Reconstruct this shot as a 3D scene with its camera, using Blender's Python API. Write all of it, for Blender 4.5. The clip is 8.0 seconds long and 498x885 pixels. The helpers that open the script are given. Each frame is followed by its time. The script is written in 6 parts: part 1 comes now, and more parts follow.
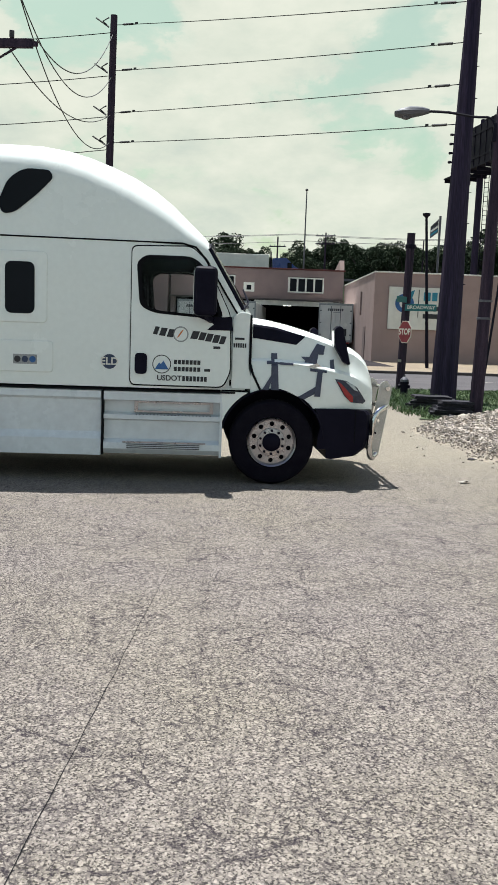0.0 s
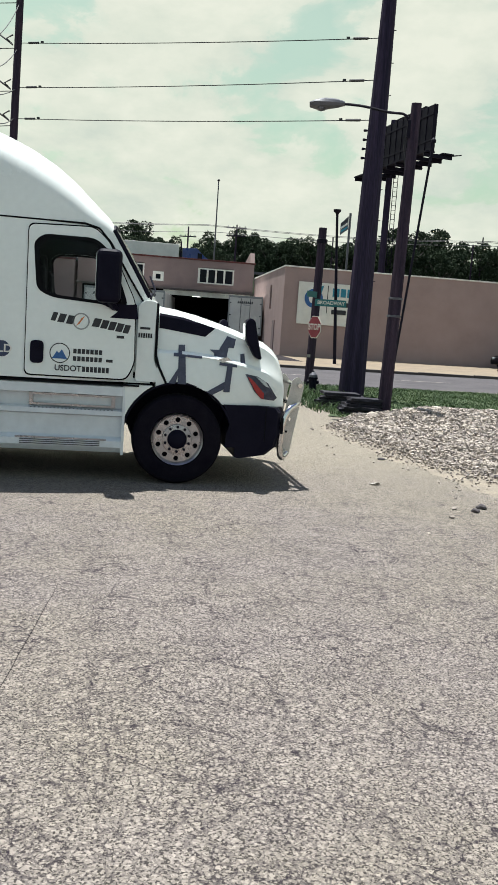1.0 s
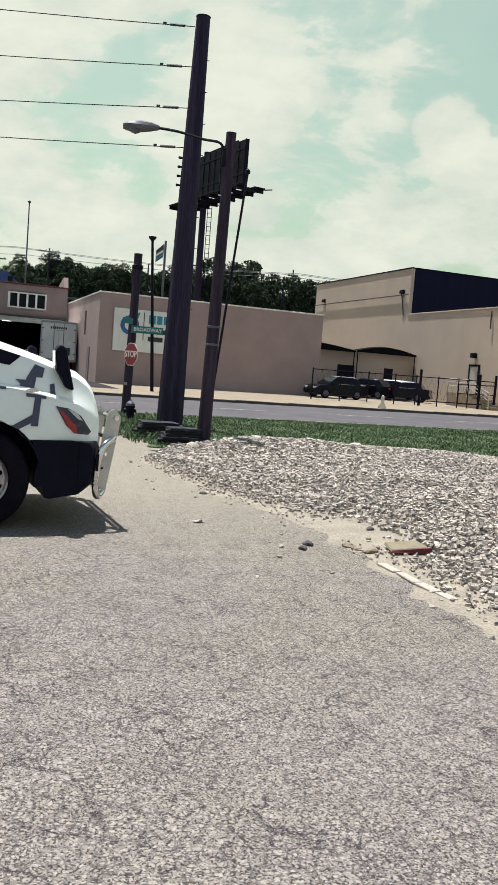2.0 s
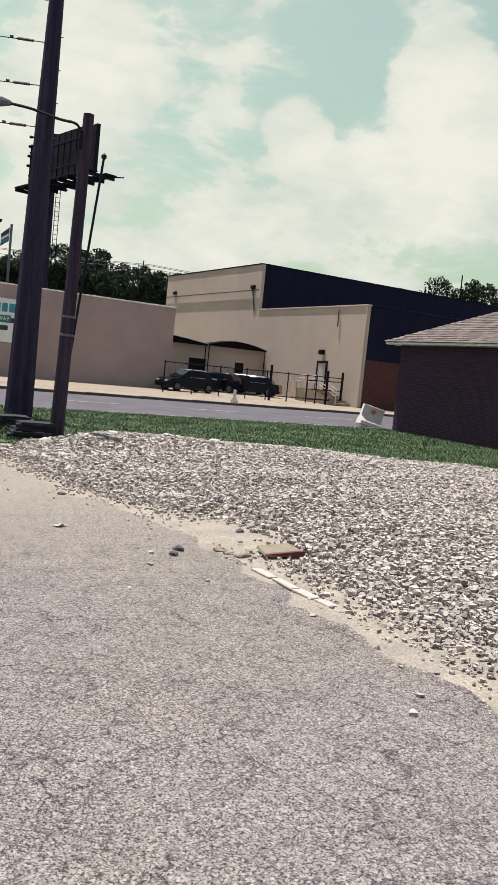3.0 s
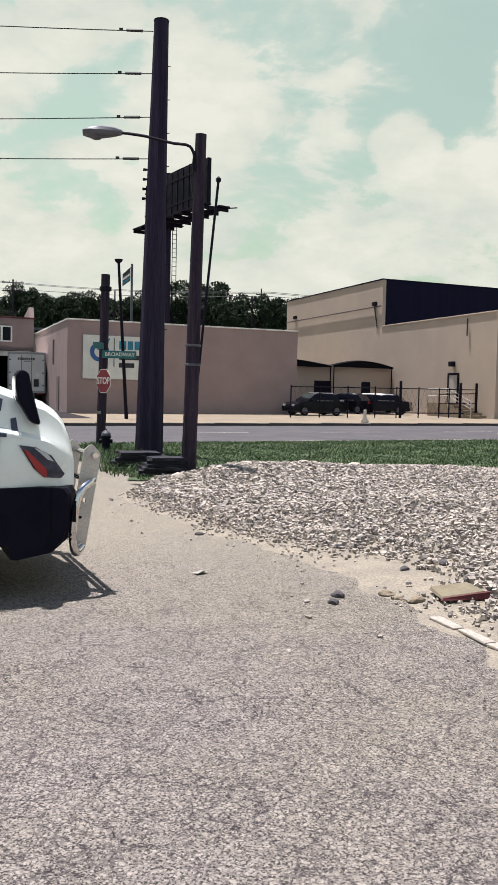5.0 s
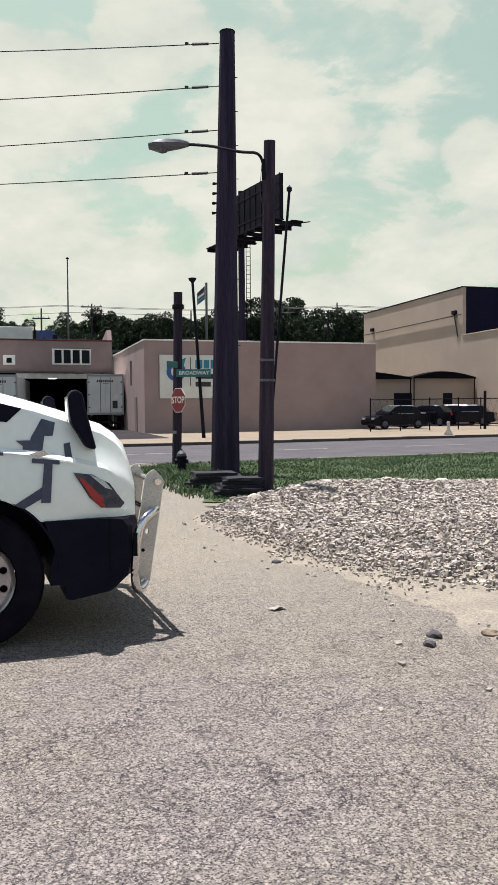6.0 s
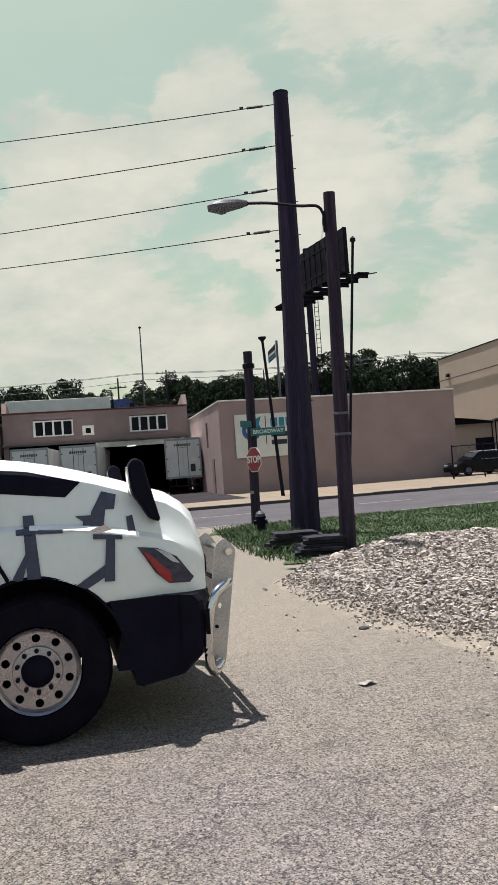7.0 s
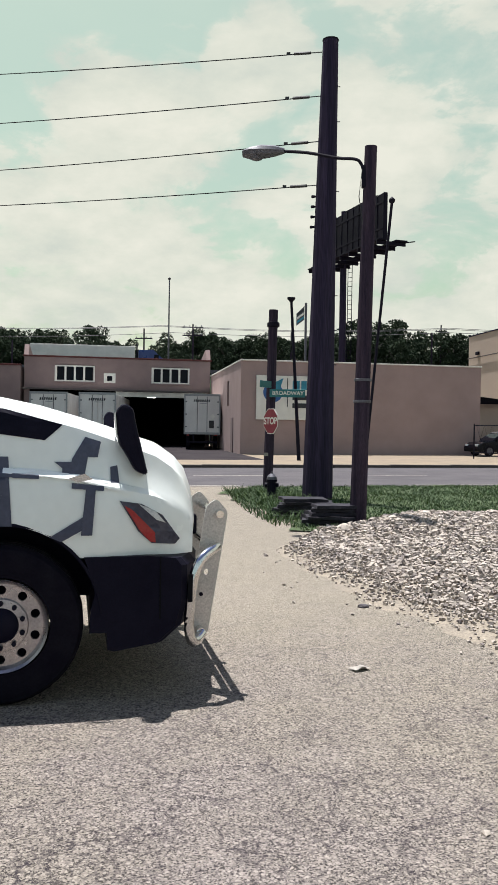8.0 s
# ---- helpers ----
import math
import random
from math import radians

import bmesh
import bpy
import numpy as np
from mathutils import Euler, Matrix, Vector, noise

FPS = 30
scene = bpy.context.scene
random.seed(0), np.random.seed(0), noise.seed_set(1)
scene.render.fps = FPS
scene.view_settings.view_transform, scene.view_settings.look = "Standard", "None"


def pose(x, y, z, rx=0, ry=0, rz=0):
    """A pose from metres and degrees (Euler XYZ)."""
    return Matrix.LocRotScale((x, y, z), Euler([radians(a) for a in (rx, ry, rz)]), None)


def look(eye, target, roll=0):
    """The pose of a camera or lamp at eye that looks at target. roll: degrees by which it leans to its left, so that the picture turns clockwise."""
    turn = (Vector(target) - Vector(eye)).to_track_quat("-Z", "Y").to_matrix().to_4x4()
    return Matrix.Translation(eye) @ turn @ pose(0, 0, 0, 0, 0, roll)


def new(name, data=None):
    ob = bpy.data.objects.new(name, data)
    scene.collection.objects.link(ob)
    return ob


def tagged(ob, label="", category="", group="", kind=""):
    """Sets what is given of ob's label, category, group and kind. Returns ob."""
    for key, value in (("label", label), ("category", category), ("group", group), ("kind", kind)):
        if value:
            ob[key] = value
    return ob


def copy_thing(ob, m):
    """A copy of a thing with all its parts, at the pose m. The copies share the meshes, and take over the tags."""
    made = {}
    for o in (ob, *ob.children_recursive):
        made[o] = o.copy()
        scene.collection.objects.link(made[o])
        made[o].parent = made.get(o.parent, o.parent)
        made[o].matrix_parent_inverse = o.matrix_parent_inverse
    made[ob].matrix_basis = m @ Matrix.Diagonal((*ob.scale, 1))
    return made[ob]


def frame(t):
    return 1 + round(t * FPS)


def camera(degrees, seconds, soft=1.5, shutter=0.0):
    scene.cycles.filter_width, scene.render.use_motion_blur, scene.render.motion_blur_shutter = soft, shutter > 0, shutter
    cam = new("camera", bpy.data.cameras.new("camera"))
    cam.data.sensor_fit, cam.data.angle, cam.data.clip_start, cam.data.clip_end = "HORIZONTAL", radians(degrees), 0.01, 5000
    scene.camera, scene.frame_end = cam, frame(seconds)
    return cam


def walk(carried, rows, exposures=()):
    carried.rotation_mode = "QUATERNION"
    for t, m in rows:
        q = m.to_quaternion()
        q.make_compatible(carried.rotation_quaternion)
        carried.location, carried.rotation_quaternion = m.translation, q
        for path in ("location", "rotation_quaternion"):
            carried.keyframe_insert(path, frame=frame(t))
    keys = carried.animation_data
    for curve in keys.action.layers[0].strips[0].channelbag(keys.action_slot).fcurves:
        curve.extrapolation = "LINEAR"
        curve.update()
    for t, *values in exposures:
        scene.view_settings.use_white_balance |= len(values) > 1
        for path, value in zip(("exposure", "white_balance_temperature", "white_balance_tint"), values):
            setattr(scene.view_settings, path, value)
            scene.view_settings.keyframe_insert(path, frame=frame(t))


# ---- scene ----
cam = camera(33.2, 8.0)
PATH = [
    (0, (0.427, 0.395, 1.724), (-0.13, 2.3, 1.474), 2.1),
    (0.3, (0.416, 0.497, 1.715), (-0.227, 2.371, 1.445), 1.4),
    (0.5, (0.393, 0.588, 1.709), (-0.237, 2.466, 1.431), 1.1),
    (1, (0.299, 0.918, 1.724), (-0.04, 2.872, 1.466), 4.0),
    (1.5, (0.223, 1.152, 1.713), (0.017, 3.124, 1.453), 5.6),
    (2, (0.224, 1.552, 1.752), (0.311, 3.544, 1.589), 4.5),
    (2.2, (0.227, 1.636, 1.747), (0.448, 3.616, 1.572), 3.6),
    (3.3, (-0.037, 2.094, 1.793), (0.428, 4.034, 1.663), 6.1),
    (3.5, (-0.044, 2.212, 1.782), (0.342, 4.173, 1.704), 4.2),
    (3.8, (-0.011, 2.529, 1.778), (0.182, 4.519, 1.767), -1.7),
    (4, (-0.02, 2.569, 1.76), (0.003, 4.568, 1.693), -4.1),
    (4.5, (-0.011, 2.917, 1.715), (0.134, 4.908, 1.592), -1.6),
    (5, (-0.004, 3.158, 1.716), (0.14, 5.15, 1.606), 1.3),
    (5.2, (0.04, 3.317, 1.711), (0.091, 5.316, 1.651), 1.8),
    (6.3, (0.062, 4.049, 1.723), (0.014, 6.047, 1.643), -0.5),
    (6.5, (0.057, 4.088, 1.737), (0.026, 6.086, 1.654), -1.2),
    (7, (0.096, 4.419, 1.743), (-0.133, 6.404, 1.813), -4.0),
    (7.5, (0.106, 4.696, 1.728), (-0.157, 6.678, 1.744), -2.9),
    (8, (0.16, 4.984, 1.716), (-0.121, 6.964, 1.695), 0.9),
]
walk(cam, [(t, look(eye, target, roll)) for t, eye, target, roll in PATH], [(0.0, 0.86, 6200, 6), (1.6, 0.86, 6200, 6), (3.5, 0.86, 6230, 13), (4.0, 0.7, 6230, 13), (4.5, 0.82, 6230, 13), (5.2, 0.84, 6230, 13), (6.5, 0.8, 6250, 12), (7.0, 0.66, 6300, 12), (7.5, 0.82, 6270, 11), (8.0, 0.82, 6250, 11)])

# ---- light ----
SUN = Vector((-0.46, 0.52, 2.75)).normalized()
sun = new("sun", bpy.data.lights.new("sun", "SUN"))
sun.data.energy, sun.data.angle, sun.data.color = 5.0, radians(0.6), (1.0, 0.96, 0.90)
sun.matrix_world = look(SUN * 60, (0, 0, 0))

world = bpy.data.worlds.new("sky")
scene.world = world
world.use_nodes = True
wt = world.node_tree
wt.nodes.clear()


def node(tree, kind, **inputs):
    n = tree.nodes.new(kind)
    for k, v in inputs.items():
        n.inputs[k.replace("_", " ")].default_value = v
    return n


def math_node(tree, op, a, b=None):
    n = tree.nodes.new("ShaderNodeMath")
    n.operation = op
    for i, v in enumerate((a, b)):
        if v is None:
            continue
        if isinstance(v, (int, float)):
            n.inputs[i].default_value = v
        else:
            tree.links.new(v, n.inputs[i])
    return n.outputs[0]


def ramp(tree, fac, stops):
    n = tree.nodes.new("ShaderNodeValToRGB")
    e = n.color_ramp.elements
    while len(e) < len(stops):
        e.new(0.5)
    for i, (p, c) in enumerate(stops):
        e[i].position = p
        e[i].color = (*c, 1) if isinstance(c, tuple) else (c, c, c, 1)
    tree.links.new(fac, n.inputs[0])
    return n.outputs[0]


def mix(tree, fac, a, b, blend="MIX"):
    n = tree.nodes.new("ShaderNodeMix")
    n.data_type, n.blend_type = "RGBA", blend
    for i, v in ((0, fac), (6, a), (7, b)):
        if isinstance(v, (int, float)):
            n.inputs[i].default_value = v
        elif isinstance(v, tuple):
            n.inputs[i].default_value = (*v, 1)
        else:
            tree.links.new(v, n.inputs[i])
    return n.outputs[2]


sky = wt.nodes.new("ShaderNodeTexSky")
sky.sky_type, sky.sun_disc = "NISHITA", False
sky.sun_elevation = math.asin(SUN.z)
sky.sun_rotation = math.atan2(SUN.x, SUN.y)
sky.air_density, sky.dust_density, sky.ozone_density = 1.0, 4.0, 0.0
co = wt.nodes.new("ShaderNodeTexCoord").outputs["Generated"]
sep = wt.nodes.new("ShaderNodeSeparateXYZ")
wt.links.new(co, sep.inputs[0])
den = math_node(wt, "ADD", math_node(wt, "MAXIMUM", sep.outputs[2], 0.0), 0.55)
com = wt.nodes.new("ShaderNodeCombineXYZ")
wt.links.new(math_node(wt, "DIVIDE", sep.outputs[0], den), com.inputs[0])
wt.links.new(math_node(wt, "DIVIDE", sep.outputs[1], den), com.inputs[1])
wt.links.new(math_node(wt, "MULTIPLY", sep.outputs[2], 1.6), com.inputs[2])
cn = node(wt, "ShaderNodeTexNoise", Scale=6.0, Detail=12.0, Roughness=0.58, Distortion=0.25)
wt.links.new(com.outputs[0], cn.inputs["Vector"])
field = cn.outputs[0]


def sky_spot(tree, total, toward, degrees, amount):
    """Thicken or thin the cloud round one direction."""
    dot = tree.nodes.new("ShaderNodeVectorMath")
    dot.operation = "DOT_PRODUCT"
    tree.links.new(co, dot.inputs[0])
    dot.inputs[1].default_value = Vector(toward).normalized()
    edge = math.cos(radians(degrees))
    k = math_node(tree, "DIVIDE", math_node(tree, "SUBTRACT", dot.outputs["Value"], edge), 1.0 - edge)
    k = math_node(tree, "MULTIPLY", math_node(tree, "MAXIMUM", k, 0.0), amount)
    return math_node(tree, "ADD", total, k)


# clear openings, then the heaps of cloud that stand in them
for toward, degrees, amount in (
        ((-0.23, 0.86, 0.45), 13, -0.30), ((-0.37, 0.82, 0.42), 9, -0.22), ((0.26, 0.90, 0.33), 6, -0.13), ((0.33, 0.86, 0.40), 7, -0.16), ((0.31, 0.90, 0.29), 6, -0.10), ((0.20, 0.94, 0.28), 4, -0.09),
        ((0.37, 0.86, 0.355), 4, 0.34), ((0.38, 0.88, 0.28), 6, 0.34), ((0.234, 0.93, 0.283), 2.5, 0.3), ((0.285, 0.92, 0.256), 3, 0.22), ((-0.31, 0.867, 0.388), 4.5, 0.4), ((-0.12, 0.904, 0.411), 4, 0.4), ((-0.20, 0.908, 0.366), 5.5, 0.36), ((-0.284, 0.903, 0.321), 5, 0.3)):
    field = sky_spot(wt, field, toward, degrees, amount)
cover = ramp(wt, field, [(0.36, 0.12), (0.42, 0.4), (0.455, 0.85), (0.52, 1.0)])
cn2 = node(wt, "ShaderNodeTexNoise", Scale=7.0, Detail=10.0, Roughness=0.6)
wt.links.new(com.outputs[0], cn2.inputs["Vector"])
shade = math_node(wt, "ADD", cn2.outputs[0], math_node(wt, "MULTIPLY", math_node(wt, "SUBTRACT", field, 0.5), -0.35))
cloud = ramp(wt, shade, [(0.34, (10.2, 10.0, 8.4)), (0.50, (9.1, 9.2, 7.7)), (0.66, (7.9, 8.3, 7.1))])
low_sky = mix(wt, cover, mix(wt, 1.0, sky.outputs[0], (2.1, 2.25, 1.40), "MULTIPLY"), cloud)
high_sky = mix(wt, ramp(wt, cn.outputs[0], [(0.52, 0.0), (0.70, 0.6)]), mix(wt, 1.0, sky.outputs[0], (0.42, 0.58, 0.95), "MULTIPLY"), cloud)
aloft = ramp(wt, sep.outputs[2], [(0.52, 0.0), (0.74, 1.0)])
bg = node(wt, "ShaderNodeBackground", Strength=0.047)
behind = ramp(wt, math_node(wt, "SUBTRACT", 0.5, math_node(wt, "MULTIPLY", sep.outputs[1], 0.5)), [(0.45, 0.0), (0.8, 1.0)])
wt.links.new(mix(wt, aloft, mix(wt, behind, low_sky, mix(wt, 1.0, low_sky, (0.74, 0.88, 1.06), "MULTIPLY")), high_sky), bg.inputs[0])
wt.links.new(bg.outputs[0], wt.nodes.new("ShaderNodeOutputWorld").inputs[0])


# ---- materials ----
def surf(name, c1, c2=None, scale=3.0, rough=0.7, metal=0.0, bump=0.0, fine=60.0, grain=0.12, vary=0.0, stretch=(1, 1, 1), spec=0.5):
    """Two colours mixed by broad stains, darkened by fine grain, with fine relief."""
    m = bpy.data.materials.new(name)
    m.use_nodes = True
    t = m.node_tree
    p = t.nodes["Principled BSDF"]
    p.inputs["Roughness"].default_value, p.inputs["Metallic"].default_value = rough, metal
    p.inputs["Specular IOR Level"].default_value = spec
    tc = t.nodes.new("ShaderNodeTexCoord").outputs["Object"]
    mp = t.nodes.new("ShaderNodeMapping")
    mp.inputs["Scale"].default_value = stretch
    t.links.new(tc, mp.inputs[0])
    n1 = node(t, "ShaderNodeTexNoise", Scale=scale, Detail=6.0, Roughness=0.6)
    n2 = node(t, "ShaderNodeTexNoise", Scale=fine, Detail=3.0)
    for n in (n1, n2):
        t.links.new(mp.outputs[0], n.inputs["Vector"])
    c2 = c2 or tuple(v * 0.8 for v in c1)
    col = mix(t, ramp(t, n1.outputs[0], [(0.35, 0.0), (0.65, 1.0)]), c1, c2)
    col = mix(t, 1.0, col, ramp(t, n2.outputs[0], [(0.3, 1.0 - 2 * grain), (0.7, 1.0)]), "MULTIPLY")
    if vary:
        info = t.nodes.new("ShaderNodeObjectInfo").outputs["Random"]
        col = mix(t, 1.0, col, ramp(t, info, [(0.0, 1.0 - vary), (1.0, 1.0)]), "MULTIPLY")
    t.links.new(col, p.inputs["Base Color"])
    r = ramp(t, n1.outputs[0], [(0.3, max(0.0, rough - 0.07)), (0.7, min(1.0, rough + 0.07))])
    t.links.new(r, p.inputs["Roughness"])
    if bump:
        b = node(t, "ShaderNodeBump", Strength=0.6, Distance=bump)
        t.links.new(n2.outputs[0], b.inputs["Height"])
        t.links.new(b.outputs[0], p.inputs["Normal"])
    return m


def glass_mat(name, tint, rough=0.03, gloss=0.5):
    m = bpy.data.materials.new(name)
    m.use_nodes = True
    t = m.node_tree
    t.nodes.remove(t.nodes["Principled BSDF"])
    gl = node(t, "ShaderNodeBsdfGlossy", Roughness=rough, Color=(gloss, gloss, gloss, 1))
    tr = node(t, "ShaderNodeBsdfTransparent", Color=(*tint, 1))
    fr = node(t, "ShaderNodeFresnel", IOR=1.5)
    mx = t.nodes.new("ShaderNodeMixShader")
    t.links.new(fr.outputs[0], mx.inputs[0])
    t.links.new(tr.outputs[0], mx.inputs[1])
    t.links.new(gl.outputs[0], mx.inputs[2])
    t.links.new(mx.outputs[0], t.nodes["Material Output"].inputs[0])
    return m


def asphalt_mat(name, light, dark, sand, cracks=True):
    m = bpy.data.materials.new(name)
    m.use_nodes = True
    t = m.node_tree
    p = t.nodes["Principled BSDF"]
    p.inputs["Roughness"].default_value = 0.95
    p.inputs["Specular IOR Level"].default_value = 0.2
    tc = t.nodes.new("ShaderNodeTexCoord").outputs["Object"]

    def tex(kind, **k):
        n = node(t, kind, **k)
        t.links.new(tc, n.inputs["Vector"])
        return n
    big = tex("ShaderNodeTexNoise", Scale=0.35, Detail=5.0, Roughness=0.6)
    mid = tex("ShaderNodeTexNoise", Scale=2.2, Detail=5.0, Roughness=0.65)
    agg = tex("ShaderNodeTexVoronoi", Scale=85.0, Randomness=1.0)
    pit = tex("ShaderNodeTexNoise", Scale=92.0, Detail=2.0, Roughness=0.55)
    gap = tex("ShaderNodeTexNoise", Scale=26.0, Detail=4.0, Roughness=0.7)
    col = mix(t, ramp(t, mid.outputs[0], [(0.35, 0.0), (0.7, 1.0)]), light, tuple(0.82 * v for v in light))
    col = mix(t, ramp(t, big.outputs[0], [(0.42, 0.0), (0.62, 0.55)]), col, sand)
    sp = t.nodes.new("ShaderNodeSeparateXYZ")
    t.links.new(tc, sp.inputs[0])
    reach = math_node(t, "ADD", sp.outputs[1], math_node(t, "MULTIPLY", mid.outputs[0], 5.0))
    far = ramp(t, math_node(t, "DIVIDE", reach, 30.0), [(0.34, 0.0), (0.52, 0.8)])
    col = mix(t, far, col, sand)
    tone = ramp(t, agg.outputs["Color"], [(0.1, 0.72), (0.9, 1.25)])
    col = mix(t, 1.0, col, tone, "MULTIPLY")
    pits = math_node(t, "MULTIPLY", ramp(t, pit.outputs[0], [(0.405, 0.22), (0.462, 1.0)]), ramp(t, gap.outputs[0], [(0.36, 0.75), (0.44, 1.0)]))
    dusted = math_node(t, "MAXIMUM", pits, math_node(t, "MULTIPLY", far, 0.55))
    col = mix(t, 1.0, col, dusted, "MULTIPLY")
    hgt = mix(t, 0.5, ramp(t, agg.outputs["Distance"], [(0.0, 1.0), (0.7, 0.0)]), dusted)
    if cracks:
        wob = tex("ShaderNodeTexNoise", Scale=6.0, Detail=7.0, Roughness=0.72)
        gate_a = tex("ShaderNodeTexNoise", Scale=1.6, Detail=3.0)
        gate_b = tex("ShaderNodeTexNoise", Scale=3.7, Detail=3.0)
        line = None
        for sc, w, amp, gate, depth in ((2.4, 0.015, 0.20, gate_a, 1.0), (6.0, 0.028, 0.12, gate_b, 0.85), (13.0, 0.05, 0.08, gate_a, 0.7), (34.0, 0.13, 0.04, gate_b, 0.6)):
            va = t.nodes.new("ShaderNodeVectorMath")
            va.operation = "MULTIPLY_ADD"
            t.links.new(wob.outputs["Color"], va.inputs[0])
            va.inputs[1].default_value = (amp, amp, amp)
            t.links.new(tc, va.inputs[2])
            v = node(t, "ShaderNodeTexVoronoi", Scale=sc, Randomness=1.0)
            v.feature = "DISTANCE_TO_EDGE"
            t.links.new(va.outputs[0], v.inputs["Vector"])
            k = ramp(t, v.outputs["Distance"], [(0.0, 1.0), (w * 0.5, 0.9), (w, 0.0)])
            k = math_node(t, "MULTIPLY", k, ramp(t, gate.outputs[0], [(0.46, depth), (0.60, (0.2 if sc < 10 else 0.75) * depth)]))
            k = math_node(t, "MULTIPLY", k, ramp(t, gap.outputs[0], [(0.48, 1.0), (0.62, 0.4)]))
            line = k if line is None else math_node(t, "MAXIMUM", line, k)
        near = ramp(t, far, [(0.0, 1.0), (0.8, 0.3)])
        line = math_node(t, "MULTIPLY", line, near)
        col = mix(t, line, col, dark)
        hgt = mix(t, line, hgt, (0.0, 0.0, 0.0))
    t.links.new(col, p.inputs["Base Color"])
    b = node(t, "ShaderNodeBump", Strength=0.8, Distance=0.008)
    t.links.new(hgt, b.inputs["Height"])
    t.links.new(b.outputs[0], p.inputs["Normal"])
    return m


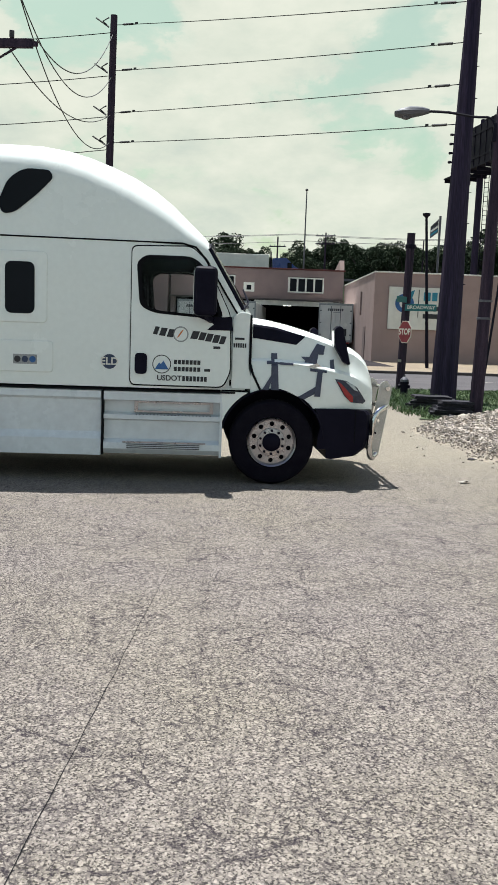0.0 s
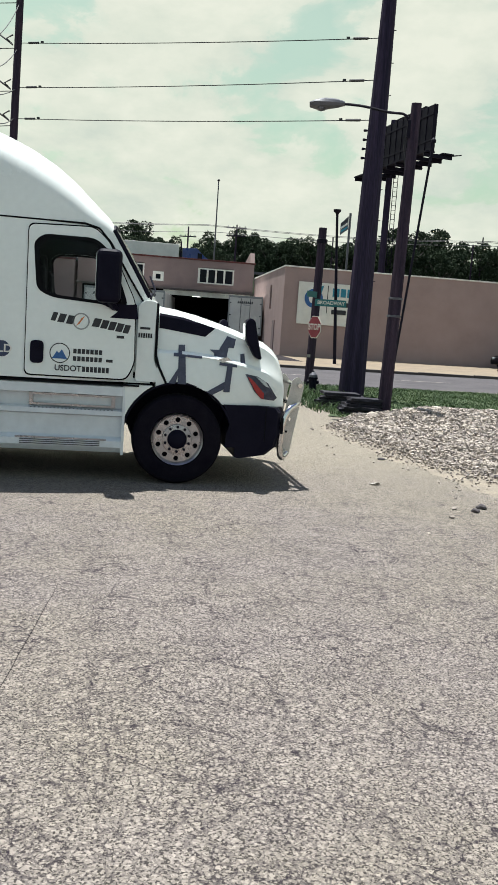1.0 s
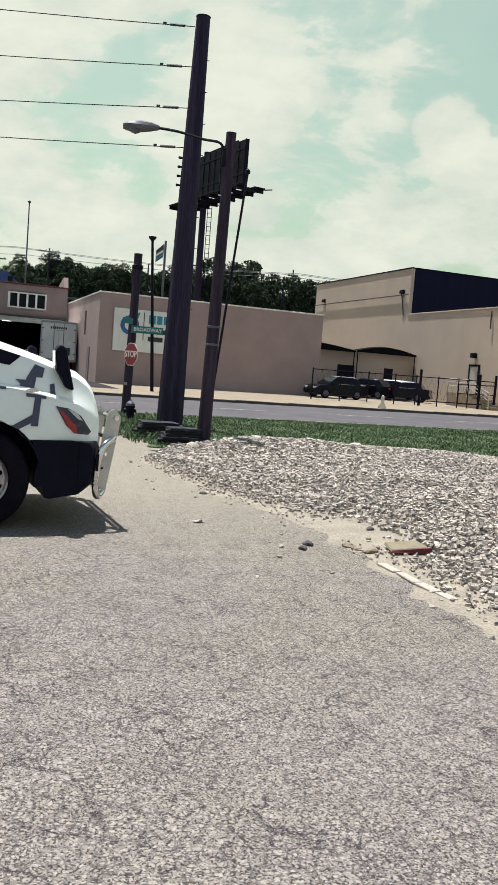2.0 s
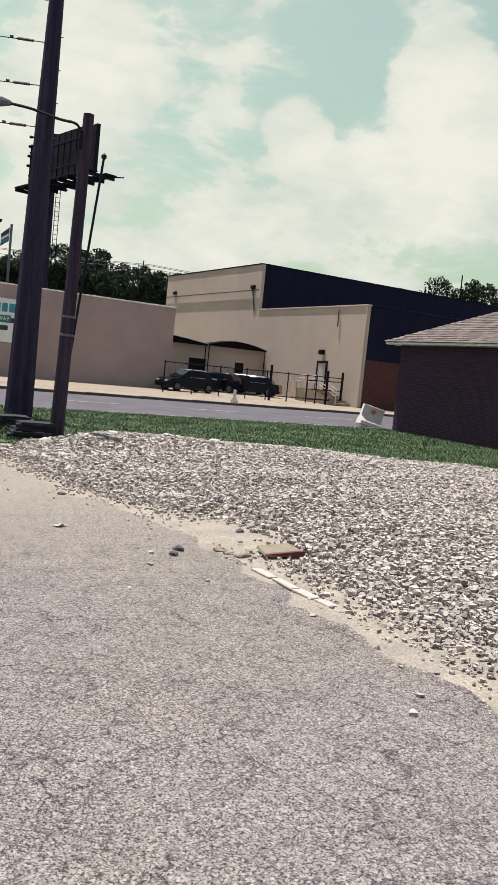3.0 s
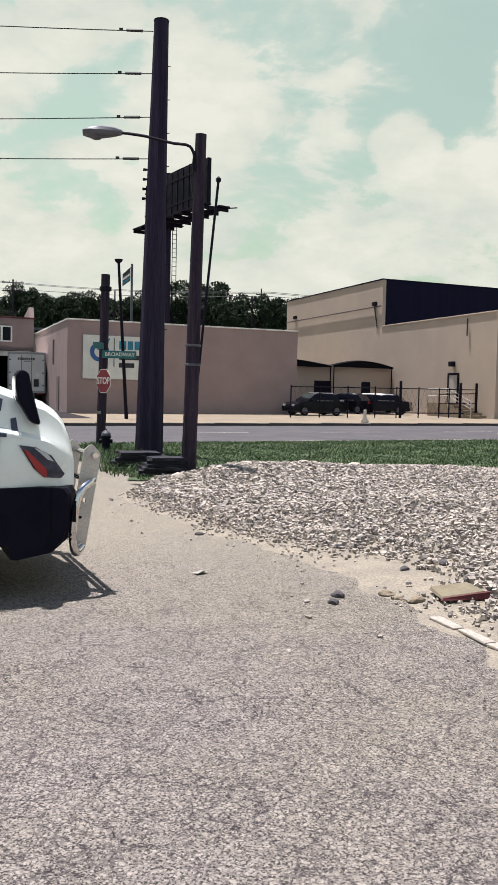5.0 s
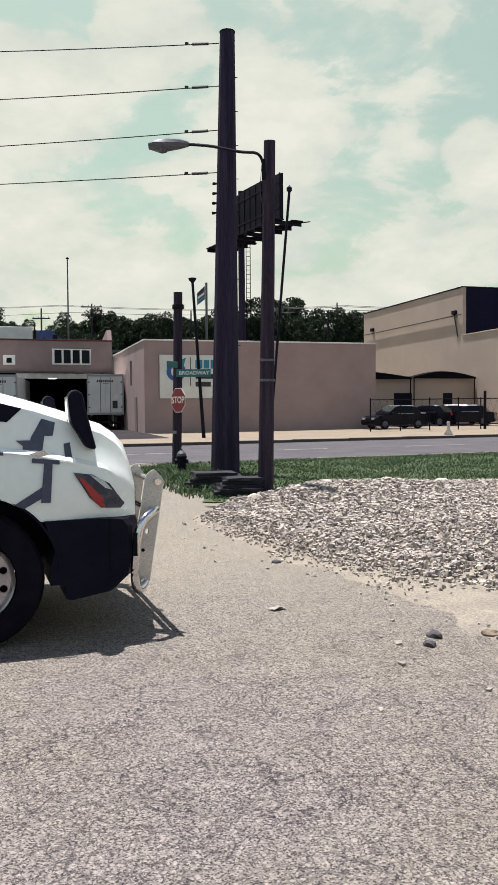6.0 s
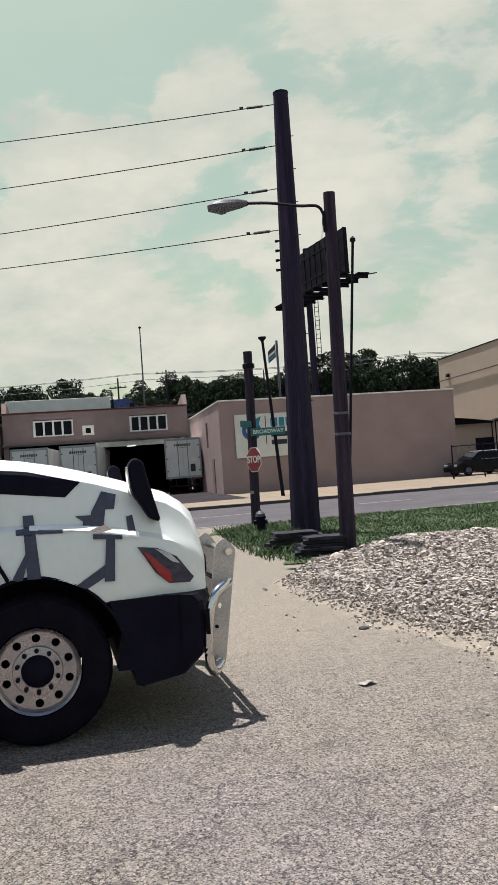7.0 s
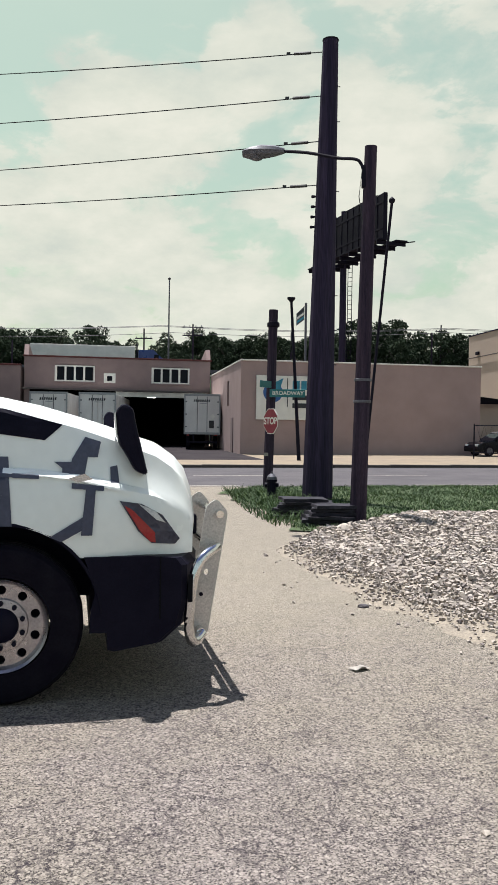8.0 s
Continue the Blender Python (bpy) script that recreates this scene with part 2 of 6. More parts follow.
M = {
    "lot": asphalt_mat("worn_asphalt", (0.282, 0.246, 0.222), (0.020, 0.015, 0.022), (0.268, 0.236, 0.184)),
    "road": surf("street_asphalt", (0.08, 0.069, 0.075), (0.06, 0.053, 0.06), 0.6, 0.9, bump=0.004, fine=40, grain=0.2),
    # yard asphalt made darker than the street, its shade put into the colour
    "yard": surf("yard_asphalt_dark_as_shade", (0.035, 0.03, 0.033), (0.05, 0.044, 0.046), 0.5, 1.0, bump=0.004, fine=40, spec=0.03),
    "concrete": surf("pale_concrete", (0.25, 0.192, 0.128), (0.20, 0.158, 0.112), 0.8, 0.9, bump=0.003, fine=30),
    "kerb": surf("kerb_concrete", (0.06, 0.05, 0.05), (0.10, 0.085, 0.075), 1.0, 0.9, bump=0.003),
    "dust": surf("gravel_dust", (0.32, 0.27, 0.205), (0.24, 0.205, 0.165), 2.0, 0.95, bump=0.01, fine=45, grain=0.25),
    "soil": surf("soil_under_grass", (0.04, 0.07, 0.02), (0.06, 0.08, 0.03), 1.5, 0.95, bump=0.01),
    "tan": surf("tan_painted_block", (0.37, 0.265, 0.245), (0.315, 0.225, 0.21), 0.5, 0.85, bump=0.004, fine=25, grain=0.06),
    "brown": surf("brown_painted_wall", (0.24, 0.17, 0.16), (0.195, 0.14, 0.135), 0.5, 0.85, bump=0.004, fine=25, grain=0.06),
    "cream": surf("cream_painted_wall", (0.46, 0.365, 0.295), (0.41, 0.325, 0.265), 0.25, 0.8, bump=0.004, fine=20, grain=0.05),
    "navy": surf("navy_metal_cladding", (0.007, 0.006, 0.024), (0.011, 0.010, 0.032), 0.4, 0.7, spec=0.1, fine=12, stretch=(6, 6, 0.2)),
    "redbrick": surf("red_brick_base", (0.10, 0.036, 0.033), (0.075, 0.028, 0.028), 2.0, 0.9, bump=0.004, fine=20),
    "brick": surf("dark_brick", (0.042, 0.018, 0.022), (0.028, 0.013, 0.018), 3.0, 0.9, bump=0.003, fine=50, vary=0.45),
    "mortar": surf("grey_mortar", (0.05, 0.036, 0.04), None, 3.0, 0.95),
    "shingle": surf("brown_shingle", (0.20, 0.145, 0.12), (0.14, 0.105, 0.09), 1.5, 0.9, bump=0.004, fine=40, vary=0.35),
    "whitetrim": surf("white_trim_paint", (0.72, 0.70, 0.64), None, 2.0, 0.6, grain=0.05),
    "white": surf("white_truck_paint", (0.785, 0.815, 0.785), (0.76, 0.79, 0.76), 0.8, 0.24, fine=15, grain=0.02),
    # truck white made duller and bluer: the fairing's reflections are put into the colour
    "whitelow": surf("fairing_white_with_reflection", (0.68, 0.715, 0.74), (0.60, 0.63, 0.66), 1.2, 0.3, fine=12, grain=0.05),
    "seam": surf("black_gap", (0.006, 0.006, 0.008), None, 5.0, 0.8, spec=0.1),
    "black": surf("black_plastic", (0.005, 0.0045, 0.013), (0.009, 0.008, 0.018), 4.0, 0.5, bump=0.001, fine=90, spec=0.07),
    "rubber": surf("tyre_rubber", (0.006, 0.005, 0.010), (0.011, 0.010, 0.015), 6.0, 0.85, spec=0.05, bump=0.002, fine=60),
    "slabgrey": surf("worn_dark_slab", (0.022, 0.020, 0.030), (0.045, 0.041, 0.055), 5.0, 0.7, bump=0.004, fine=30, grain=0.25, vary=0.4, spec=0.2),
    "alu": surf("polished_aluminium", (0.50, 0.455, 0.45), (0.38, 0.35, 0.36), 6.0, 0.30, 0.9, fine=80, grain=0.12),
    "chrome": surf("chrome_tube", (0.72, 0.70, 0.68), (0.62, 0.60, 0.58), 4.0, 0.14, 1.0, fine=60, grain=0.06),
    "plate": surf("brushed_steel_plate", (0.66, 0.61, 0.57), (0.50, 0.47, 0.44), 3.0, 0.42, 0.7, fine=70, grain=0.15),
    "tape": surf("grey_duct_tape", (0.036, 0.042, 0.082), (0.062, 0.068, 0.11), 9.0, 0.5, bump=0.003, fine=40),
    "darkglass": surf("dark_tinted_glass", (0.004, 0.0045, 0.008), None, 1.0, 0.12, grain=0.0, spec=0.12),
    "glass": glass_mat("clear_glass", (0.96, 0.97, 0.97), gloss=0.16),
    "windglass": glass_mat("windscreen_glass", (0.45, 0.52, 0.55)),
    # near-black: the dimness inside cab and dock hall is put into the colour
    "interior": surf("interior_dark_with_shade", (0.008, 0.008, 0.01), None, 4.0, 0.9, spec=0.1),
    "redlens": surf("red_orange_lens", (0.36, 0.018, 0.018), None, 8.0, 0.15),
    "lens": surf("smoked_headlight", (0.025, 0.03, 0.055), (0.07, 0.075, 0.11), 9.0, 0.08, 0.4),
    # car headlight lenses, and the painted highlight on the truck's headlight
    "clearlens_and_glint": surf("clear_lens_and_glint", (0.55, 0.60, 0.62), None, 9.0, 0.08, 0.3),
    "ink": surf("black_vinyl", (0.02, 0.02, 0.025), None, 5.0, 0.5),
    "blueink": surf("blue_vinyl", (0.03, 0.12, 0.34), None, 5.0, 0.5),
    "navyink": surf("navy_vinyl", (0.03, 0.045, 0.10), None, 5.0, 0.5),
    "orange": surf("orange_vinyl", (0.70, 0.20, 0.04), None, 5.0, 0.5),
    "greyink": surf("grey_vinyl", (0.35, 0.36, 0.36), None, 5.0, 0.5),
    "polewood": surf("dark_weathered_pole", (0.024, 0.017, 0.034), (0.062, 0.044, 0.066), 2.0, 0.85, bump=0.006, fine=30, grain=0.25, stretch=(5, 5, 0.25), spec=0.15),
    "steelpole": surf("weathering_steel", (0.022, 0.017, 0.040), (0.050, 0.038, 0.072), 1.2, 0.75, bump=0.004, fine=14, grain=0.3, stretch=(4, 4, 0.15), spec=0.12),
    "darkmetal": surf("dark_metal", (0.006, 0.005, 0.013), (0.011, 0.009, 0.018), 4.0, 0.65, spec=0.12),
    "lampgrey": surf("grey_lamp_housing", (0.10, 0.10, 0.12), (0.07, 0.07, 0.085), 5.0, 0.5, 0.2),
    "wire": surf("black_cable", (0.02, 0.02, 0.024), None, 5.0, 0.6),
    "stopred": surf("sign_red", (0.26, 0.01, 0.03), (0.21, 0.009, 0.026), 3.0, 0.45),
    "signgreen": surf("sign_teal", (0.015, 0.16, 0.17), None, 3.0, 0.45),
    "signwhite": surf("sign_white", (0.74, 0.72, 0.66), (0.66, 0.64, 0.58), 2.0, 0.5, grain=0.04),
    "teal": surf("teal_print", (0.03, 0.25, 0.36), None, 3.0, 0.5),
    "stone": surf("limestone_gravel", (0.44, 0.39, 0.345), (0.35, 0.315, 0.295), 5.0, 0.9, bump=0.004, fine=40, grain=0.2),
    "darkstone": surf("dark_stone", (0.07, 0.06, 0.065), None, 8.0, 0.85),
    "leaf": surf("tree_leaves", (0.020, 0.032, 0.018), (0.036, 0.05, 0.028), 0.6, 0.9, spec=0.1),
    "leafdark": surf("far_leaves", (0.016, 0.026, 0.014), (0.03, 0.042, 0.02), 0.4, 0.9, spec=0.1),
    "grass": surf("grass_blades", (0.024, 0.072, 0.014), (0.045, 0.085, 0.022), 0.35, 0.8),
    "bark": surf("tree_bark", (0.05, 0.04, 0.035), None, 3.0, 0.9),
    "trailerwhite": surf("trailer_white", (0.70, 0.68, 0.64), (0.60, 0.58, 0.55), 0.8, 0.5, grain=0.05),
    "hwblue": surf("blue_cab_paint", (0.02, 0.05, 0.22), None, 1.0, 0.3),
    "carblack": surf("black_car_paint", (0.004, 0.004, 0.007), None, 1.0, 0.15, spec=0.2),
    "cargrey": surf("silver_car_paint", (0.34, 0.33, 0.33), None, 1.0, 0.25, 0.4),
    "carnavy": surf("navy_car_paint", (0.006, 0.006, 0.012), None, 1.0, 0.15, spec=0.2),
    "carwhite": surf("white_car_paint", (0.70, 0.68, 0.66), None, 1.0, 0.2),
    "cartan": surf("cardboard", (0.2, 0.165, 0.105), (0.16, 0.13, 0.085), 6.0, 0.9),
    "cardred": surf("red_card", (0.12, 0.02, 0.022), None, 6.0, 0.8),
    "paper": surf("white_litter", (0.36, 0.33, 0.29), None, 9.0, 0.8),
    "barrierwhite": surf("white_plastic_barrier", (0.74, 0.68, 0.60), (0.62, 0.56, 0.50), 3.0, 0.6),
    "paintline": surf("road_paint", (0.55, 0.50, 0.42), (0.34, 0.31, 0.28), 2.5, 0.85, grain=0.25),
    "lampglow": surf("ceiling_tube", (0.8, 0.8, 0.75), None, 2.0, 0.5),
    "awning": surf("black_awning", (0.007, 0.006, 0.009), None, 2.0, 0.9, spec=0.1),
    "rail": surf("pale_rail", (0.50, 0.45, 0.40), None, 3.0, 0.6),
}
def brick_mat(name, c1, c2, mortar):
    m = surf(name, c1, c2, 1.5, 0.9, fine=60, grain=0.2, spec=0.15)
    t = m.node_tree
    tc = t.nodes.new("ShaderNodeTexCoord").outputs["Object"]
    sp = t.nodes.new("ShaderNodeSeparateXYZ")
    t.links.new(tc, sp.inputs[0])
    cb = t.nodes.new("ShaderNodeCombineXYZ")
    t.links.new(math_node(t, "ADD", sp.outputs[0], sp.outputs[1]), cb.inputs[0])
    t.links.new(sp.outputs[2], cb.inputs[1])
    b = node(t, "ShaderNodeTexBrick", Scale=1.0, Brick_Width=0.21, Row_Height=0.076, Mortar_Size=0.008)
    b.inputs["Color1"].default_value, b.inputs["Color2"].default_value, b.inputs["Mortar"].default_value = (*c1, 1), (*c2, 1), (*mortar, 1)
    t.links.new(cb.outputs[0], b.inputs["Vector"])
    p = t.nodes["Principled BSDF"]
    old = p.inputs["Base Color"].links[0].from_socket
    t.links.new(mix(t, 0.75, old, b.outputs["Color"]), p.inputs["Base Color"])
    bp_ = node(t, "ShaderNodeBump", Strength=0.8, Distance=0.012)
    t.links.new(math_node(t, "SUBTRACT", 1.0, b.outputs["Fac"]), bp_.inputs["Height"])
    t.links.new(bp_.outputs[0], p.inputs["Normal"])
    return m


M["brickwall"] = brick_mat("dark_brickwork", (0.048, 0.022, 0.042), (0.030, 0.015, 0.031), (0.10, 0.075, 0.10))
M["redbrick"] = brick_mat("red_brickwork", (0.105, 0.036, 0.033), (0.08, 0.028, 0.028), (0.10, 0.06, 0.055))
g_ = M["lampglow"].node_tree.nodes["Principled BSDF"]
g_.inputs["Emission Color"].default_value, g_.inputs["Emission Strength"].default_value = (1, 0.98, 0.9, 1), 3.0


# ---- mesh kit ----
def part(name, bm, material, parent=None, label="", smooth=False, m=None):
    """Link a bmesh as one mesh object, under a thing or a part if one is given."""
    me = bpy.data.meshes.new(name)
    bmesh.ops.recalc_face_normals(bm, faces=bm.faces)
    bm.to_mesh(me)
    bm.free()
    me.materials.append(M[material] if isinstance(material, str) else material)
    if smooth:
        me.polygons.foreach_set("use_smooth", [True] * len(me.polygons))
        me.set_sharp_from_angle(angle=radians(35))
    ob = new(name, me)
    if parent:
        ob.parent = parent
    if m is not None:
        ob.matrix_basis = m
    if label:
        ob["label"] = label
    return ob


def thing(name, m, label, category, group="", kind=""):
    ob = new(name)
    ob.matrix_basis = m
    return tagged(ob, label, category, group, kind)


def box(x0, y0, z0, x1, y1, z1, bevel=0.0, bm=None, seg=2):
    b = bmesh.new()
    bmesh.ops.create_cube(b, size=1.0, matrix=Matrix.LocRotScale(((x0 + x1) / 2, (y0 + y1) / 2, (z0 + z1) / 2), None, (abs(x1 - x0), abs(y1 - y0), abs(z1 - z0))))
    if bevel:
        bmesh.ops.bevel(b, geom=b.edges[:], offset=bevel, segments=seg, affect="EDGES", profile=0.5)
    return merge(bm, b)


def merge(bm, b):
    if bm is None:
        return b
    me = bpy.data.meshes.new("tmp")
    b.to_mesh(me)
    b.free()
    bm.from_mesh(me)
    bpy.data.meshes.remove(me)
    return bm


def loft(rings, caps=True, close=True, bm=None):
    """Skin over rings of points, all of one count."""
    bm = bm or bmesh.new()
    vs = [[bm.verts.new(p) for p in r] for r in rings]
    n = len(rings[0])
    for a, b in zip(vs, vs[1:]):
        for i in range(n if close else n - 1):
            j = (i + 1) % n
            bm.faces.new((a[i], a[j], b[j], b[i]))
    if caps and close:
        bm.faces.new(vs[0])
        bm.faces.new(vs[-1][::-1])
    return bm


def prism(pts, a, b, axis="y", bevel=0.0, bm=None):
    """A polygon given in the other two axes, drawn out along one axis from a to b."""
    def put(p, w):
        return {"y": (p[0], w, p[1]), "x": (w, p[0], p[1]), "z": (p[0], p[1], w)}[axis]
    q = loft([[put(p, a) for p in pts], [put(p, b) for p in pts]])
    if bevel:
        bmesh.ops.recalc_face_normals(q, faces=q.faces)
        bmesh.ops.bevel(q, geom=q.edges[:], offset=bevel, segments=2, affect="EDGES", profile=0.5)
    return merge(bm, q)


def tube(pts, r, seg=8, bm=None, r2=None):
    pts = [Vector(p) for p in pts]
    rings = []
    for i, p in enumerate(pts):
        d = (pts[min(i + 1, len(pts) - 1)] - pts[max(i - 1, 0)]).normalized()
        q = d.to_track_quat("Z", "Y")
        k = r if r2 is None else r + (r2 - r) * i / (len(pts) - 1)
        rings.append([p + q @ Vector((k * math.cos(2 * math.pi * j / seg), k * math.sin(2 * math.pi * j / seg), 0)) for j in range(seg)])
    return merge(bm, loft(rings))


def lathe(profile, seg=32, axis="z", centre=(0, 0, 0), bm=None):
    """Turn (radius, along) round an axis."""
    rings = []
    c = Vector(centre)
    for r, h in profile:
        ring = []
        for j in range(seg):
            s, k = r * math.sin(2 * math.pi * j / seg), r * math.cos(2 * math.pi * j / seg)
            ring.append(c + Vector({"z": (k, s, h), "y": (k, h, s), "x": (h, k, s)}[axis]))
        rings.append(ring)
    return merge(bm, loft(rings, caps=profile[0] != profile[-1]))


def curve_pts(pts, n=8):
    """A smooth line through the points."""
    pts = [Vector(p) for p in pts]
    out = []
    for i in range(len(pts) - 1):
        p0, p1, p2, p3 = pts[max(i - 1, 0)], pts[i], pts[i + 1], pts[min(i + 2, len(pts) - 1)]
        for k in range(n):
            t = k / n
            out.append(0.5 * ((2 * p1) + (p2 - p0) * t + (2 * p0 - 5 * p1 + 4 * p2 - p3) * t * t + (3 * p1 - p0 - 3 * p2 + p3) * t ** 3))
    return out + [pts[-1]]


def rounded(pts, r, n=4):
    """A polygon with its corners rounded."""
    out = []
    k = len(pts)
    for i in range(k):
        p, a, b = Vector(pts[i]), Vector(pts[i - 1]), Vector(pts[(i + 1) % k])
        ra = min(r, 0.45 * (a - p).length, 0.45 * (b - p).length)
        s, e = p + (a - p).normalized() * ra, p + (b - p).normalized() * ra
        for j in range(n + 1):
            t = j / n
            out.append(tuple((1 - t) ** 2 * s + 2 * t * (1 - t) * p + t * t * e))
    return out


def hit_poly(c, ang, poly):
    d = Vector((math.cos(ang), math.sin(ang)))
    best = 0.0
    for i in range(len(poly)):
        a, b = Vector(poly[i - 1]) - c, Vector(poly[i]) - c
        e = b - a
        den = d.x * e.y - d.y * e.x
        if abs(den) < 1e-9:
            continue
        t = (a.x * e.y - a.y * e.x) / den
        u = (a.x * d.y - a.y * d.x) / den
        if t > best and -1e-6 <= u <= 1 + 1e-6:
            best = t
    return c + d * best


def holed(outer, inner, a, b, axis="y", bm=None):
    """A plate with a hole through it, between two depths."""
    c = sum((Vector(p) for p in inner), Vector((0, 0))) / len(inner)
    angs = sorted({round(math.atan2(p[1] - c.y, p[0] - c.x), 5) for p in (*outer, *inner)})

    def put(p, w):
        return {"y": (p[0], w, p[1]), "x": (w, p[0], p[1]), "z": (p[0], p[1], w)}[axis]
    rings = []
    for poly, w in ((outer, a), (outer, b), (inner, b), (inner, a)):
        rings.append([put(hit_poly(c, t, poly), w) for t in angs])
    return merge(bm, loft(rings + [rings[0]], caps=False))


def text_on(body, size, m, material, parent, name="lettering", label=""):
    cu = bpy.data.curves.new(name, "FONT")
    cu.offset = size * 0.02
    cu.body, cu.size, cu.extrude, cu.align_x, cu.align_y = body, size, 0.0015, "CENTER", "CENTER"
    tmp = bpy.data.objects.new("tmp", cu)
    scene.collection.objects.link(tmp)
    me = bpy.data.meshes.new_from_object(tmp)
    bpy.data.objects.remove(tmp)
    me.materials.clear()
    me.materials.append(M[material])
    ob = new(name, me)
    ob.parent, ob.matrix_basis = parent, m
    if label:
        ob["label"] = label
    return ob


# ---- the lie of the land ----
STREET = radians(17.8)
SD, SN = Vector((math.cos(STREET), math.sin(STREET))), Vector((-math.sin(STREET), math.cos(STREET)))
ST = Matrix.Rotation(STREET, 4, "Z")


def uv(x, y):
    return x * SD.x + y * SD.y, x * SN.x + y * SN.y


def rise(u, v):
    """Height of the ground: level on the lot, rising gently across the street."""
    k = min(1.0, max(0.0, (v - 21) / 10))
    return k * max(-0.1, 0.008 * (u - 5)) + 0.011 * max(0.0, min(v, 75) - 31)


def sheet(us, vs, dz, inside=None):
    """A sheet in street axes that follows the ground."""
    bm = bmesh.new()
    g = [[bm.verts.new((u, v, rise(u, v) + dz)) for v in vs] for u in us]
    for i in range(len(us) - 1):
        for j in range(len(vs) - 1):
            if inside is None or inside((us[i] + us[i + 1]) / 2, (vs[j] + vs[j + 1]) / 2):
                bm.faces.new((g[i][j], g[i + 1][j], g[i + 1][j + 1], g[i][j + 1]))
    return bm


def steps(*spans):
    out = []
    for a, b, n in spans:
        out += [a + (b - a) * i / n for i in range(n)]
    return out + [spans[-1][1]]


def in_poly(x, y, poly):
    c = False
    for i in range(len(poly)):
        (x1, y1), (x2, y2) = poly[i - 1], poly[i]
        if (y1 > y) != (y2 > y) and x < (x2 - x1) * (y - y1) / (y2 - y1) + x1:
            c = not c
    return c


def setting(name, bm, material, label, category, m=ST, smooth=False):
    return tagged(part(name, bm, material, m=m, smooth=smooth), label, category, kind="structure")


U, V = steps((-900, -60, 12), (-60, 90, 75), (90, 900, 12)), steps((-300, -20, 10), (-20, 80, 50), (80, 1200, 16))
setting("ground", sheet(U, V, -0.004), "lot", "pale worn cracked asphalt of the open lot", "ground")
setting("road", sheet(steps((-250, -60, 10), (-60, 90, 75), (90, 250, 10)), [31, 34, 37, 40, 42.5], 0.0), "road", "grey asphalt street with faded markings", "road")
KERB_U = steps((-120, -60, 6), (-60, 90, 50), (90, 160, 6))
bm = bmesh.new()
for u0, u1 in zip(KERB_U, KERB_U[1:]):
    z = rise(u0, 42.6)
    box(u0, 42.5, z - 0.1, u1 - 0.01, 42.68, rise(u1, 42.6) + 0.13, 0.015, bm, 1)
setting("kerb", bm, "kerb", "dark stained concrete kerb along the street", "kerb")
# the yard's shade is in its dark colour, not cast by anything
setting("yard", sheet(steps((-60, 10, 20)), [48.004, 55, 62, 70, 80], 0.12), "yard", "asphalt yard before the dock, coloured dark for shade", "ground")
setting("pavement", sheet(steps((-120, -60, 6), (-60, 10, 35), (10, 90, 40)), [42.68, 44, 46, 48, 55.9, 62, 70, 80], 0.12, lambda u, v: v < 48 or u > 10), "concrete", "sunlit pale concrete pavement and forecourt", "pavement")
bm = bmesh.new()
for u0 in [x * 6.5 - 60 for x in range(24)]:
    q = sheet([u0, u0 + 3], [36.65, 36.77], 0.012)
    merge(bm, q)
setting("lane_marking", bm, "paintline", "worn pale dashed lane paint on the street", "marking")
setting("edge_line", sheet(KERB_U, [31.5, 31.62], 0.012, lambda u, v: math.sin(u * 1.7) + math.sin(u * 0.61) > -0.4), "paintline", "broken pale paint along the street edge", "marking")


# ---- buildings across the street ----
def at_street(u, v, dz=0.0, turn=0.0):
    return ST @ Matrix.Translation((u, v, rise(u, v) + dz)) @ Matrix.Rotation(radians(turn), 4, "Z")


def window(parent, u0, u1, z0, z1, panes, v, name="window"):
    """A framed window in a wall that faces the street at depth v of its building."""
    w = part(name, holed([(u0, z0), (u1, z0), (u1, z1), (u0, z1)], [(u0 + 0.1, z0 + 0.1), (u1 - 0.1, z0 + 0.1), (u1 - 0.1, z1 - 0.1), (u0 + 0.1, z1 - 0.1)], v - 0.06, v + 0.05), "whitetrim", parent, "white painted window frame")
    part("window_sill", box(u0 - 0.06, v - 0.14, z0 - 0.1, u1 + 0.06, v + 0.02, z0 - 0.004, 0.01), "brown", w)
    step = (u1 - u0 - 0.2) / panes
    for i in range(panes):
        a = u0 + 0.1 + i * step
        part("pane", box(a + 0.05, v - 0.01, z0 + 0.1, a + step - 0.05, v + 0.01, z1 - 0.1), "darkglass", w)
        part("mullion", box(a - 0.075, v - 0.04, z0 + 0.1, a + 0.075, v + 0.03, z1 - 0.1), "whitetrim", w)
    return w


# tan block building
tb = thing("tan_building", at_street(9.9, 55.95, -0.3), "low flat-roofed tan painted block building beside the street", "building")
W, D, H = 15.85, 15.2, 6.24
part("wall", box(0, 0, 0, W, 0.3, H), "tan", tb)
part("wall", holed([(0.302, 0), (D, 0), (D, H), (0.302, H)], [(5.2, 3.6), (6.0, 3.6), (6.0, 5.3), (5.2, 5.3)], 0, 0.3, "x"), "tan", tb)
part("wall", box(W - 0.3, 0.302, 0, W, D, H), "tan", tb)
part("wall", box(0.302, D - 0.3, 0, W - 0.302, D, H), "tan", tb)
part("roof", box(0.31, 0.31, H - 0.5, W - 0.31, D - 0.31, H - 0.35), "kerb", tb)
bm = box(-0.05, -0.06, H + 0.002, W + 0.05, 0.36, H + 0.09, 0.015)
box(-0.05, 0.362, H + 0.002, 0.36, D, H + 0.09, 0.015, bm)
box(W - 0.36, 0.362, H + 0.002, W + 0.05, D, H + 0.09, 0.015, bm)
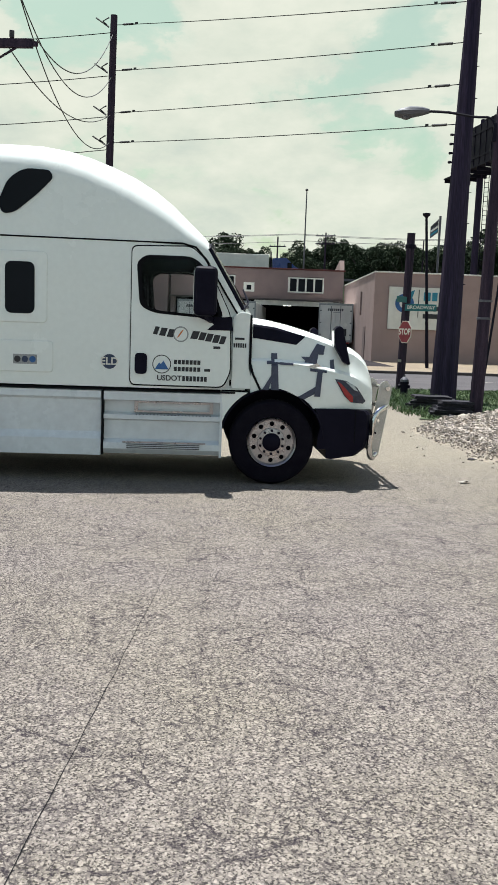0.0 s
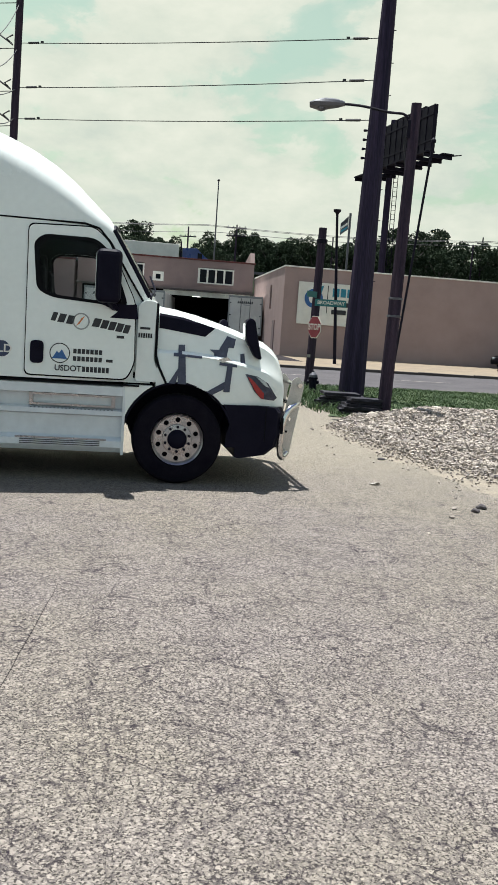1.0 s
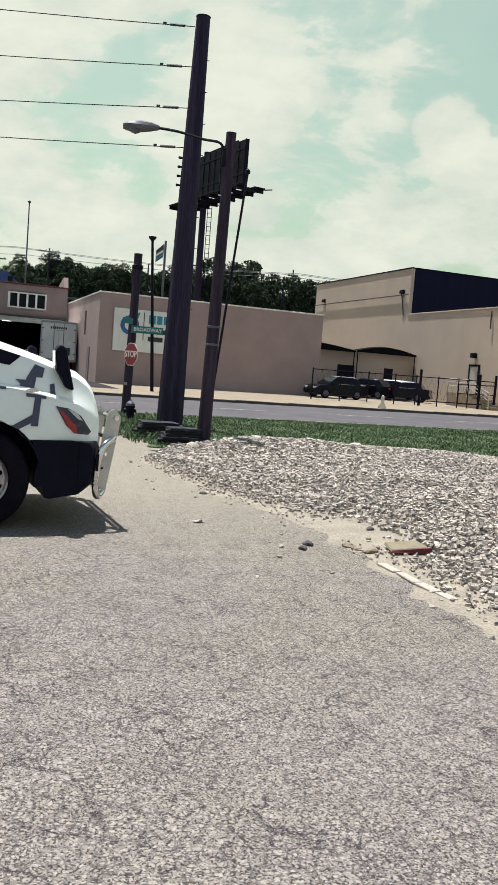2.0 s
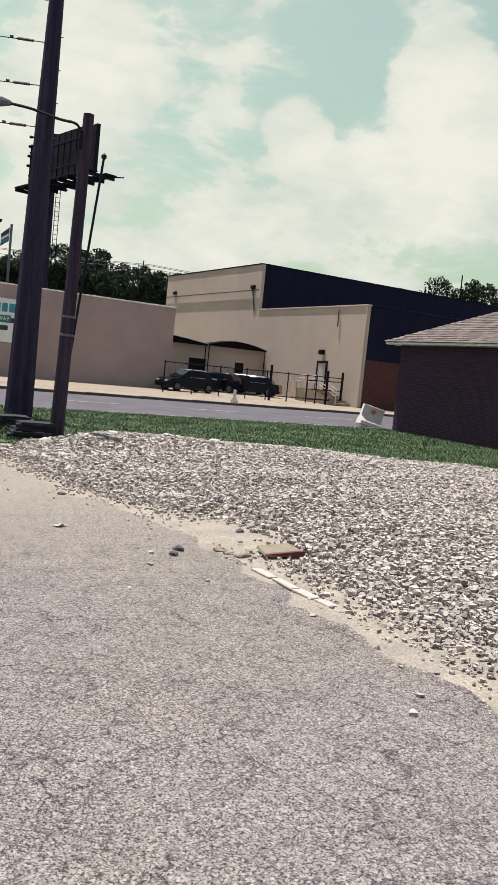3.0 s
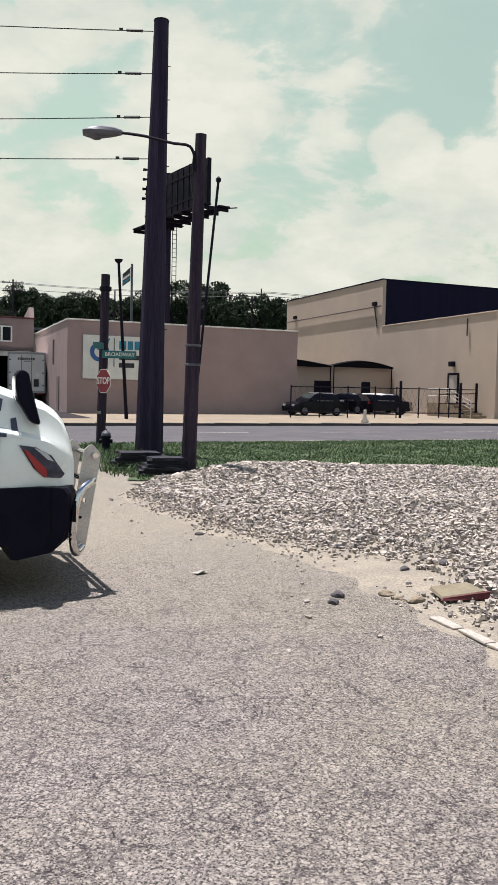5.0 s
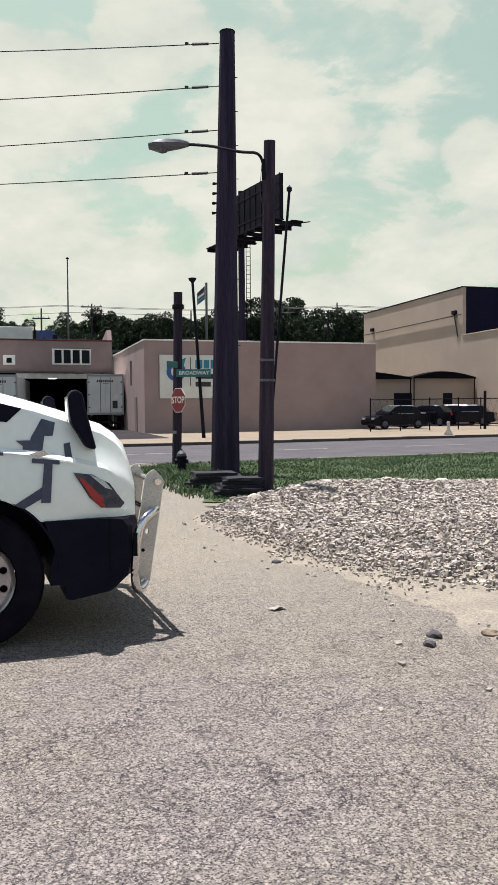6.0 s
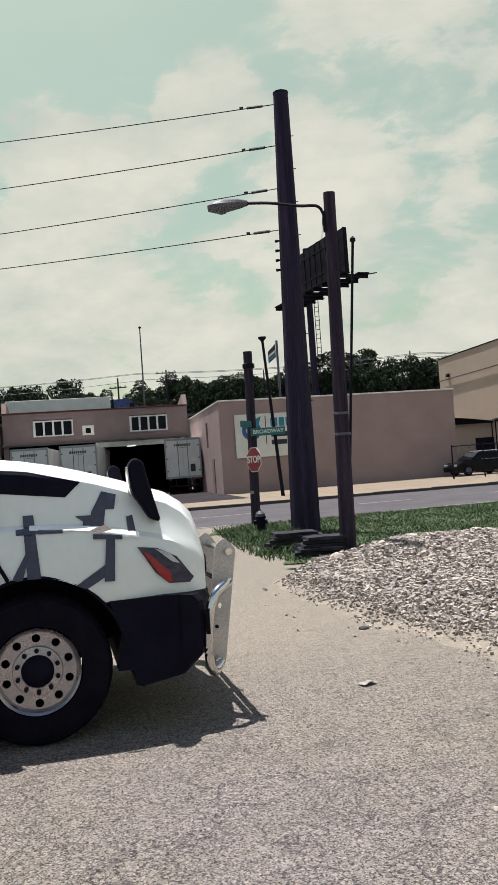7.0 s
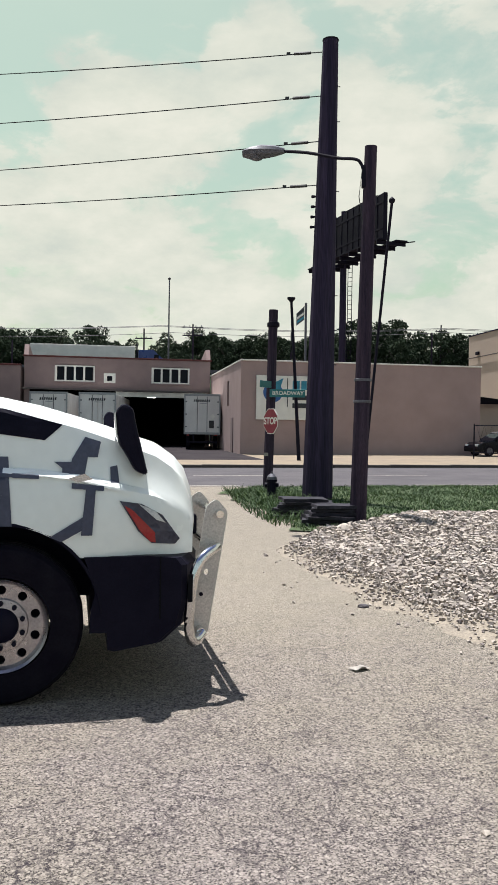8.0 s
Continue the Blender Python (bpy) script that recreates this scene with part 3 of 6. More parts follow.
part("coping", bm, "whitetrim", tb, "pale metal coping strip")
w = part("window", box(0.12, 5.2, 3.6, 0.16, 6.0, 5.3), "darkglass", tb, "narrow dark upper window")
d = part("door", box(-0.05, 3.0, 0.3, 0.0, 3.9, 2.75, 0.01), "brown", tb, "tan side door")
part("plinth", box(-0.02, -0.03, 0, W + 0.02, 0.0, 0.42, 0.01), "brown", tb)

sg = thing("wall_sign", at_street(10.85, 55.86, 0), "white company sign board with blue ring logo on the tan wall", "sign")
part("board", box(0, -0.05, 2.3, 4.65, 0.06, 5.05, 0.01), "signwhite", sg)
part("logo_ring", lathe([(0.34, -0.075), (0.62, -0.075), (0.62, -0.055), (0.34, -0.055), (0.34, -0.075)], 32, "y", (1.05, 0, 4.0)), "blueink", sg, "blue ring logo")
part("logo_patch", prism([(0.9, 4.1), (1.5, 4.25), (1.7, 4.9), (1.1, 4.6)], -0.09, -0.07, bevel=0.004), "teal", sg, "teal leaf shape")
for i, (a, b, z0, z1, c) in enumerate([(1.95, 2.0, 3.1, 4.9, "ink"), (2.3, 2.75, 4.2, 4.75, "teal"), (2.85, 3.2, 4.2, 4.75, "teal"), (3.3, 3.9, 4.2, 4.75, "teal"), (2.3, 3.9, 3.55, 3.85, "ink"), (2.3, 3.3, 3.05, 3.35, "ink")]):
    part("lettering_bar", box(a, -0.075, z0, b, -0.055, z1), c, sg)

# two-storey dock building behind a yard
db = thing("dock_building", at_street(-4.6, 71.0, -0.1), "brown two-storey building with an open loading dock", "building")
W, H = 14.4, 7.15
g0 = rise(-4.6, 71) - 0.1
holes = [(2.3, 5.35, 5.4, 6.5), (9.75, 12.75, 5.3, 6.45)]
bm = box(0, 0, 4.75, W, 0.3, 5.2)
box(0, 0, 6.62, W, 0.3, H, 0, bm)
for a, b in ((0, 2.3), (5.35, 9.75), (12.75, W)):
    box(a, 0, 5.2, b, 0.3, 6.62, 0, bm)
for a, b in ((2.3, 5.35), (9.75, 12.75)):
    box(a, 0.2, 5.2, b, 0.3, 6.62, 0, bm)
bmesh.ops.remove_doubles(bm, verts=bm.verts, dist=0.0005)
part("wall", bm, "brown", db)
window(db, 2.3, 5.35, 5.3, 6.55, 4, 0.04)
window(db, 9.75, 12.75, 5.3, 6.55, 4, 0.04)
sw = part("window", holed([(6.05, 5.25), (6.95, 5.25), (6.95, 6.0), (6.05, 6.0)], [(6.3, 5.4), (6.7, 5.4), (6.7, 5.8), (6.3, 5.8)], -0.07, -0.003), "whitetrim", db, "small square framed window")
part("pane", box(6.3, -0.03, 5.4, 6.7, -0.01, 5.8), "darkglass", sw)
part("ledge", box(-0.1, -0.35, 4.62, W + 0.05, 0.0, 4.74, 0.02), "kerb", db, "dark ledge above the dock")
part("coping", box(-0.1, -0.12, H + 0.003, W + 0.1, 0.4, H + 0.12, 0.02), "redbrick", db)
ridge = [(7.0, 0.1)]
for i in range(46):
    x = 7.0 + i * 0.156
    ridge += [(x, -0.02), (x + 0.07, -0.02), (x + 0.078, -0.06), (x + 0.148, -0.06)]
ridge.append((7.0 + 46 * 0.156, 0.1))
part("shutter_hood", loft([[(x, y, z) for x, y in ridge] for z in (4.2, 4.6)]), "whitetrim", db, "pale corrugated shutter hood")
for x in (0.0, W - 0.35):
    part("parapet", prism([(-0.1, H + 0.12), (0.3, H + 0.95), (0.6, H + 0.95), (5.0, H + 0.14)], x, x + 0.35, "x"), "tan", db)
part("pier", box(0, 0, 0, 0.4, 0.5, 4.75), "brown", db)
part("pier", box(W - 0.3, 0, 0, W, 0.5, 4.75), "brown", db)
# hall walls in near-black interior colour: the dock's deep shade is painted in
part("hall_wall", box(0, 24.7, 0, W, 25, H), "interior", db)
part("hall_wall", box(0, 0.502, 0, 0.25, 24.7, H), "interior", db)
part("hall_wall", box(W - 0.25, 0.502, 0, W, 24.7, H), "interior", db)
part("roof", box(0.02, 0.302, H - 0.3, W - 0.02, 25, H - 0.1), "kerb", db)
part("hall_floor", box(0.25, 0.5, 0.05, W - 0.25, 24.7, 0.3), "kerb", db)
lt = thing("dock_light", at_street(5.4, 75, 4.1), "small lit ceiling lamp inside the dark dock", "lamp")
part("housing", box(-0.4, -0.1, 0.06, 0.4, 0.1, 0.14, 0.01), "lampgrey", lt)
part("tube", box(-0.35, -0.05, 0.0, 0.35, 0.05, 0.058, 0.02), "lampglow", lt)
part("hanger", box(-0.02, -0.02, 0.14, 0.02, 0.02, 2.6), "darkmetal", lt)

lw = thing("brown_wing", at_street(-34, 70.2, -0.1), "lower brown wing of the dock building with white windows", "building")
part("wall", box(0, 0, 0, 29.2, 0.3, 6.4), "brown", lw)
part("wall", box(0, 0.302, 0, 0.3, 18, 6.4), "brown", lw)
part("wall", box(28.9, 0.302, 0, 29.2, 18, 6.4), "brown", lw)
part("roof", box(0.31, 0.31, 6.0, 28.9, 18, 6.2), "kerb", lw)
part("coping", box(-0.05, -0.1, 6.402, 29.25, 0.4, 6.52, 0.02), "redbrick", lw)
for a in (25.6, 21.4, 16.0):
    window(lw, a, a + 1.9, 4.0, 5.7, 2, -0.07)


def semitrailer(u0, u1, v0, group):
    """Box trailer backed out of the dock, its rear doors to the street."""
    t = thing("semi_trailer", at_street((u0 + u1) / 2, v0, 0.12, -6), "white box trailer with closed rear doors at the dock", "trailer", group)
    h = (u1 - u0) / 2
    part("box_body", box(-h, 0.05, 1.15, h, 12, 3.95, 0.03), "trailerwhite", t)
    part("rear_frame", holed([(-h, 1.1), (h, 1.1), (h, 4.0), (-h, 4.0)], [(-h + 0.1, 1.25), (h - 0.1, 1.25), (h - 0.1, 3.85), (-h + 0.1, 3.85)], -0.03, 0.048), "greyink", t, "grey steel door frame")
    for s in (-1, 1):
        dr = part("door", box(min(s * 0.012, s * (h - 0.11)), -0.005, 1.26, max(s * 0.012, s * (h - 0.11)), 0.045, 3.84, 0.008), "trailerwhite", t)
        part("lock_rod", tube([(s * 0.35, -0.03, 1.3), (s * 0.35, -0.03, 3.8)], 0.018, 6), "lampgrey", dr)
        for z in (1.6, 2.5, 3.4):
            part("hinge", box(s * (h - 0.16) - 0.06, -0.02, z, s * (h - 0.16) + 0.06, -0.006, z + 0.08), "lampgrey", dr)
        part("wheel", lathe([(0.2, -0.14), (0.48, -0.14), (0.5, -0.08), (0.5, 0.08), (0.48, 0.14), (0.2, 0.14)], 20, "x", (s * (h - 0.3), 1.6, 0.5)), "rubber", t)
        part("tail_lamp", box(s * (h - 0.3) - 0.1, -0.05, 1.0, s * (h - 0.3) + 0.1, -0.02, 1.09, 0.01), "redlens", t)
    for i, k in enumerate((-0.62, -0.47, -0.32, -0.17, -0.02, 0.13, 0.28, 0.43)):
        part("lettering_bar", prism([(k, 3.42), (k + 0.1, 3.42), (k + 0.13, 3.6), (k + 0.03, 3.6)], -0.016, -0.007), "ink", t)
    part("lettering_bar", box(-0.2, -0.016, 3.3, 0.3, -0.007, 3.35), "greyink", t)
    part("placard", prism([(0.75, 2.2), (0.95, 2.4), (0.75, 2.6), (0.55, 2.4)], -0.018, -0.007), "signwhite", t)
    part("latch_box", box(0.5, -0.04, 1.55, 0.85, -0.006, 2.1, 0.01), "ink", t, "dark latch box")
    part("underride_guard", box(-h + 0.2, -0.02, 0.5, h - 0.2, 0.08, 0.62, 0.01), "darkmetal", t)
    for s in (-0.6, 0.6):
        part("guard_post", box(s - 0.05, 0.0, 0.62, s + 0.05, 0.08, 1.15), "darkmetal", t)
    part("axle", tube([(-h + 0.2, 1.6, 0.5), (h - 0.2, 1.6, 0.5)], 0.07, 8), "darkmetal", t)
    return t


for u0, u1 in ((7.15, 9.75), (-0.25, 2.35), (-3.6, -1.0)):
    semitrailer(u0, u1, 64.3, "trailers at the dock")

# large cream hall with navy cladding
hb = thing("cream_hall", at_street(37.0, 48.7, -0.3) @ Matrix.Diagonal((1.0, 1.0, 1.023, 1.0)), "large cream warehouse with dark navy front cladding", "building")
g0 = 0.3
for nm, bmx, mt in [
    ("wall", box(0, 0, 0, 0.3, 14.9, 7.4), "cream"),
    ("wall", box(0, 14.902, 0, 0.3, 34, 11.2), "cream"),
    ("wall", box(0.302, 0, 3.75, 60, 0.3, 7.4), "navy"),
    ("wall_base", box(0.302, -0.04, 0, 60, 0.3, 3.746), "redbrick"),
    ("upper_wall", box(0.302, 14.9, 7.0, 60, 15.2, 11.2), "navy"),
    ("wall", box(0.302, 33.7, 0, 60, 34, 11.2), "navy"),
    ("wall", box(59.7, 0.302, 0, 60, 33.69, 7.0), "navy"),
    ("roof", box(0.31, 0.31, 6.8, 59.6, 14.89, 6.95), "kerb"),
    ("roof", box(0.31, 15.21, 10.8, 59.6, 33.6, 10.95), "kerb"),
    ("coping", box(-0.06, -0.06, 7.403, 0.36, 14.89, 7.5, 0.015), "cream"),
    ("coping", box(0.37, -0.06, 7.403, 60, 0.36, 7.5, 0.015), "navy"),
    ("coping", box(-0.06, 14.9, 11.203, 0.36, 34.0, 11.3, 0.015), "navy"),
    ("coping", box(0.37, 14.85, 11.203, 60, 15.25, 11.3, 0.015), "navy"),
    ("corner_trim", box(-0.05, -0.05, 0, 0.0, 0.1, 7.4, 0.01), "cream"),
    ("gutter", tube([(-0.12, 15.0, 9.1), (-0.12, 33.9, 9.1)], 0.05, 6), "kerb"),
    ("downpipe", tube([(-0.06, 16.2, 9.3), (-0.06, 15.9, 8.4), (-0.06, 15.6, 7.4)], 0.05, 6), "kerb"),
    ("vent_pipe", tube([(-0.1, 3.2, 7.2), (-0.1, 3.2, 6.0)], 0.05, 6), "kerb"),
]:
    part(nm, bmx, mt, hb)
fl = part("floodlight", box(-0.24, 15.7, 9.2, -0.02, 16.3, 9.5, 0.04), "darkmetal", hb, "dark wall floodlight")
part("floodlight", box(-0.22, 31.5, 9.3, -0.02, 32.1, 9.6, 0.04), "darkmetal", hb, "dark wall floodlight")
dr = part("door", box(-0.06, 4.2, 1.25, 0.0, 5.2, 3.35, 0.01), "rail", hb, "pale side door above steps")
part("door_frame", holed([(4.05, 1.2), (5.35, 1.2), (5.35, 3.5), (4.05, 3.5)], [(4.2, 1.25), (5.2, 1.25), (5.2, 3.35), (4.2, 3.35)], -0.09, -0.003, "x"), "darkmetal", dr)
part("door_lamp", box(-0.4, 4.5, 3.95, -0.02, 4.9, 4.3, 0.05), "darkmetal", hb)

stp = thing("entrance_stairs", at_street(36.9, 52.6, 0.12) @ Matrix.Diagonal((1.0, 1.6, 1.0, 1.0)), "concrete side steps with pale pipe railings", "stairs")
for i in range(6):
    part("step", box(-1.3, -2.0 + i * 0.3, 0, -0.01, -1.7 + i * 0.3 if i < 5 else 1.2, 0.16 * (i + 1), 0.01), "concrete", stp)
for y0, z0, y1, z1 in [(-2.0, 0.1, -0.4, 0.96)]:
    for k in (0.5, 0.75, 1.0):
        part("rail", tube([(-1.32, y0, z0 + k), (-1.32, y1, z1 + k), (-1.32, 1.2, z1 + k)], 0.03, 6), "rail", stp)
    for y, z in ((-2.0, 0.1), (-1.2, 0.5), (-0.4, 0.96), (0.4, 0.96), (1.2, 0.96)):
        part("rail_post", tube([(-1.32, y, 0.0 if y < -1.9 else z - 0.3), (-1.32, y, z + 1.0)], 0.03, 6), "rail", stp)

# low annex with arched awnings
ax = thing("low_annex", at_street(22.6, 61.8, -0.1), "low flat-roofed cream annex with two doors", "building")
part("wall", box(0, 0, 0, 14.3, 0.25, 4.0), "cream", ax)
part("roof", box(0, 0.252, 3.7, 14.3, 6, 4.0), "kerb", ax)
for a in (7.4, 11.6):
    d = part("door", box(a, -0.05, 0.2, a + (1.5 if a < 8 else 0.8), -0.002, 2.7, 0.01), "darkmetal", ax, "dark door")
for a, b in ((0.6, 8.6), (8.7, 14.1)):
    aw = thing("arched_awning", at_street(22.6 + a, 61.7, 3.75), "black arched fabric awning over the annex front", "awning", "awnings on the annex")
    n = 14
    top = [((b - a) * i / n, 0.42 * math.sin(math.pi * i / n)) for i in range(n + 1)]
    part("canopy", prism([(0, -0.12), *top, (b - a, -0.12)], -0.6, -0.56), "awning", aw)
    part("cover", loft([[(x, -0.56, z), (x, -0.01, z + 0.06)] for x, z in top], caps=False, close=False), "awning", aw)
    for x in (0.1, b - a - 0.1):
        part("post", tube([(x, -0.5, -3.95), (x, -0.5, -0.1)], 0.05, 6), "darkmetal", aw)

# fence and gate along the forecourt
fe = thing("metal_fence", at_street(22.7, 50.2, 0.1), "dark metal pipe fence with gate along the forecourt", "fence")
for u in [0, 2.0, 4.0, 6.0, 7.6, 9.3, 10.9, 11.7]:
    part("post", tube([(u, 0, rise(22.7 + u, 50.2) - rise(22.7, 50.2)), (u, 0, 2.05 + rise(22.7 + u, 50.2) - rise(22.7, 50.2))], 0.045, 6), "darkmetal", fe)
for u in (7.9, 12.6, 13.9):
    part("gate_post", tube([(u, 0, 0.05), (u, 0, 2.5)], 0.09, 8), "darkmetal", fe)
for z in (0.35, 1.95):
    part("rail", tube([(0, 0, z), (14.0, 0, z + 0.11)], 0.035, 6), "darkmetal", fe)
gt = part("gate", tube([(10.9, -0.05, 0.4), (10.9, -0.05, 1.7), (13.9, -0.05, 1.8), (13.9, -0.05, 0.45), (10.9, -0.05, 0.4)], 0.04, 6), "darkmetal", fe)
part("gate_bar", tube([(10.9, -0.05, 1.1), (13.9, -0.05, 1.15)], 0.03, 6), "darkmetal", gt)
bm = bmesh.new()
for i in range(29):
    u = 0.15 + i * 0.48
    tube([(u, 0.02, 0.35), (u + 0.48, 0.02, 1.95)], 0.006, 3, bm)
    tube([(u + 0.48, 0.02, 0.35), (u, 0.02, 1.95)], 0.006, 3, bm)
part("mesh_panel", bm, "darkmetal", fe)


def car(name, m, paint, label, length=4.6, group="cars behind the fence"):
    """Saloon car pointing along x, standing at z 0."""
    c = thing(name, m, label, "car", group)
    k = length / 4.6
    low = [(-2.3, 0.35), (-2.28, 0.75), (-2.2, 0.98), (-1.2, 1.0), (1.0, 0.96), (1.9, 0.86), (2.22, 0.7), (2.3, 0.5), (2.26, 0.28), (1.75, 0.24)]
    for cx in (1.4, -1.4):
        low += [(cx + 0.36 * math.cos(a), 0.26 + 0.36 * math.sin(a)) for a in [math.pi * j / 8 for j in range(9)]]
    low += [(-2.2, 0.25)]
    body = part("body", prism([(x * k, z) for x, z in low], -0.88, 0.88, bevel=0.03), paint, c)
    rings = []
    for x0, x1, x2, x3, z, w in ((-1.75, -1.1, 0.35, 1.15, 0.97, 0.84), (-1.6, -1.0, 0.2, 0.9, 1.14, 0.80), (-1.3, -0.95, 0.05, 0.42, 1.42, 0.68), (-1.05, -0.8, -0.1, 0.15, 1.5, 0.60)):
        rings.append([(x0 * k, -w, z), (x1 * k, -w * 1.03, z), (x2 * k, -w * 1.03, z), (x3 * k, -w, z), (x3 * k, w, z), (x2 * k, w * 1.03, z), (x1 * k, w * 1.03, z), (x0 * k, w, z)])
    part("cabin_glass", loft(rings[:3]), "darkglass", c)
    part("roof", loft(rings[2:]), paint, c)
    for s in (-1, 1):
        for cx in (1.4, -1.4):
            w = part("wheel", lathe([(0.2, -0.1), (0.31, -0.1), (0.33, -0.06), (0.33, 0.06), (0.31, 0.1), (0.2, 0.1)], 20, "y", (cx * k, s * 0.8, 0.33)), "rubber", c)
            part("rim", lathe([(0.03, -0.025), (0.19, -0.025), (0.21, -0.01), (0.21, 0.03), (0.03, 0.03)], 16, "y", (cx * k, s * 0.885, 0.33)), "lampgrey", w)
        part("headlight", box(2.1 * k, s * 0.6 - 0.16, 0.6, 2.27 * k, s * 0.6 + 0.16, 0.74, 0.02), "clearlens_and_glint", c)
        part("tail_light", box(-2.29 * k, s * 0.66 - 0.16, 0.74, -2.2 * k, s * 0.66 + 0.16, 0.9, 0.02), "redlens", c)
        part("side_mirror", box(0.75 * k, s * 0.95 - 0.1, 0.98, 0.9 * k, s * 0.95 + 0.06, 1.1, 0.03), paint, c)
        for a, b in ((-1.05, -0.4), (-0.36, 0.3)):
            part("side_window_trim", box(a * k, s * 0.862 - 0.004, 0.985, b * k, s * 0.862 + 0.004, 1.01), "alu", c)
    part("bumper", box(-2.36 * k, -0.8, 0.3, -2.25 * k, 0.8, 0.5, 0.03), paint, c)
    return c


car("parked_car", at_street(26.2, 54.0, 0.12, 185), "carblack", "black saloon car parked behind the fence", 4.1)
car("parked_car", at_street(28.6, 58.5, 0.12, 100), "cargrey", "silver saloon car parked near the annex")
car("parked_car", at_street(30.9, 58.2, 0.12, 128), "carnavy", "dark blue saloon car parked near the annex", 4.3)
car("parked_car", at_street(33.2, 56.6, 0.12, 140), "carnavy", "dark blue hatchback car parked near the annex", 4.0)
car("parked_car", at_street(34.0, 60.0, 0.12, 90), "carwhite", "white car parked by the cream wall")

# brick house on the near side
bh = thing("brick_house", at_street(24.9, 30.5, 0.0), "small dark brick building with a brown shingle hip roof", "building")
part("wall", box(0.05, -7.0, -0.2, 0.3, 0, 3.8), "brickwall", bh)
part("wall", box(0.302, -0.25, -0.2, 9, 0, 3.8), "brickwall", bh)
part("wall", box(0.302, -7.0, -0.2, 9, -6.75, 3.8), "brickwall", bh)
part("wall", box(8.75, -6.748, -0.2, 9, -0.252, 3.8), "brickwall", bh)
part("soffit", box(-0.45, -7.5, 3.803, 9.45, 0.5, 3.9, 0.01), "whitetrim", bh, "pale painted eave")
roof = part("roof", loft([[(-0.5, -7.55, 3.903), (9.5, -7.55, 3.903), (9.5, 0.55, 3.903), (-0.5, 0.55, 3.903)], [(3.2, -3.6, 5.8), (5.8, -3.6, 5.8), (5.8, -3.4, 5.8), (3.2, -3.4, 5.8)]]), "shingle", bh)

bm = bmesh.new()
rr = random.Random(8)
for row in range(20):
    f0, f1 = row / 20, (row + 1.15) / 20
    x0, x1 = -0.5 + 3.7 * f0, -0.5 + 3.7 * f1
    z0, z1 = 3.903 + 1.897 * f0, 3.903 + 1.897 * f1
    ya, yb = -7.55 + 3.95 * f0, 0.55 - 3.95 * f0
    y = ya + rr.uniform(0, 0.2)
    while y < yb - 0.1:
        w = rr.uniform(0.25, 0.36)
        t0 = 0.02 + rr.uniform(0, 0.012)
        e = min(y + w - 0.012, yb)
        q = loft([[(x0, y, z0 + 0.003), (x0, e, z0 + 0.003), (x0 - 0.008, e, z0 + t0), (x0 - 0.008, y, z0 + t0)], [(x1, y, z1 + 0.001), (x1, e, z1 + 0.001), (x1, e, z1 + 0.006), (x1, y, z1 + 0.006)]])
        merge(bm, q)
        y += w
sh = part("shingle_layer", bm, "shingle", bh, "weathered brown asphalt shingles")
sh["kind"] = "stuff"
t = M["shingle"].node_tree
col = t.nodes["Principled BSDF"].inputs["Base Color"].links[0].from_socket
isl = t.nodes.new("ShaderNodeNewGeometry").outputs["Random Per Island"]
t.links.new(mix(t, 1.0, col, ramp(t, isl, [(0.0, 0.55), (1.0, 1.2)]), "MULTIPLY"), t.nodes["Principled BSDF"].inputs["Base Color"])

# barriers by the street
def barrier(m, label):
    b = thing("traffic_barrier", m, label, "barrier", "street barriers")
    part("body", prism([(-0.3, 0), (0.3, 0), (0.28, 0.18), (0.12, 0.4), (0.1, 0.95), (-0.1, 0.95), (-0.12, 0.4), (-0.28, 0.18)], -0.55, 0.55, "x", 0.02), "barrierwhite", b)
    part("marker", prism([(0, 0.55), (0.14, 0.7), (0, 0.85), (-0.14, 0.7)], -0.128, -0.122), "orange", b, "orange diamond marker")
    return b


barrier(at_street(25.1, 32.4, 0.0, -14) @ pose(0, 0, 0, 0, 13, 0), "tilted white plastic traffic barrier with orange mark")
b2 = barrier(at_street(24.2, 43.6, 0.12, 60) @ Matrix.Scale(0.75, 4), "small white plastic traffic barrier on the pavement")

# hill, highway and far poles
HILL = 8.5
setting("hill", sheet(steps((-260, 260, 26)), [92, 97, 104, 140, 220, 400], 0.0), "leafdark", "dark green embankment behind the buildings", "hill")
hob = bpy.data.objects["hill"]
for v in hob.data.vertices:
    k = min(1.0, max(0.0, (v.co.y - 92) / 10))
    v.co.z = HILL * k * k * (3 - 2 * k) - 0.1 * (1 - k)
bm = bmesh.new()
for u in range(-150, 150, 4):
    box(u, 104.0, HILL - 0.1, u + 0.15, 104.15, HILL + 0.75, 0, bm)
    box(u, 103.9, HILL + 0.45, u + 3.99, 103.98, HILL + 0.75, 0, bm)
setting("guard_rail", bm, "lampgrey", "grey steel highway guard rail on the embankment", "rail")

hw = thing("highway_truck", ST @ Matrix.Translation((-4.4, 108.5, HILL - 0.3)), "white semi trailer with blue cab on the highway", "truck")
part("trailer_box", box(-3.0, -1.3, 1.1, 9.4, 1.3, 3.9, 0.04), "trailerwhite", hw)
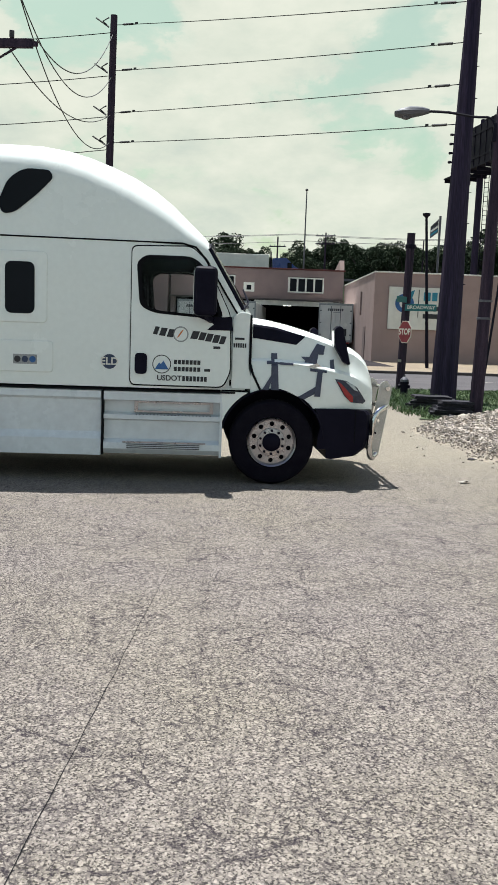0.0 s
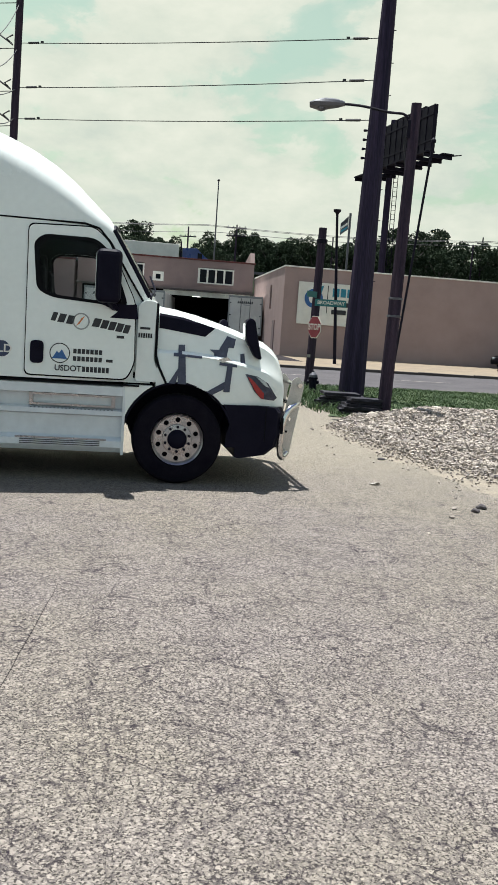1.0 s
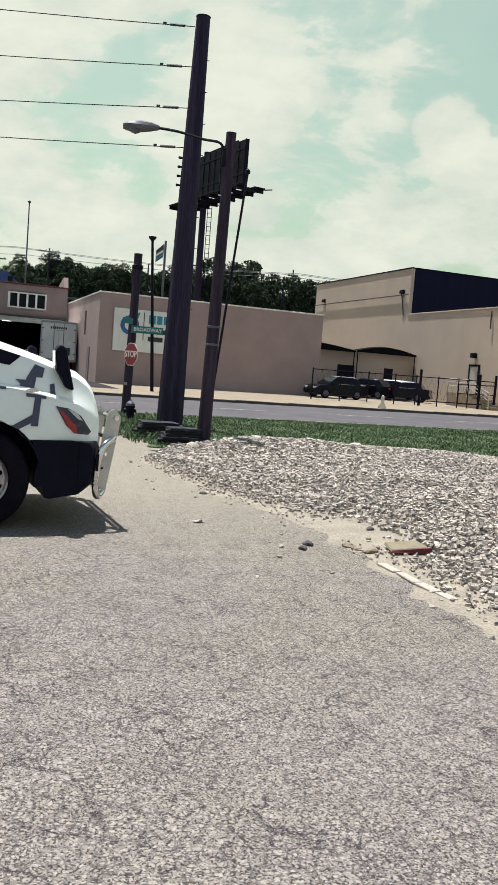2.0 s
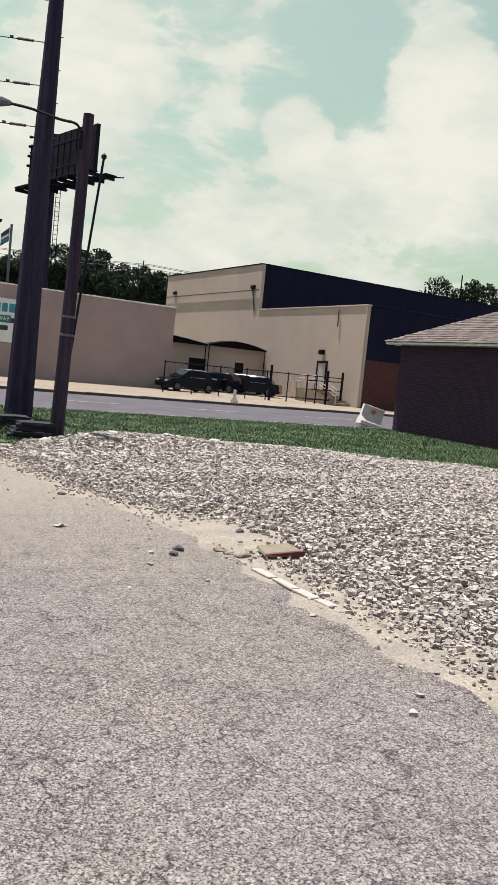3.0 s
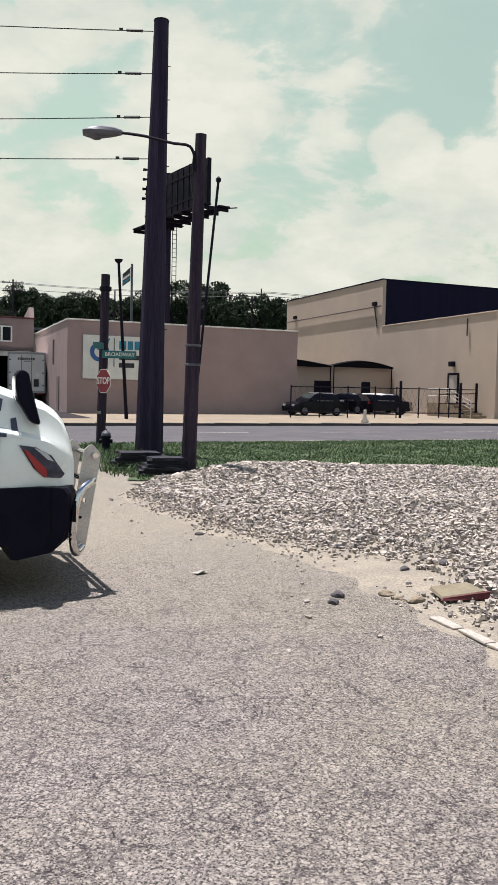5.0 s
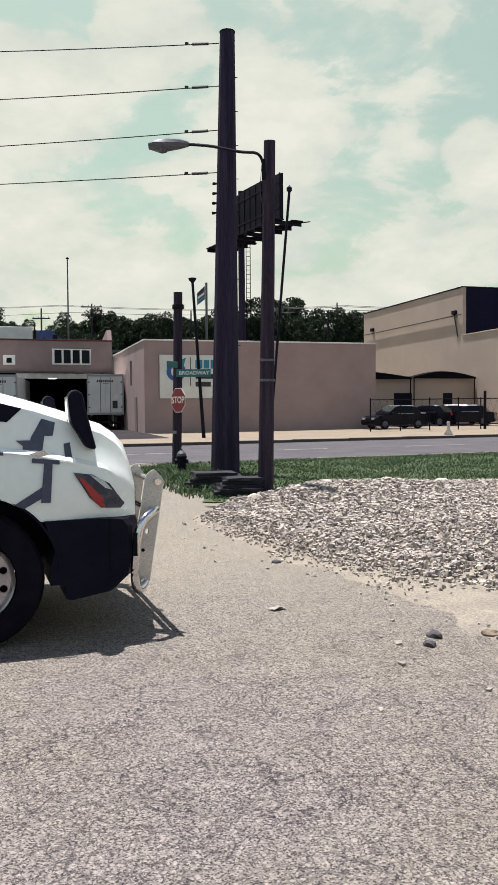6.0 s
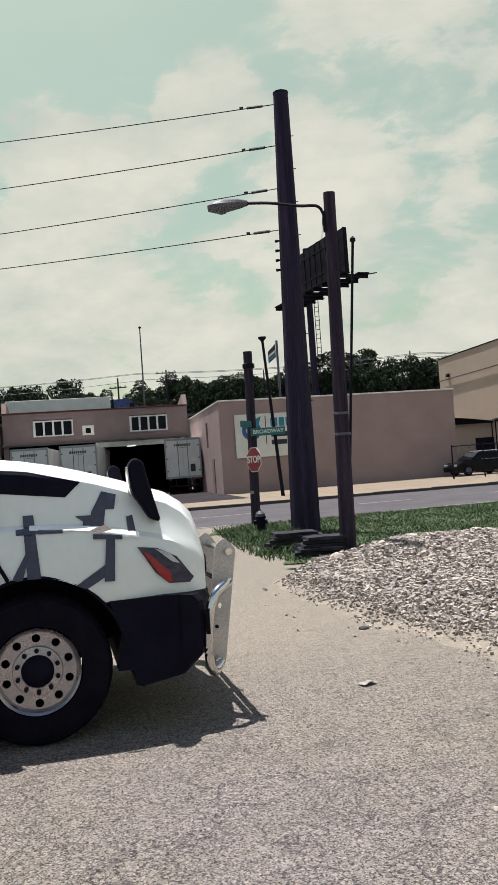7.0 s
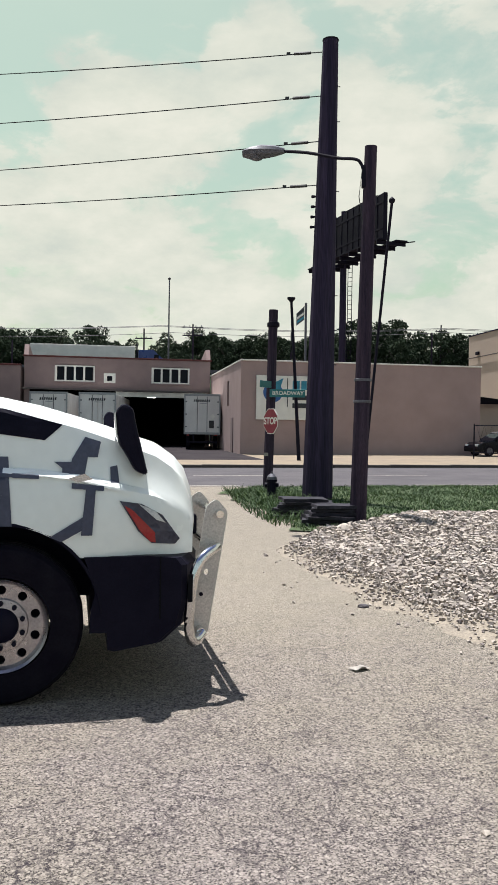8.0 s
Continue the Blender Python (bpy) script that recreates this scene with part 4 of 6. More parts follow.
part("cab", loft([[(9.9, -1.2, 0.9), (9.9, 1.2, 0.9), (9.9, 1.2, 3.5), (9.9, -1.2, 3.5)], [(11.6, -1.2, 0.9), (11.6, 1.2, 0.9), (11.6, 1.1, 3.6), (11.6, -1.1, 3.6)], [(12.6, -1.1, 0.9), (12.6, 1.1, 0.9), (12.6, 1.0, 2.7), (12.6, -1.0, 2.7)], [(14.3, -1.0, 0.7), (14.3, 1.0, 0.7), (14.3, 0.8, 1.7), (14.3, -0.8, 1.7)]]), "hwblue", hw, "blue tractor cab")
part("stack", tube([(9.65, -1.1, 0.9), (9.65, -1.1, 4.3)], 0.09, 8), "darkmetal", hw)
part("window", box(11.75, -1.215, 2.2, 12.3, -1.12, 3.0), "darkglass", hw)
for x in (-1.5, -0.3, 9.0, 10.2, 13.4):
    for y in (-1.1, 1.1):
        part("wheel", lathe([(0.2, -0.13), (0.5, -0.13), (0.5, 0.13), (0.2, 0.13)], 14, "y", (x, y, 0.5)), "rubber", hw)
part("chassis", box(-2.9, -0.5, 0.6, 14.2, 0.5, 1.05), "darkmetal", hw)


def far_pole(x, y, top, arms, label, base=HILL - 0.1, r=0.14):
    p = thing("utility_pole", pose(x, y, base), label, "pole", "poles behind the buildings")
    part("shaft", tube([(0, 0, 0), (0, 0, top - base)], r, 7, r2=r * 0.7), "polewood", p)
    for z, w in arms:
        a = part("crossarm", box(-w / 2, -0.2, z - base - 0.07, w / 2, -0.06, z - base + 0.07), "polewood", p)
        for k in (-0.42, -0.15, 0.15, 0.42):
            part("insulator", lathe([(0.02, 0), (0.06, 0.02), (0.06, 0.16), (0.02, 0.18)], 6, "z", (k * w, -0.13, z - base + 0.07)), "lampgrey", a)
    return p


far_pole(-21.7, 107.6, 15.3, [(14.9, 2.6), (13.9, 2.6)], "wooden utility pole with two crossarms on the embankment")
far_pole(-28.9, 110.9, 15.2, [(13.9, 2.3)], "wooden utility pole with one crossarm on the embankment")
far_pole(-45.0, 106.5, 13.2, [], "short dark pole on the embankment")
far_pole(10.2, 126.0, 17.5, [(16.6, 1.6)], "wooden utility pole with one crossarm on the embankment")
far_pole(8.8, 124.0, 16.2, [], "thin dark pole on the embankment")
far_pole(-10.5, 120.0, 15.8, [], "thin dark pole on the embankment")
far_pole(58.0, 121.0, 20.8, [], "thin lamp pole on the embankment")
fp = thing("flag_pole", pose(-17.0, 75.5, rise(*uv(-17, 75.5)) + 6.6), "bare grey flag pole standing on the dock roof", "pole")
part("shaft", tube([(0, 0, 0), (0, 0, 7.8)], 0.08, 8, r2=0.05), "lampgrey", fp)
part("finial", lathe([(0.01, 7.78), (0.12, 7.82), (0.14, 7.9), (0.01, 8.0)], 8), "darkmetal", fp)

for y, z0, z1 in ((106.8, 14.1, 13.6), (107.4, 14.2, 13.9), (112, 13.2, 14.6)):
    w = thing("far_wire", pose(-95, y - 14, z0), "thin far power line above the trees", "wire", "far power lines")
    part("cable", tube([p - Vector((-95, y - 14, z0)) for p in [Vector((-95, y - 14, z0)).lerp(Vector((80, y + 16, z1 + 2.0)), k / 40) - Vector((0, 0, 0.5 * abs(math.sin(k * math.pi / 8)))) for k in range(41)]], 0.03, 4), "wire", w)


# ---- poles, wires and signs on the near side ----
def sag_line(a, b, sag, n=14):
    a, b = Vector(a), Vector(b)
    return [a.lerp(b, i / n) - Vector((0, 0, 4 * sag * (i / n) * (1 - i / n))) for i in range(n + 1)]


BP0, BP1 = Vector((-1.13, 27.0, -0.05)), Vector((-0.965, 26.85, 11.95))
bp = thing("power_pole", Matrix.Translation(BP0), "tall dark tapered pole with flat cut top", "pole")
n = 12
rings = []
for k in range(13):
    p = (BP1 - BP0) * (k / 12)
    r = 0.41 + (0.205 - 0.41) * k / 12
    rings.append([p + Vector((r * math.cos(2 * math.pi * (j + 0.5) / n), r * math.sin(2 * math.pi * (j + 0.5) / n), 0)) for j in range(n)])
part("shaft", loft(rings), "steelpole", bp)
part("cap", lathe([(0.01, 0.0), (0.215, 0.0), (0.215, 0.03), (0.01, 0.035)], 12, "z", tuple(BP1 - BP0)), "darkmetal", bp)
for i in range(9):
    if i < 4:
        q = (BP1 - BP0) * (0.60 + 0.022 * i)
        r = 0.40 - 0.195 * (0.60 + 0.022 * i)
        part("side_knob", lathe([(0.01, -r - 0.12), (0.04, -r - 0.11), (0.04, -r - 0.06), (0.02, -r + 0.02)], 8, "x", tuple(q)), "darkmetal", bp)
    q = (BP1 - BP0) * (0.3 + 0.075 * i)
    r = 0.40 - 0.195 * (0.3 + 0.075 * i)
    part("step_bolt", tube([q + Vector((r - 0.02, -0.03, 0)), q + Vector((r + 0.06, -0.03, 0))], 0.012, 5), "darkmetal", bp)

LP0, LP1 = Vector((-14.6, 30.7, 0.0)), Vector((-14.38, 30.78, 13.6))
lp = thing("utility_pole", Matrix.Translation(LP0), "slim dark wooden utility pole carrying four wires", "pole")
part("shaft", tube([(0, 0, 0), (LP1 - LP0) * 0.5, LP1 - LP0], 0.17, 10, r2=0.13), "polewood", lp)
HB = [11.70, 10.57, 9.40, 8.27]
HL = [13.25, 11.6, 10.05, 8.95]
for i in range(4):
    zb, zl = HB[i], HL[i]
    a = LP0.lerp(LP1, zl / 13.6) + Vector((0.15, 0.0, 0))
    b = BP0.lerp(BP1, zb / 11.95) + Vector((-0.22, 0.05, 0))
    d = (b - a).normalized()
    w = thing("overhead_wire", Matrix.Translation(a), "black overhead wire with insulators strung between the poles", "wire", "wires between the poles")
    ln = [p - a for p in sag_line(a, b, 0.06)]
    part("cable", tube(ln, 0.014, 5), "wire", w)
    for e, s in ((Vector((0, 0, 0)), 1), (b - a, -1)):
        part("insulator", tube([e + d * s * 0.32, e + d * s * 0.42, e + d * s * 0.62, e + d * s * 0.78], 0.04, 7), "wire", w)
        part("clamp", box(*(e + d * s * 0.95 - Vector((0.05, 0.02, 0.02))), *(e + d * s * 0.95 + Vector((0.05, 0.02, 0.05)))), "wire", w)
    br = part("bracket", tube([a - a + Vector((-0.3, -0.1, 0.25)), Vector((-0.5, -0.2, 0.1)), Vector((-0.3, -0.1, -0.1)), Vector((-0.75, -0.3, 0.2))], 0.03, 5), "wire", lp)
    br.matrix_basis = Matrix.Translation(a - LP0)

# near pole with crossarms at the edge of the lot
CP = Vector((-11.9, 18.6, 0))
cp = thing("crossarm_pole", Matrix.Translation(CP), "dark wooden pole with heavy double crossarms and braces", "pole")
part("shaft", tube([(0, 0, 0), (0, 0, 12)], 0.13, 10, r2=0.10), "polewood", cp)
for z in (8.4, 9.7):
    a = part("crossarm", box(-1.3, -0.22, z - 0.1, 1.3, -0.1, z + 0.1, 0.01), "polewood", cp, m=pose(0, 0, 0, 0, 0, 12))
    part("end_block", box(1.3, -0.2, z - 0.06, 1.42, -0.12, z + 0.04), "polewood", a)
    part("brace", tube([(0.9, -0.16, z - 0.1), (0.1, -0.16, z - 0.55)], 0.03, 5), "polewood", a)
    part("brace", tube([(-0.9, -0.16, z - 0.1), (-0.1, -0.16, z - 0.55)], 0.03, 5), "polewood", a)
    for k in (-0.6, 0.3, 0.8):
        part("insulator", lathe([(0.02, 0), (0.06, 0.03), (0.06, 0.18), (0.02, 0.2)], 7, "z", (k, -0.16, z + 0.1)), "wire", a)
for z in (5.5, 6.2, 6.9, 7.6, 8.2):
    part("step_bolt", tube([(-0.26, 0, z), (0.22, 0, z)], 0.012, 4), "darkmetal", cp)
part("conduit", tube([(0.22, -0.1, 8.5), (0.3, -0.12, 6.0), (0.26, -0.1, 0.0)], 0.02, 5), "wire", cp)
for (a, b, sag) in [((-10.6, 18.9, 8.55), LP0.lerp(LP1, 0.955), 1.1), ((-11.1, 18.7, 9.9), LP0.lerp(LP1, 0.84), 1.6), ((-11.3, 18.6, 8.5), LP0.lerp(LP1, 0.735), 0.9), ((-11.0, 18.6, 9.8), LP0.lerp(LP1, 0.66), 1.5),
                    ((-36, 24, 12.0), LP0.lerp(LP1, 0.955), 0.5), ((-36, 24, 10.4), LP0.lerp(LP1, 0.84), 0.5), ((-36, 24, 9.0), LP0.lerp(LP1, 0.73), 0.5), ((-36, 24, 7.6), LP0.lerp(LP1, 0.64), 0.5)]:
    a = Vector(a)
    w = thing("slack_wire", Matrix.Translation(a), "slack black service wire hanging between poles", "wire", "slack wires")
    part("cable", tube([p - a for p in sag_line(a, b, sag, 20)], 0.016, 5), "wire", w)

# wooden pole with street lamp
WP0, WP1 = Vector((0.0, 20.9, 0.0)), Vector((0.13, 20.45, 7.0))
wp = thing("street_lamp", Matrix.Translation(WP0), "weathered wooden pole with a curved street lamp arm", "lamp")
part("pole", tube([(WP1 - WP0) * (i / 6) for i in range(7)], 0.165, 12, r2=0.115), "polewood", wp)
A = WP1 - WP0 + Vector((-0.1, 0, -0.55))
arm = part("arm", tube(curve_pts([A, A + Vector((-0.12, 0, 0.3)), A + Vector((-0.5, -0.02, 0.35)), A + Vector((-1.05, -0.03, 0.46)), A + Vector((-1.55, -0.05, 0.50))], 5), 0.03, 7), "darkmetal", wp)
part("arm_bracket", box(*(A + Vector((-0.06, -0.06, -0.2))), *(A + Vector((0.02, 0.06, 0.2))), 0.01), "darkmetal", wp)
hd = A + Vector((-1.5, -0.05, 0.50))
rings = []
for x, hw_, up, dn in ((0.02, 0.05, 0.05, -0.05), (-0.15, 0.12, 0.10, -0.09), (-0.4, 0.17, 0.12, -0.13), (-0.62, 0.17, 0.08, -0.13), (-0.76, 0.09, 0.02, -0.09)):
    rings.append([hd + Vector((x, hw_ * math.cos(2 * math.pi * j / 10), (up if math.sin(2 * math.pi * j / 10) > 0 else -dn) * math.sin(2 * math.pi * j / 10))) for j in range(10)])
head = part("lamp_head", loft(rings), "lampgrey", wp, "grey cobra head lamp", smooth=True)
part("lens", lathe([(0.02, -0.17), (0.1, -0.14), (0.13, -0.06), (0.02, -0.05)], 12, "z", tuple(hd + Vector((-0.5, 0, 0)))), "lampgrey", head)
for z in (2.35, 2.75):
    q = (WP1 - WP0) * (z / 7)
    part("strap", lathe([(0.155, -0.025), (0.165, -0.02), (0.165, 0.02), (0.155, 0.025)], 12, "z", tuple(q)), "lampgrey", wp, "pale metal strap")
part("service_cable", tube([A + Vector((-0.05, -0.12, 0.1)), A + Vector((-0.1, -0.13, -0.4)), A + Vector((-0.02, -0.12, -0.9))], 0.008, 4), "wire", wp)

st = thing("strut_pole", pose(0.05, 24.9, 0), "thin dark leaning steel pole with ball top", "pole")
part("shaft", tube([(-0.12, 0, 0), (0.05, 0, 1.0), (0.58, 0, 7.2)], 0.034, 7), "darkmetal", st)
part("ball", lathe([(0.01, 7.15), (0.07, 7.2), (0.07, 7.27), (0.01, 7.33)], 8, "z", (0.58, 0, 0)), "darkmetal", st)
tp = thing("thin_pole", pose(-3.39, 48.7, rise(*uv(-3.39, 48.7)) + 0.1), "thin leaning dark pole with a flat cap", "pole")
part("shaft", tube([(0, 0, 0), (-0.53, 0, 8.4)], 0.10, 8, r2=0.07), "darkmetal", tp)
part("cap", lathe([(0.05, 8.3), (0.2, 8.45), (0.22, 8.55), (0.02, 8.58)], 10, "z", (-0.53, 0, 0)), "darkmetal", tp)
gp = thing("banner_pole", pose(-4.0, 60.0, rise(*uv(-4, 60)) + 5.6), "thin roof mast with a tilted printed banner", "pole")
part("shaft", tube([(0, 0, 0), (0, 0, 4.4)], 0.08, 6), "lampgrey", gp)
ban = part("banner", prism([(-0.62, 2.9), (-0.1, 3.3), (-0.1, 4.2), (-0.62, 3.7)], -0.02, 0.02), "lampgrey", gp, "grey tilted banner with teal and white print")
for z, c in ((3.05, "teal"), (3.3, "signwhite"), (3.55, "ink")):
    part("print_bar", prism([(-0.58, z), (-0.14, z + 0.33), (-0.14, z + 0.48), (-0.58, z + 0.15)], -0.03, -0.022), c, ban)

# billboard seen from behind
bb = thing("billboard", pose(-2.2, 78.9, rise(*uv(-2.2, 78.9)) - 0.7), "large dark billboard on a steel column, seen from behind", "billboard")
part("column", tube([(0, 0, 0), (0, 0, 21.4)], 0.34, 14, r2=0.26), "steelpole", bb)
P = pose(0, 0, 0, 0, 0, -62) @ Matrix.Translation((1.4, 0, 0))
panel = part("panel", box(-4.2, -0.9, 17.0, 7.4, -0.6, 20.7, 0.03), "darkmetal", bb, "dark ribbed sign back", m=P)
for i in range(12):
    part("rib", box(-4.16 + i * 1.045, -0.95, 16.95, -4.12 + i * 1.045, -0.9, 20.72), "darkmetal", panel)
for z in (17.9, 19.9):
    part("beam", box(-4.2, -1.0, z, 7.4, -0.952, z + 0.14), "darkmetal", panel)
part("spreader", box(-0.1, -0.62, 20.9, 5.4, -0.5, 21.0), "darkmetal", panel, "thin steel bar above the sign")
wk = part("walkway", box(-4.6, -2.0, 16.7, 8.6, -1.22, 16.8), "darkmetal", bb, "steel catwalk", m=P)
part("walkway", box(-4.6, -0.5, 16.7, 8.6, 0.5, 16.8), "darkmetal", bb, "steel catwalk", m=P)
for i in range(9):
    part("walkway_bracket", box(-4.4 + i * 1.58, -2.0, 16.4, -4.3 + i * 1.58, 0.5, 16.69), "darkmetal", wk)
lad = part("ladder", tube([(0.42, -0.2, 1), (0.42, -0.2, 17)], 0.035, 5), "darkmetal", bb)
part("ladder_rail", tube([(0.78, -0.2, 1), (0.78, -0.2, 17)], 0.035, 5), "darkmetal", lad)
for i in range(40):
    part("rung", box(0.42, -0.22, 1.2 + i * 0.4, 0.78, -0.18, 1.24 + i * 0.4), "darkmetal", lad)
for i in range(5):
    part("lamp_arm", tube([(-4.4 + i * 3.1, 0.5, 16.75), (-4.4 + i * 3.1, 1.5, 16.95)], 0.05, 5), "darkmetal", wk)

# stop sign post with street name sign
ss = thing("stop_sign", pose(-2.83, 30.2, -0.05), "red octagonal stop sign on a dark thick post", "sign")
part("post", tube([(0, 0, 0), (0.06, 0, 2.8), (0.1, 0, 5.53)], 0.15, 10, r2=0.14), "polewood", ss)
part("post_cap", lathe([(0.15, 5.0), (0.19, 5.02), (0.19, 5.14), (0.15, 5.16)], 10, "z", (0.1, 0, 0)), "darkmetal", ss)
S = pose(0.11, -0.42, 2.15, 0, 0, -50)
oc = [(0.385 * math.cos(math.pi / 8 + i * math.pi / 4), 0.385 * math.sin(math.pi / 8 + i * math.pi / 4)) for i in range(8)]
face = part("sign_face", prism([(x * 1.06, z * 1.06) for x, z in oc], 0.004, 0.02), "signwhite", ss, "white sign border", m=S)
part("red_field", prism(oc, -0.002, 0.003), "stopred", face, "red sign field")
text_on("STOP", 0.29, pose(0, -0.006, 0, 90, 0, 0), "signwhite", face, label="white word STOP")
ns = part("street_name_sign", box(-0.02, -0.215, 2.88, 1.05, -0.19, 3.12, 0.01), "signgreen", ss, "teal street name sign", m=pose(0.05, 0, 0, 0, 0, 4))
text_on("BROADWAY", 0.165, pose(0.53, -0.219, 3.0, 90, 0, 0), "signwhite", ns)
n2 = part("street_name_sign", box(-0.5, -0.012, 3.16, 0.16, 0.012, 3.36, 0.005), "signgreen", ss, "teal cross street sign", m=pose(0.05, -0.18, 0, 0, 0, 60))
part("sticker", box(-0.1, -0.158, 1.1, 0.02, -0.15, 1.2), "paper", ss)

hy = thing("fire_hydrant", pose(-2.36, 27.2, -0.03) @ Matrix.Scale(0.92, 4), "black fire hydrant with a pale bonnet in grass", "hydrant")
part("barrel", lathe([(0.19, 0), (0.19, 0.05), (0.14, 0.07), (0.13, 0.5), (0.16, 0.52), (0.16, 0.58), (0.01, 0.58)], 16), "black", hy)
part("bonnet", lathe([(0.15, 0.582), (0.14, 0.66), (0.08, 0.73), (0.03, 0.75), (0.03, 0.8), (0.01, 0.8)], 16), "lampgrey", hy, "pale painted bonnet")
for s in (-1, 1):
    part("outlet", lathe([(0.02, 0.12 * s), (0.065, 0.12 * s), (0.065, 0.2 * s), (0.02, 0.21 * s)], 10, "x", (0, 0, 0.42)), "black", hy)

# dark slabs stacked at the pole's foot, only filed under the mat category
heaps = random.Random(3)
SLABS = [(cx + heaps.uniform(-0.09, 0.09), cy + heaps.uniform(-0.06, 0.06), 0.068 * k, w * (1.04 - 0.05 * k), d * (1.04 - 0.05 * k), heaps.uniform(-9, 16))
         for cx, cy, w, d, n in ((-1.08, 22.4, 1.2, 0.95, 6), (-0.5, 20.9, 1.0, 0.72, 6)) for k in range(n)]
for i, (x, y, z, w, d, a) in enumerate(SLABS):
    s = thing("rubber_mat", pose(x, y, z, 0, 0, a), "dark worn slab stacked beside the pole", "mat", "mats at the pole")
    bm = bmesh.new()
    bmesh.ops.create_grid(bm, x_segments=10, y_segments=6, size=0.5)
    bmesh.ops.scale(bm, vec=(w, d, 1), verts=bm.verts)
    g = bmesh.ops.extrude_face_region(bm, geom=bm.faces[:])
    for v in g["geom"]:
        if isinstance(v, bmesh.types.BMVert):
            v.co.z = 0.058 + 0.014 * noise.noise(v.co * 4 + Vector((i, 0, 0)))
    for v in bm.verts:
        v.co += Vector((noise.noise(v.co * 3), noise.noise(v.co * 3 + Vector((5, i, 0))), 0)) * 0.07
    part("sheet", bm, "slabgrey", s)


# ---- the truck ----
TA = radians(20)
TN = Vector((-math.sin(TA), math.cos(TA)))
TM = Matrix.Translation((-2.06 + 1.2 * TN.x, 9.85 + 1.2 * TN.y, 0.02)) @ Matrix.Rotation(TA, 4, "Z")
trk = thing("semi_truck", TM, "white long-nose sleeper semi truck with taped hood", "truck")
Y = -1.2


def interp(tab, x):
    for (a, p), (b, q) in zip(tab, tab[1:]):
        if x <= b:
            k = min(1.0, max(0.0, (x - a) / (b - a)))
            return tuple(u + (v - u) * k for u, v in zip(p, q))
    return tab[-1][1]


def cut(ob, bm):
    """Take a shape out of a part for good."""
    me = bpy.data.meshes.new("cutter")
    bmesh.ops.recalc_face_normals(bm, faces=bm.faces)
    bm.to_mesh(me)
    bm.free()
    c = bpy.data.objects.new("cutter", me)
    scene.collection.objects.link(c)
    c.parent = ob.parent
    md = ob.modifiers.new("cut", "BOOLEAN")
    md.operation, md.object, md.solver = "DIFFERENCE", c, "EXACT"
    dg = bpy.context.evaluated_depsgraph_get()
    fresh = bpy.data.meshes.new_from_object(ob.evaluated_get(dg))
    ob.modifiers.clear()
    ob.data = fresh
    bpy.data.objects.remove(c)
    return ob


# sleeper and cab shell: (x, (side half width, top height, corner radius, bow))
CAB = [(-4.75, (1.2, 3.86, 0.30, 0.0)), (-4.1, (1.2, 3.84, 0.30, 0.0)), (-3.5, (1.2, 3.80, 0.30, 0.0)), (-3.1, (1.2, 3.81, 0.32, 0.0)), (-2.75, (1.2, 3.81, 0.34, 0.0)), (-2.45, (1.2, 3.775, 0.36, 0.0)), (-2.2, (1.2, 3.715, 0.38, 0.0)), (-1.95, (1.2, 3.63, 0.40, 0.01)),
       (-1.7, (1.2, 3.52, 0.40, 0.02)), (-1.45, (1.2, 3.37, 0.38, 0.03)), (-1.25, (1.19, 3.21, 0.33, 0.04)), (-1.08, (1.18, 3.04, 0.27, 0.05)), (-0.95, (1.17, 2.91, 0.20, 0.06)), (-0.86, (1.16, 2.825, 0.16, 0.06))]
GLASS = [(-0.80, (1.14, 2.74, 0.12, 0.07)), (-0.67, (1.12, 2.53, 0.12, 0.08)), (-0.52, (1.10, 2.28, 0.12, 0.09)), (-0.39, (1.08, 2.06, 0.12, 0.10)), (-0.33, (1.07, 1.97, 0.12, 0.10))]


def cab_ring(x, w, top, r, bow, zb=1.08, grow=0.0):
    w, top = w + grow, top + grow
    half = [(w, zb), (w, 0.5 * (zb + top - r)), (w, top - r)]
    half += [(w - r * 1.5 * (1 - math.cos(a)), top - r + r * math.sin(a)) for a in [math.pi / 2 * j / 6 for j in range(1, 7)]]
    half += [(w * 0.45, top + 0.012), (0.0, top + 0.02)]
    pts = half + [(-y, z) for y, z in half[-2::-1]]
    return [(x + bow * max(0.0, 1 - (y / w) ** 2) * min(1.0, max(0.0, (z - 1.2) / 0.8)), y, z) for y, z in pts]


shell = loft([cab_ring(x, *k) for x, k in CAB + GLASS])
body = part("cab_shell", shell, "white", trk, "white painted sleeper cab shell", smooth=True)
inner = loft([cab_ring(x, w - 0.05, top - 0.06, r, bow, 1.12) for x, (w, top, r, bow) in [(-1.9, interp(CAB, -1.9))] + [k for k in CAB if k[0] > -1.8] + GLASS[:-1]])
cut(body, inner)
WIN = rounded([(-1.56, 2.02), (-1.6, 2.5), (-1.5, 2.58), (-0.98, 2.58), (-0.82, 2.44), (-0.62, 1.9), (-1.4, 1.95)], 0.09)
cut(body, prism(WIN, -1.5, 1.5))
ws = []
for (x, k) in GLASS[:4]:
    ws.append([p for p in cab_ring(x, k[0] - 0.03, k[1], k[2], k[3])][4:-4])
cutter = loft([[(p[0] + 0.3, p[1], p[2] + 0.25) for p in r] + [(p[0] - 0.25, p[1], p[2] - 0.2) for p in r[::-1]] for r in (ws[0], ws[1], ws[2], ws[3])])
cut(body, cutter)
body.data.materials.append(M["interior"])
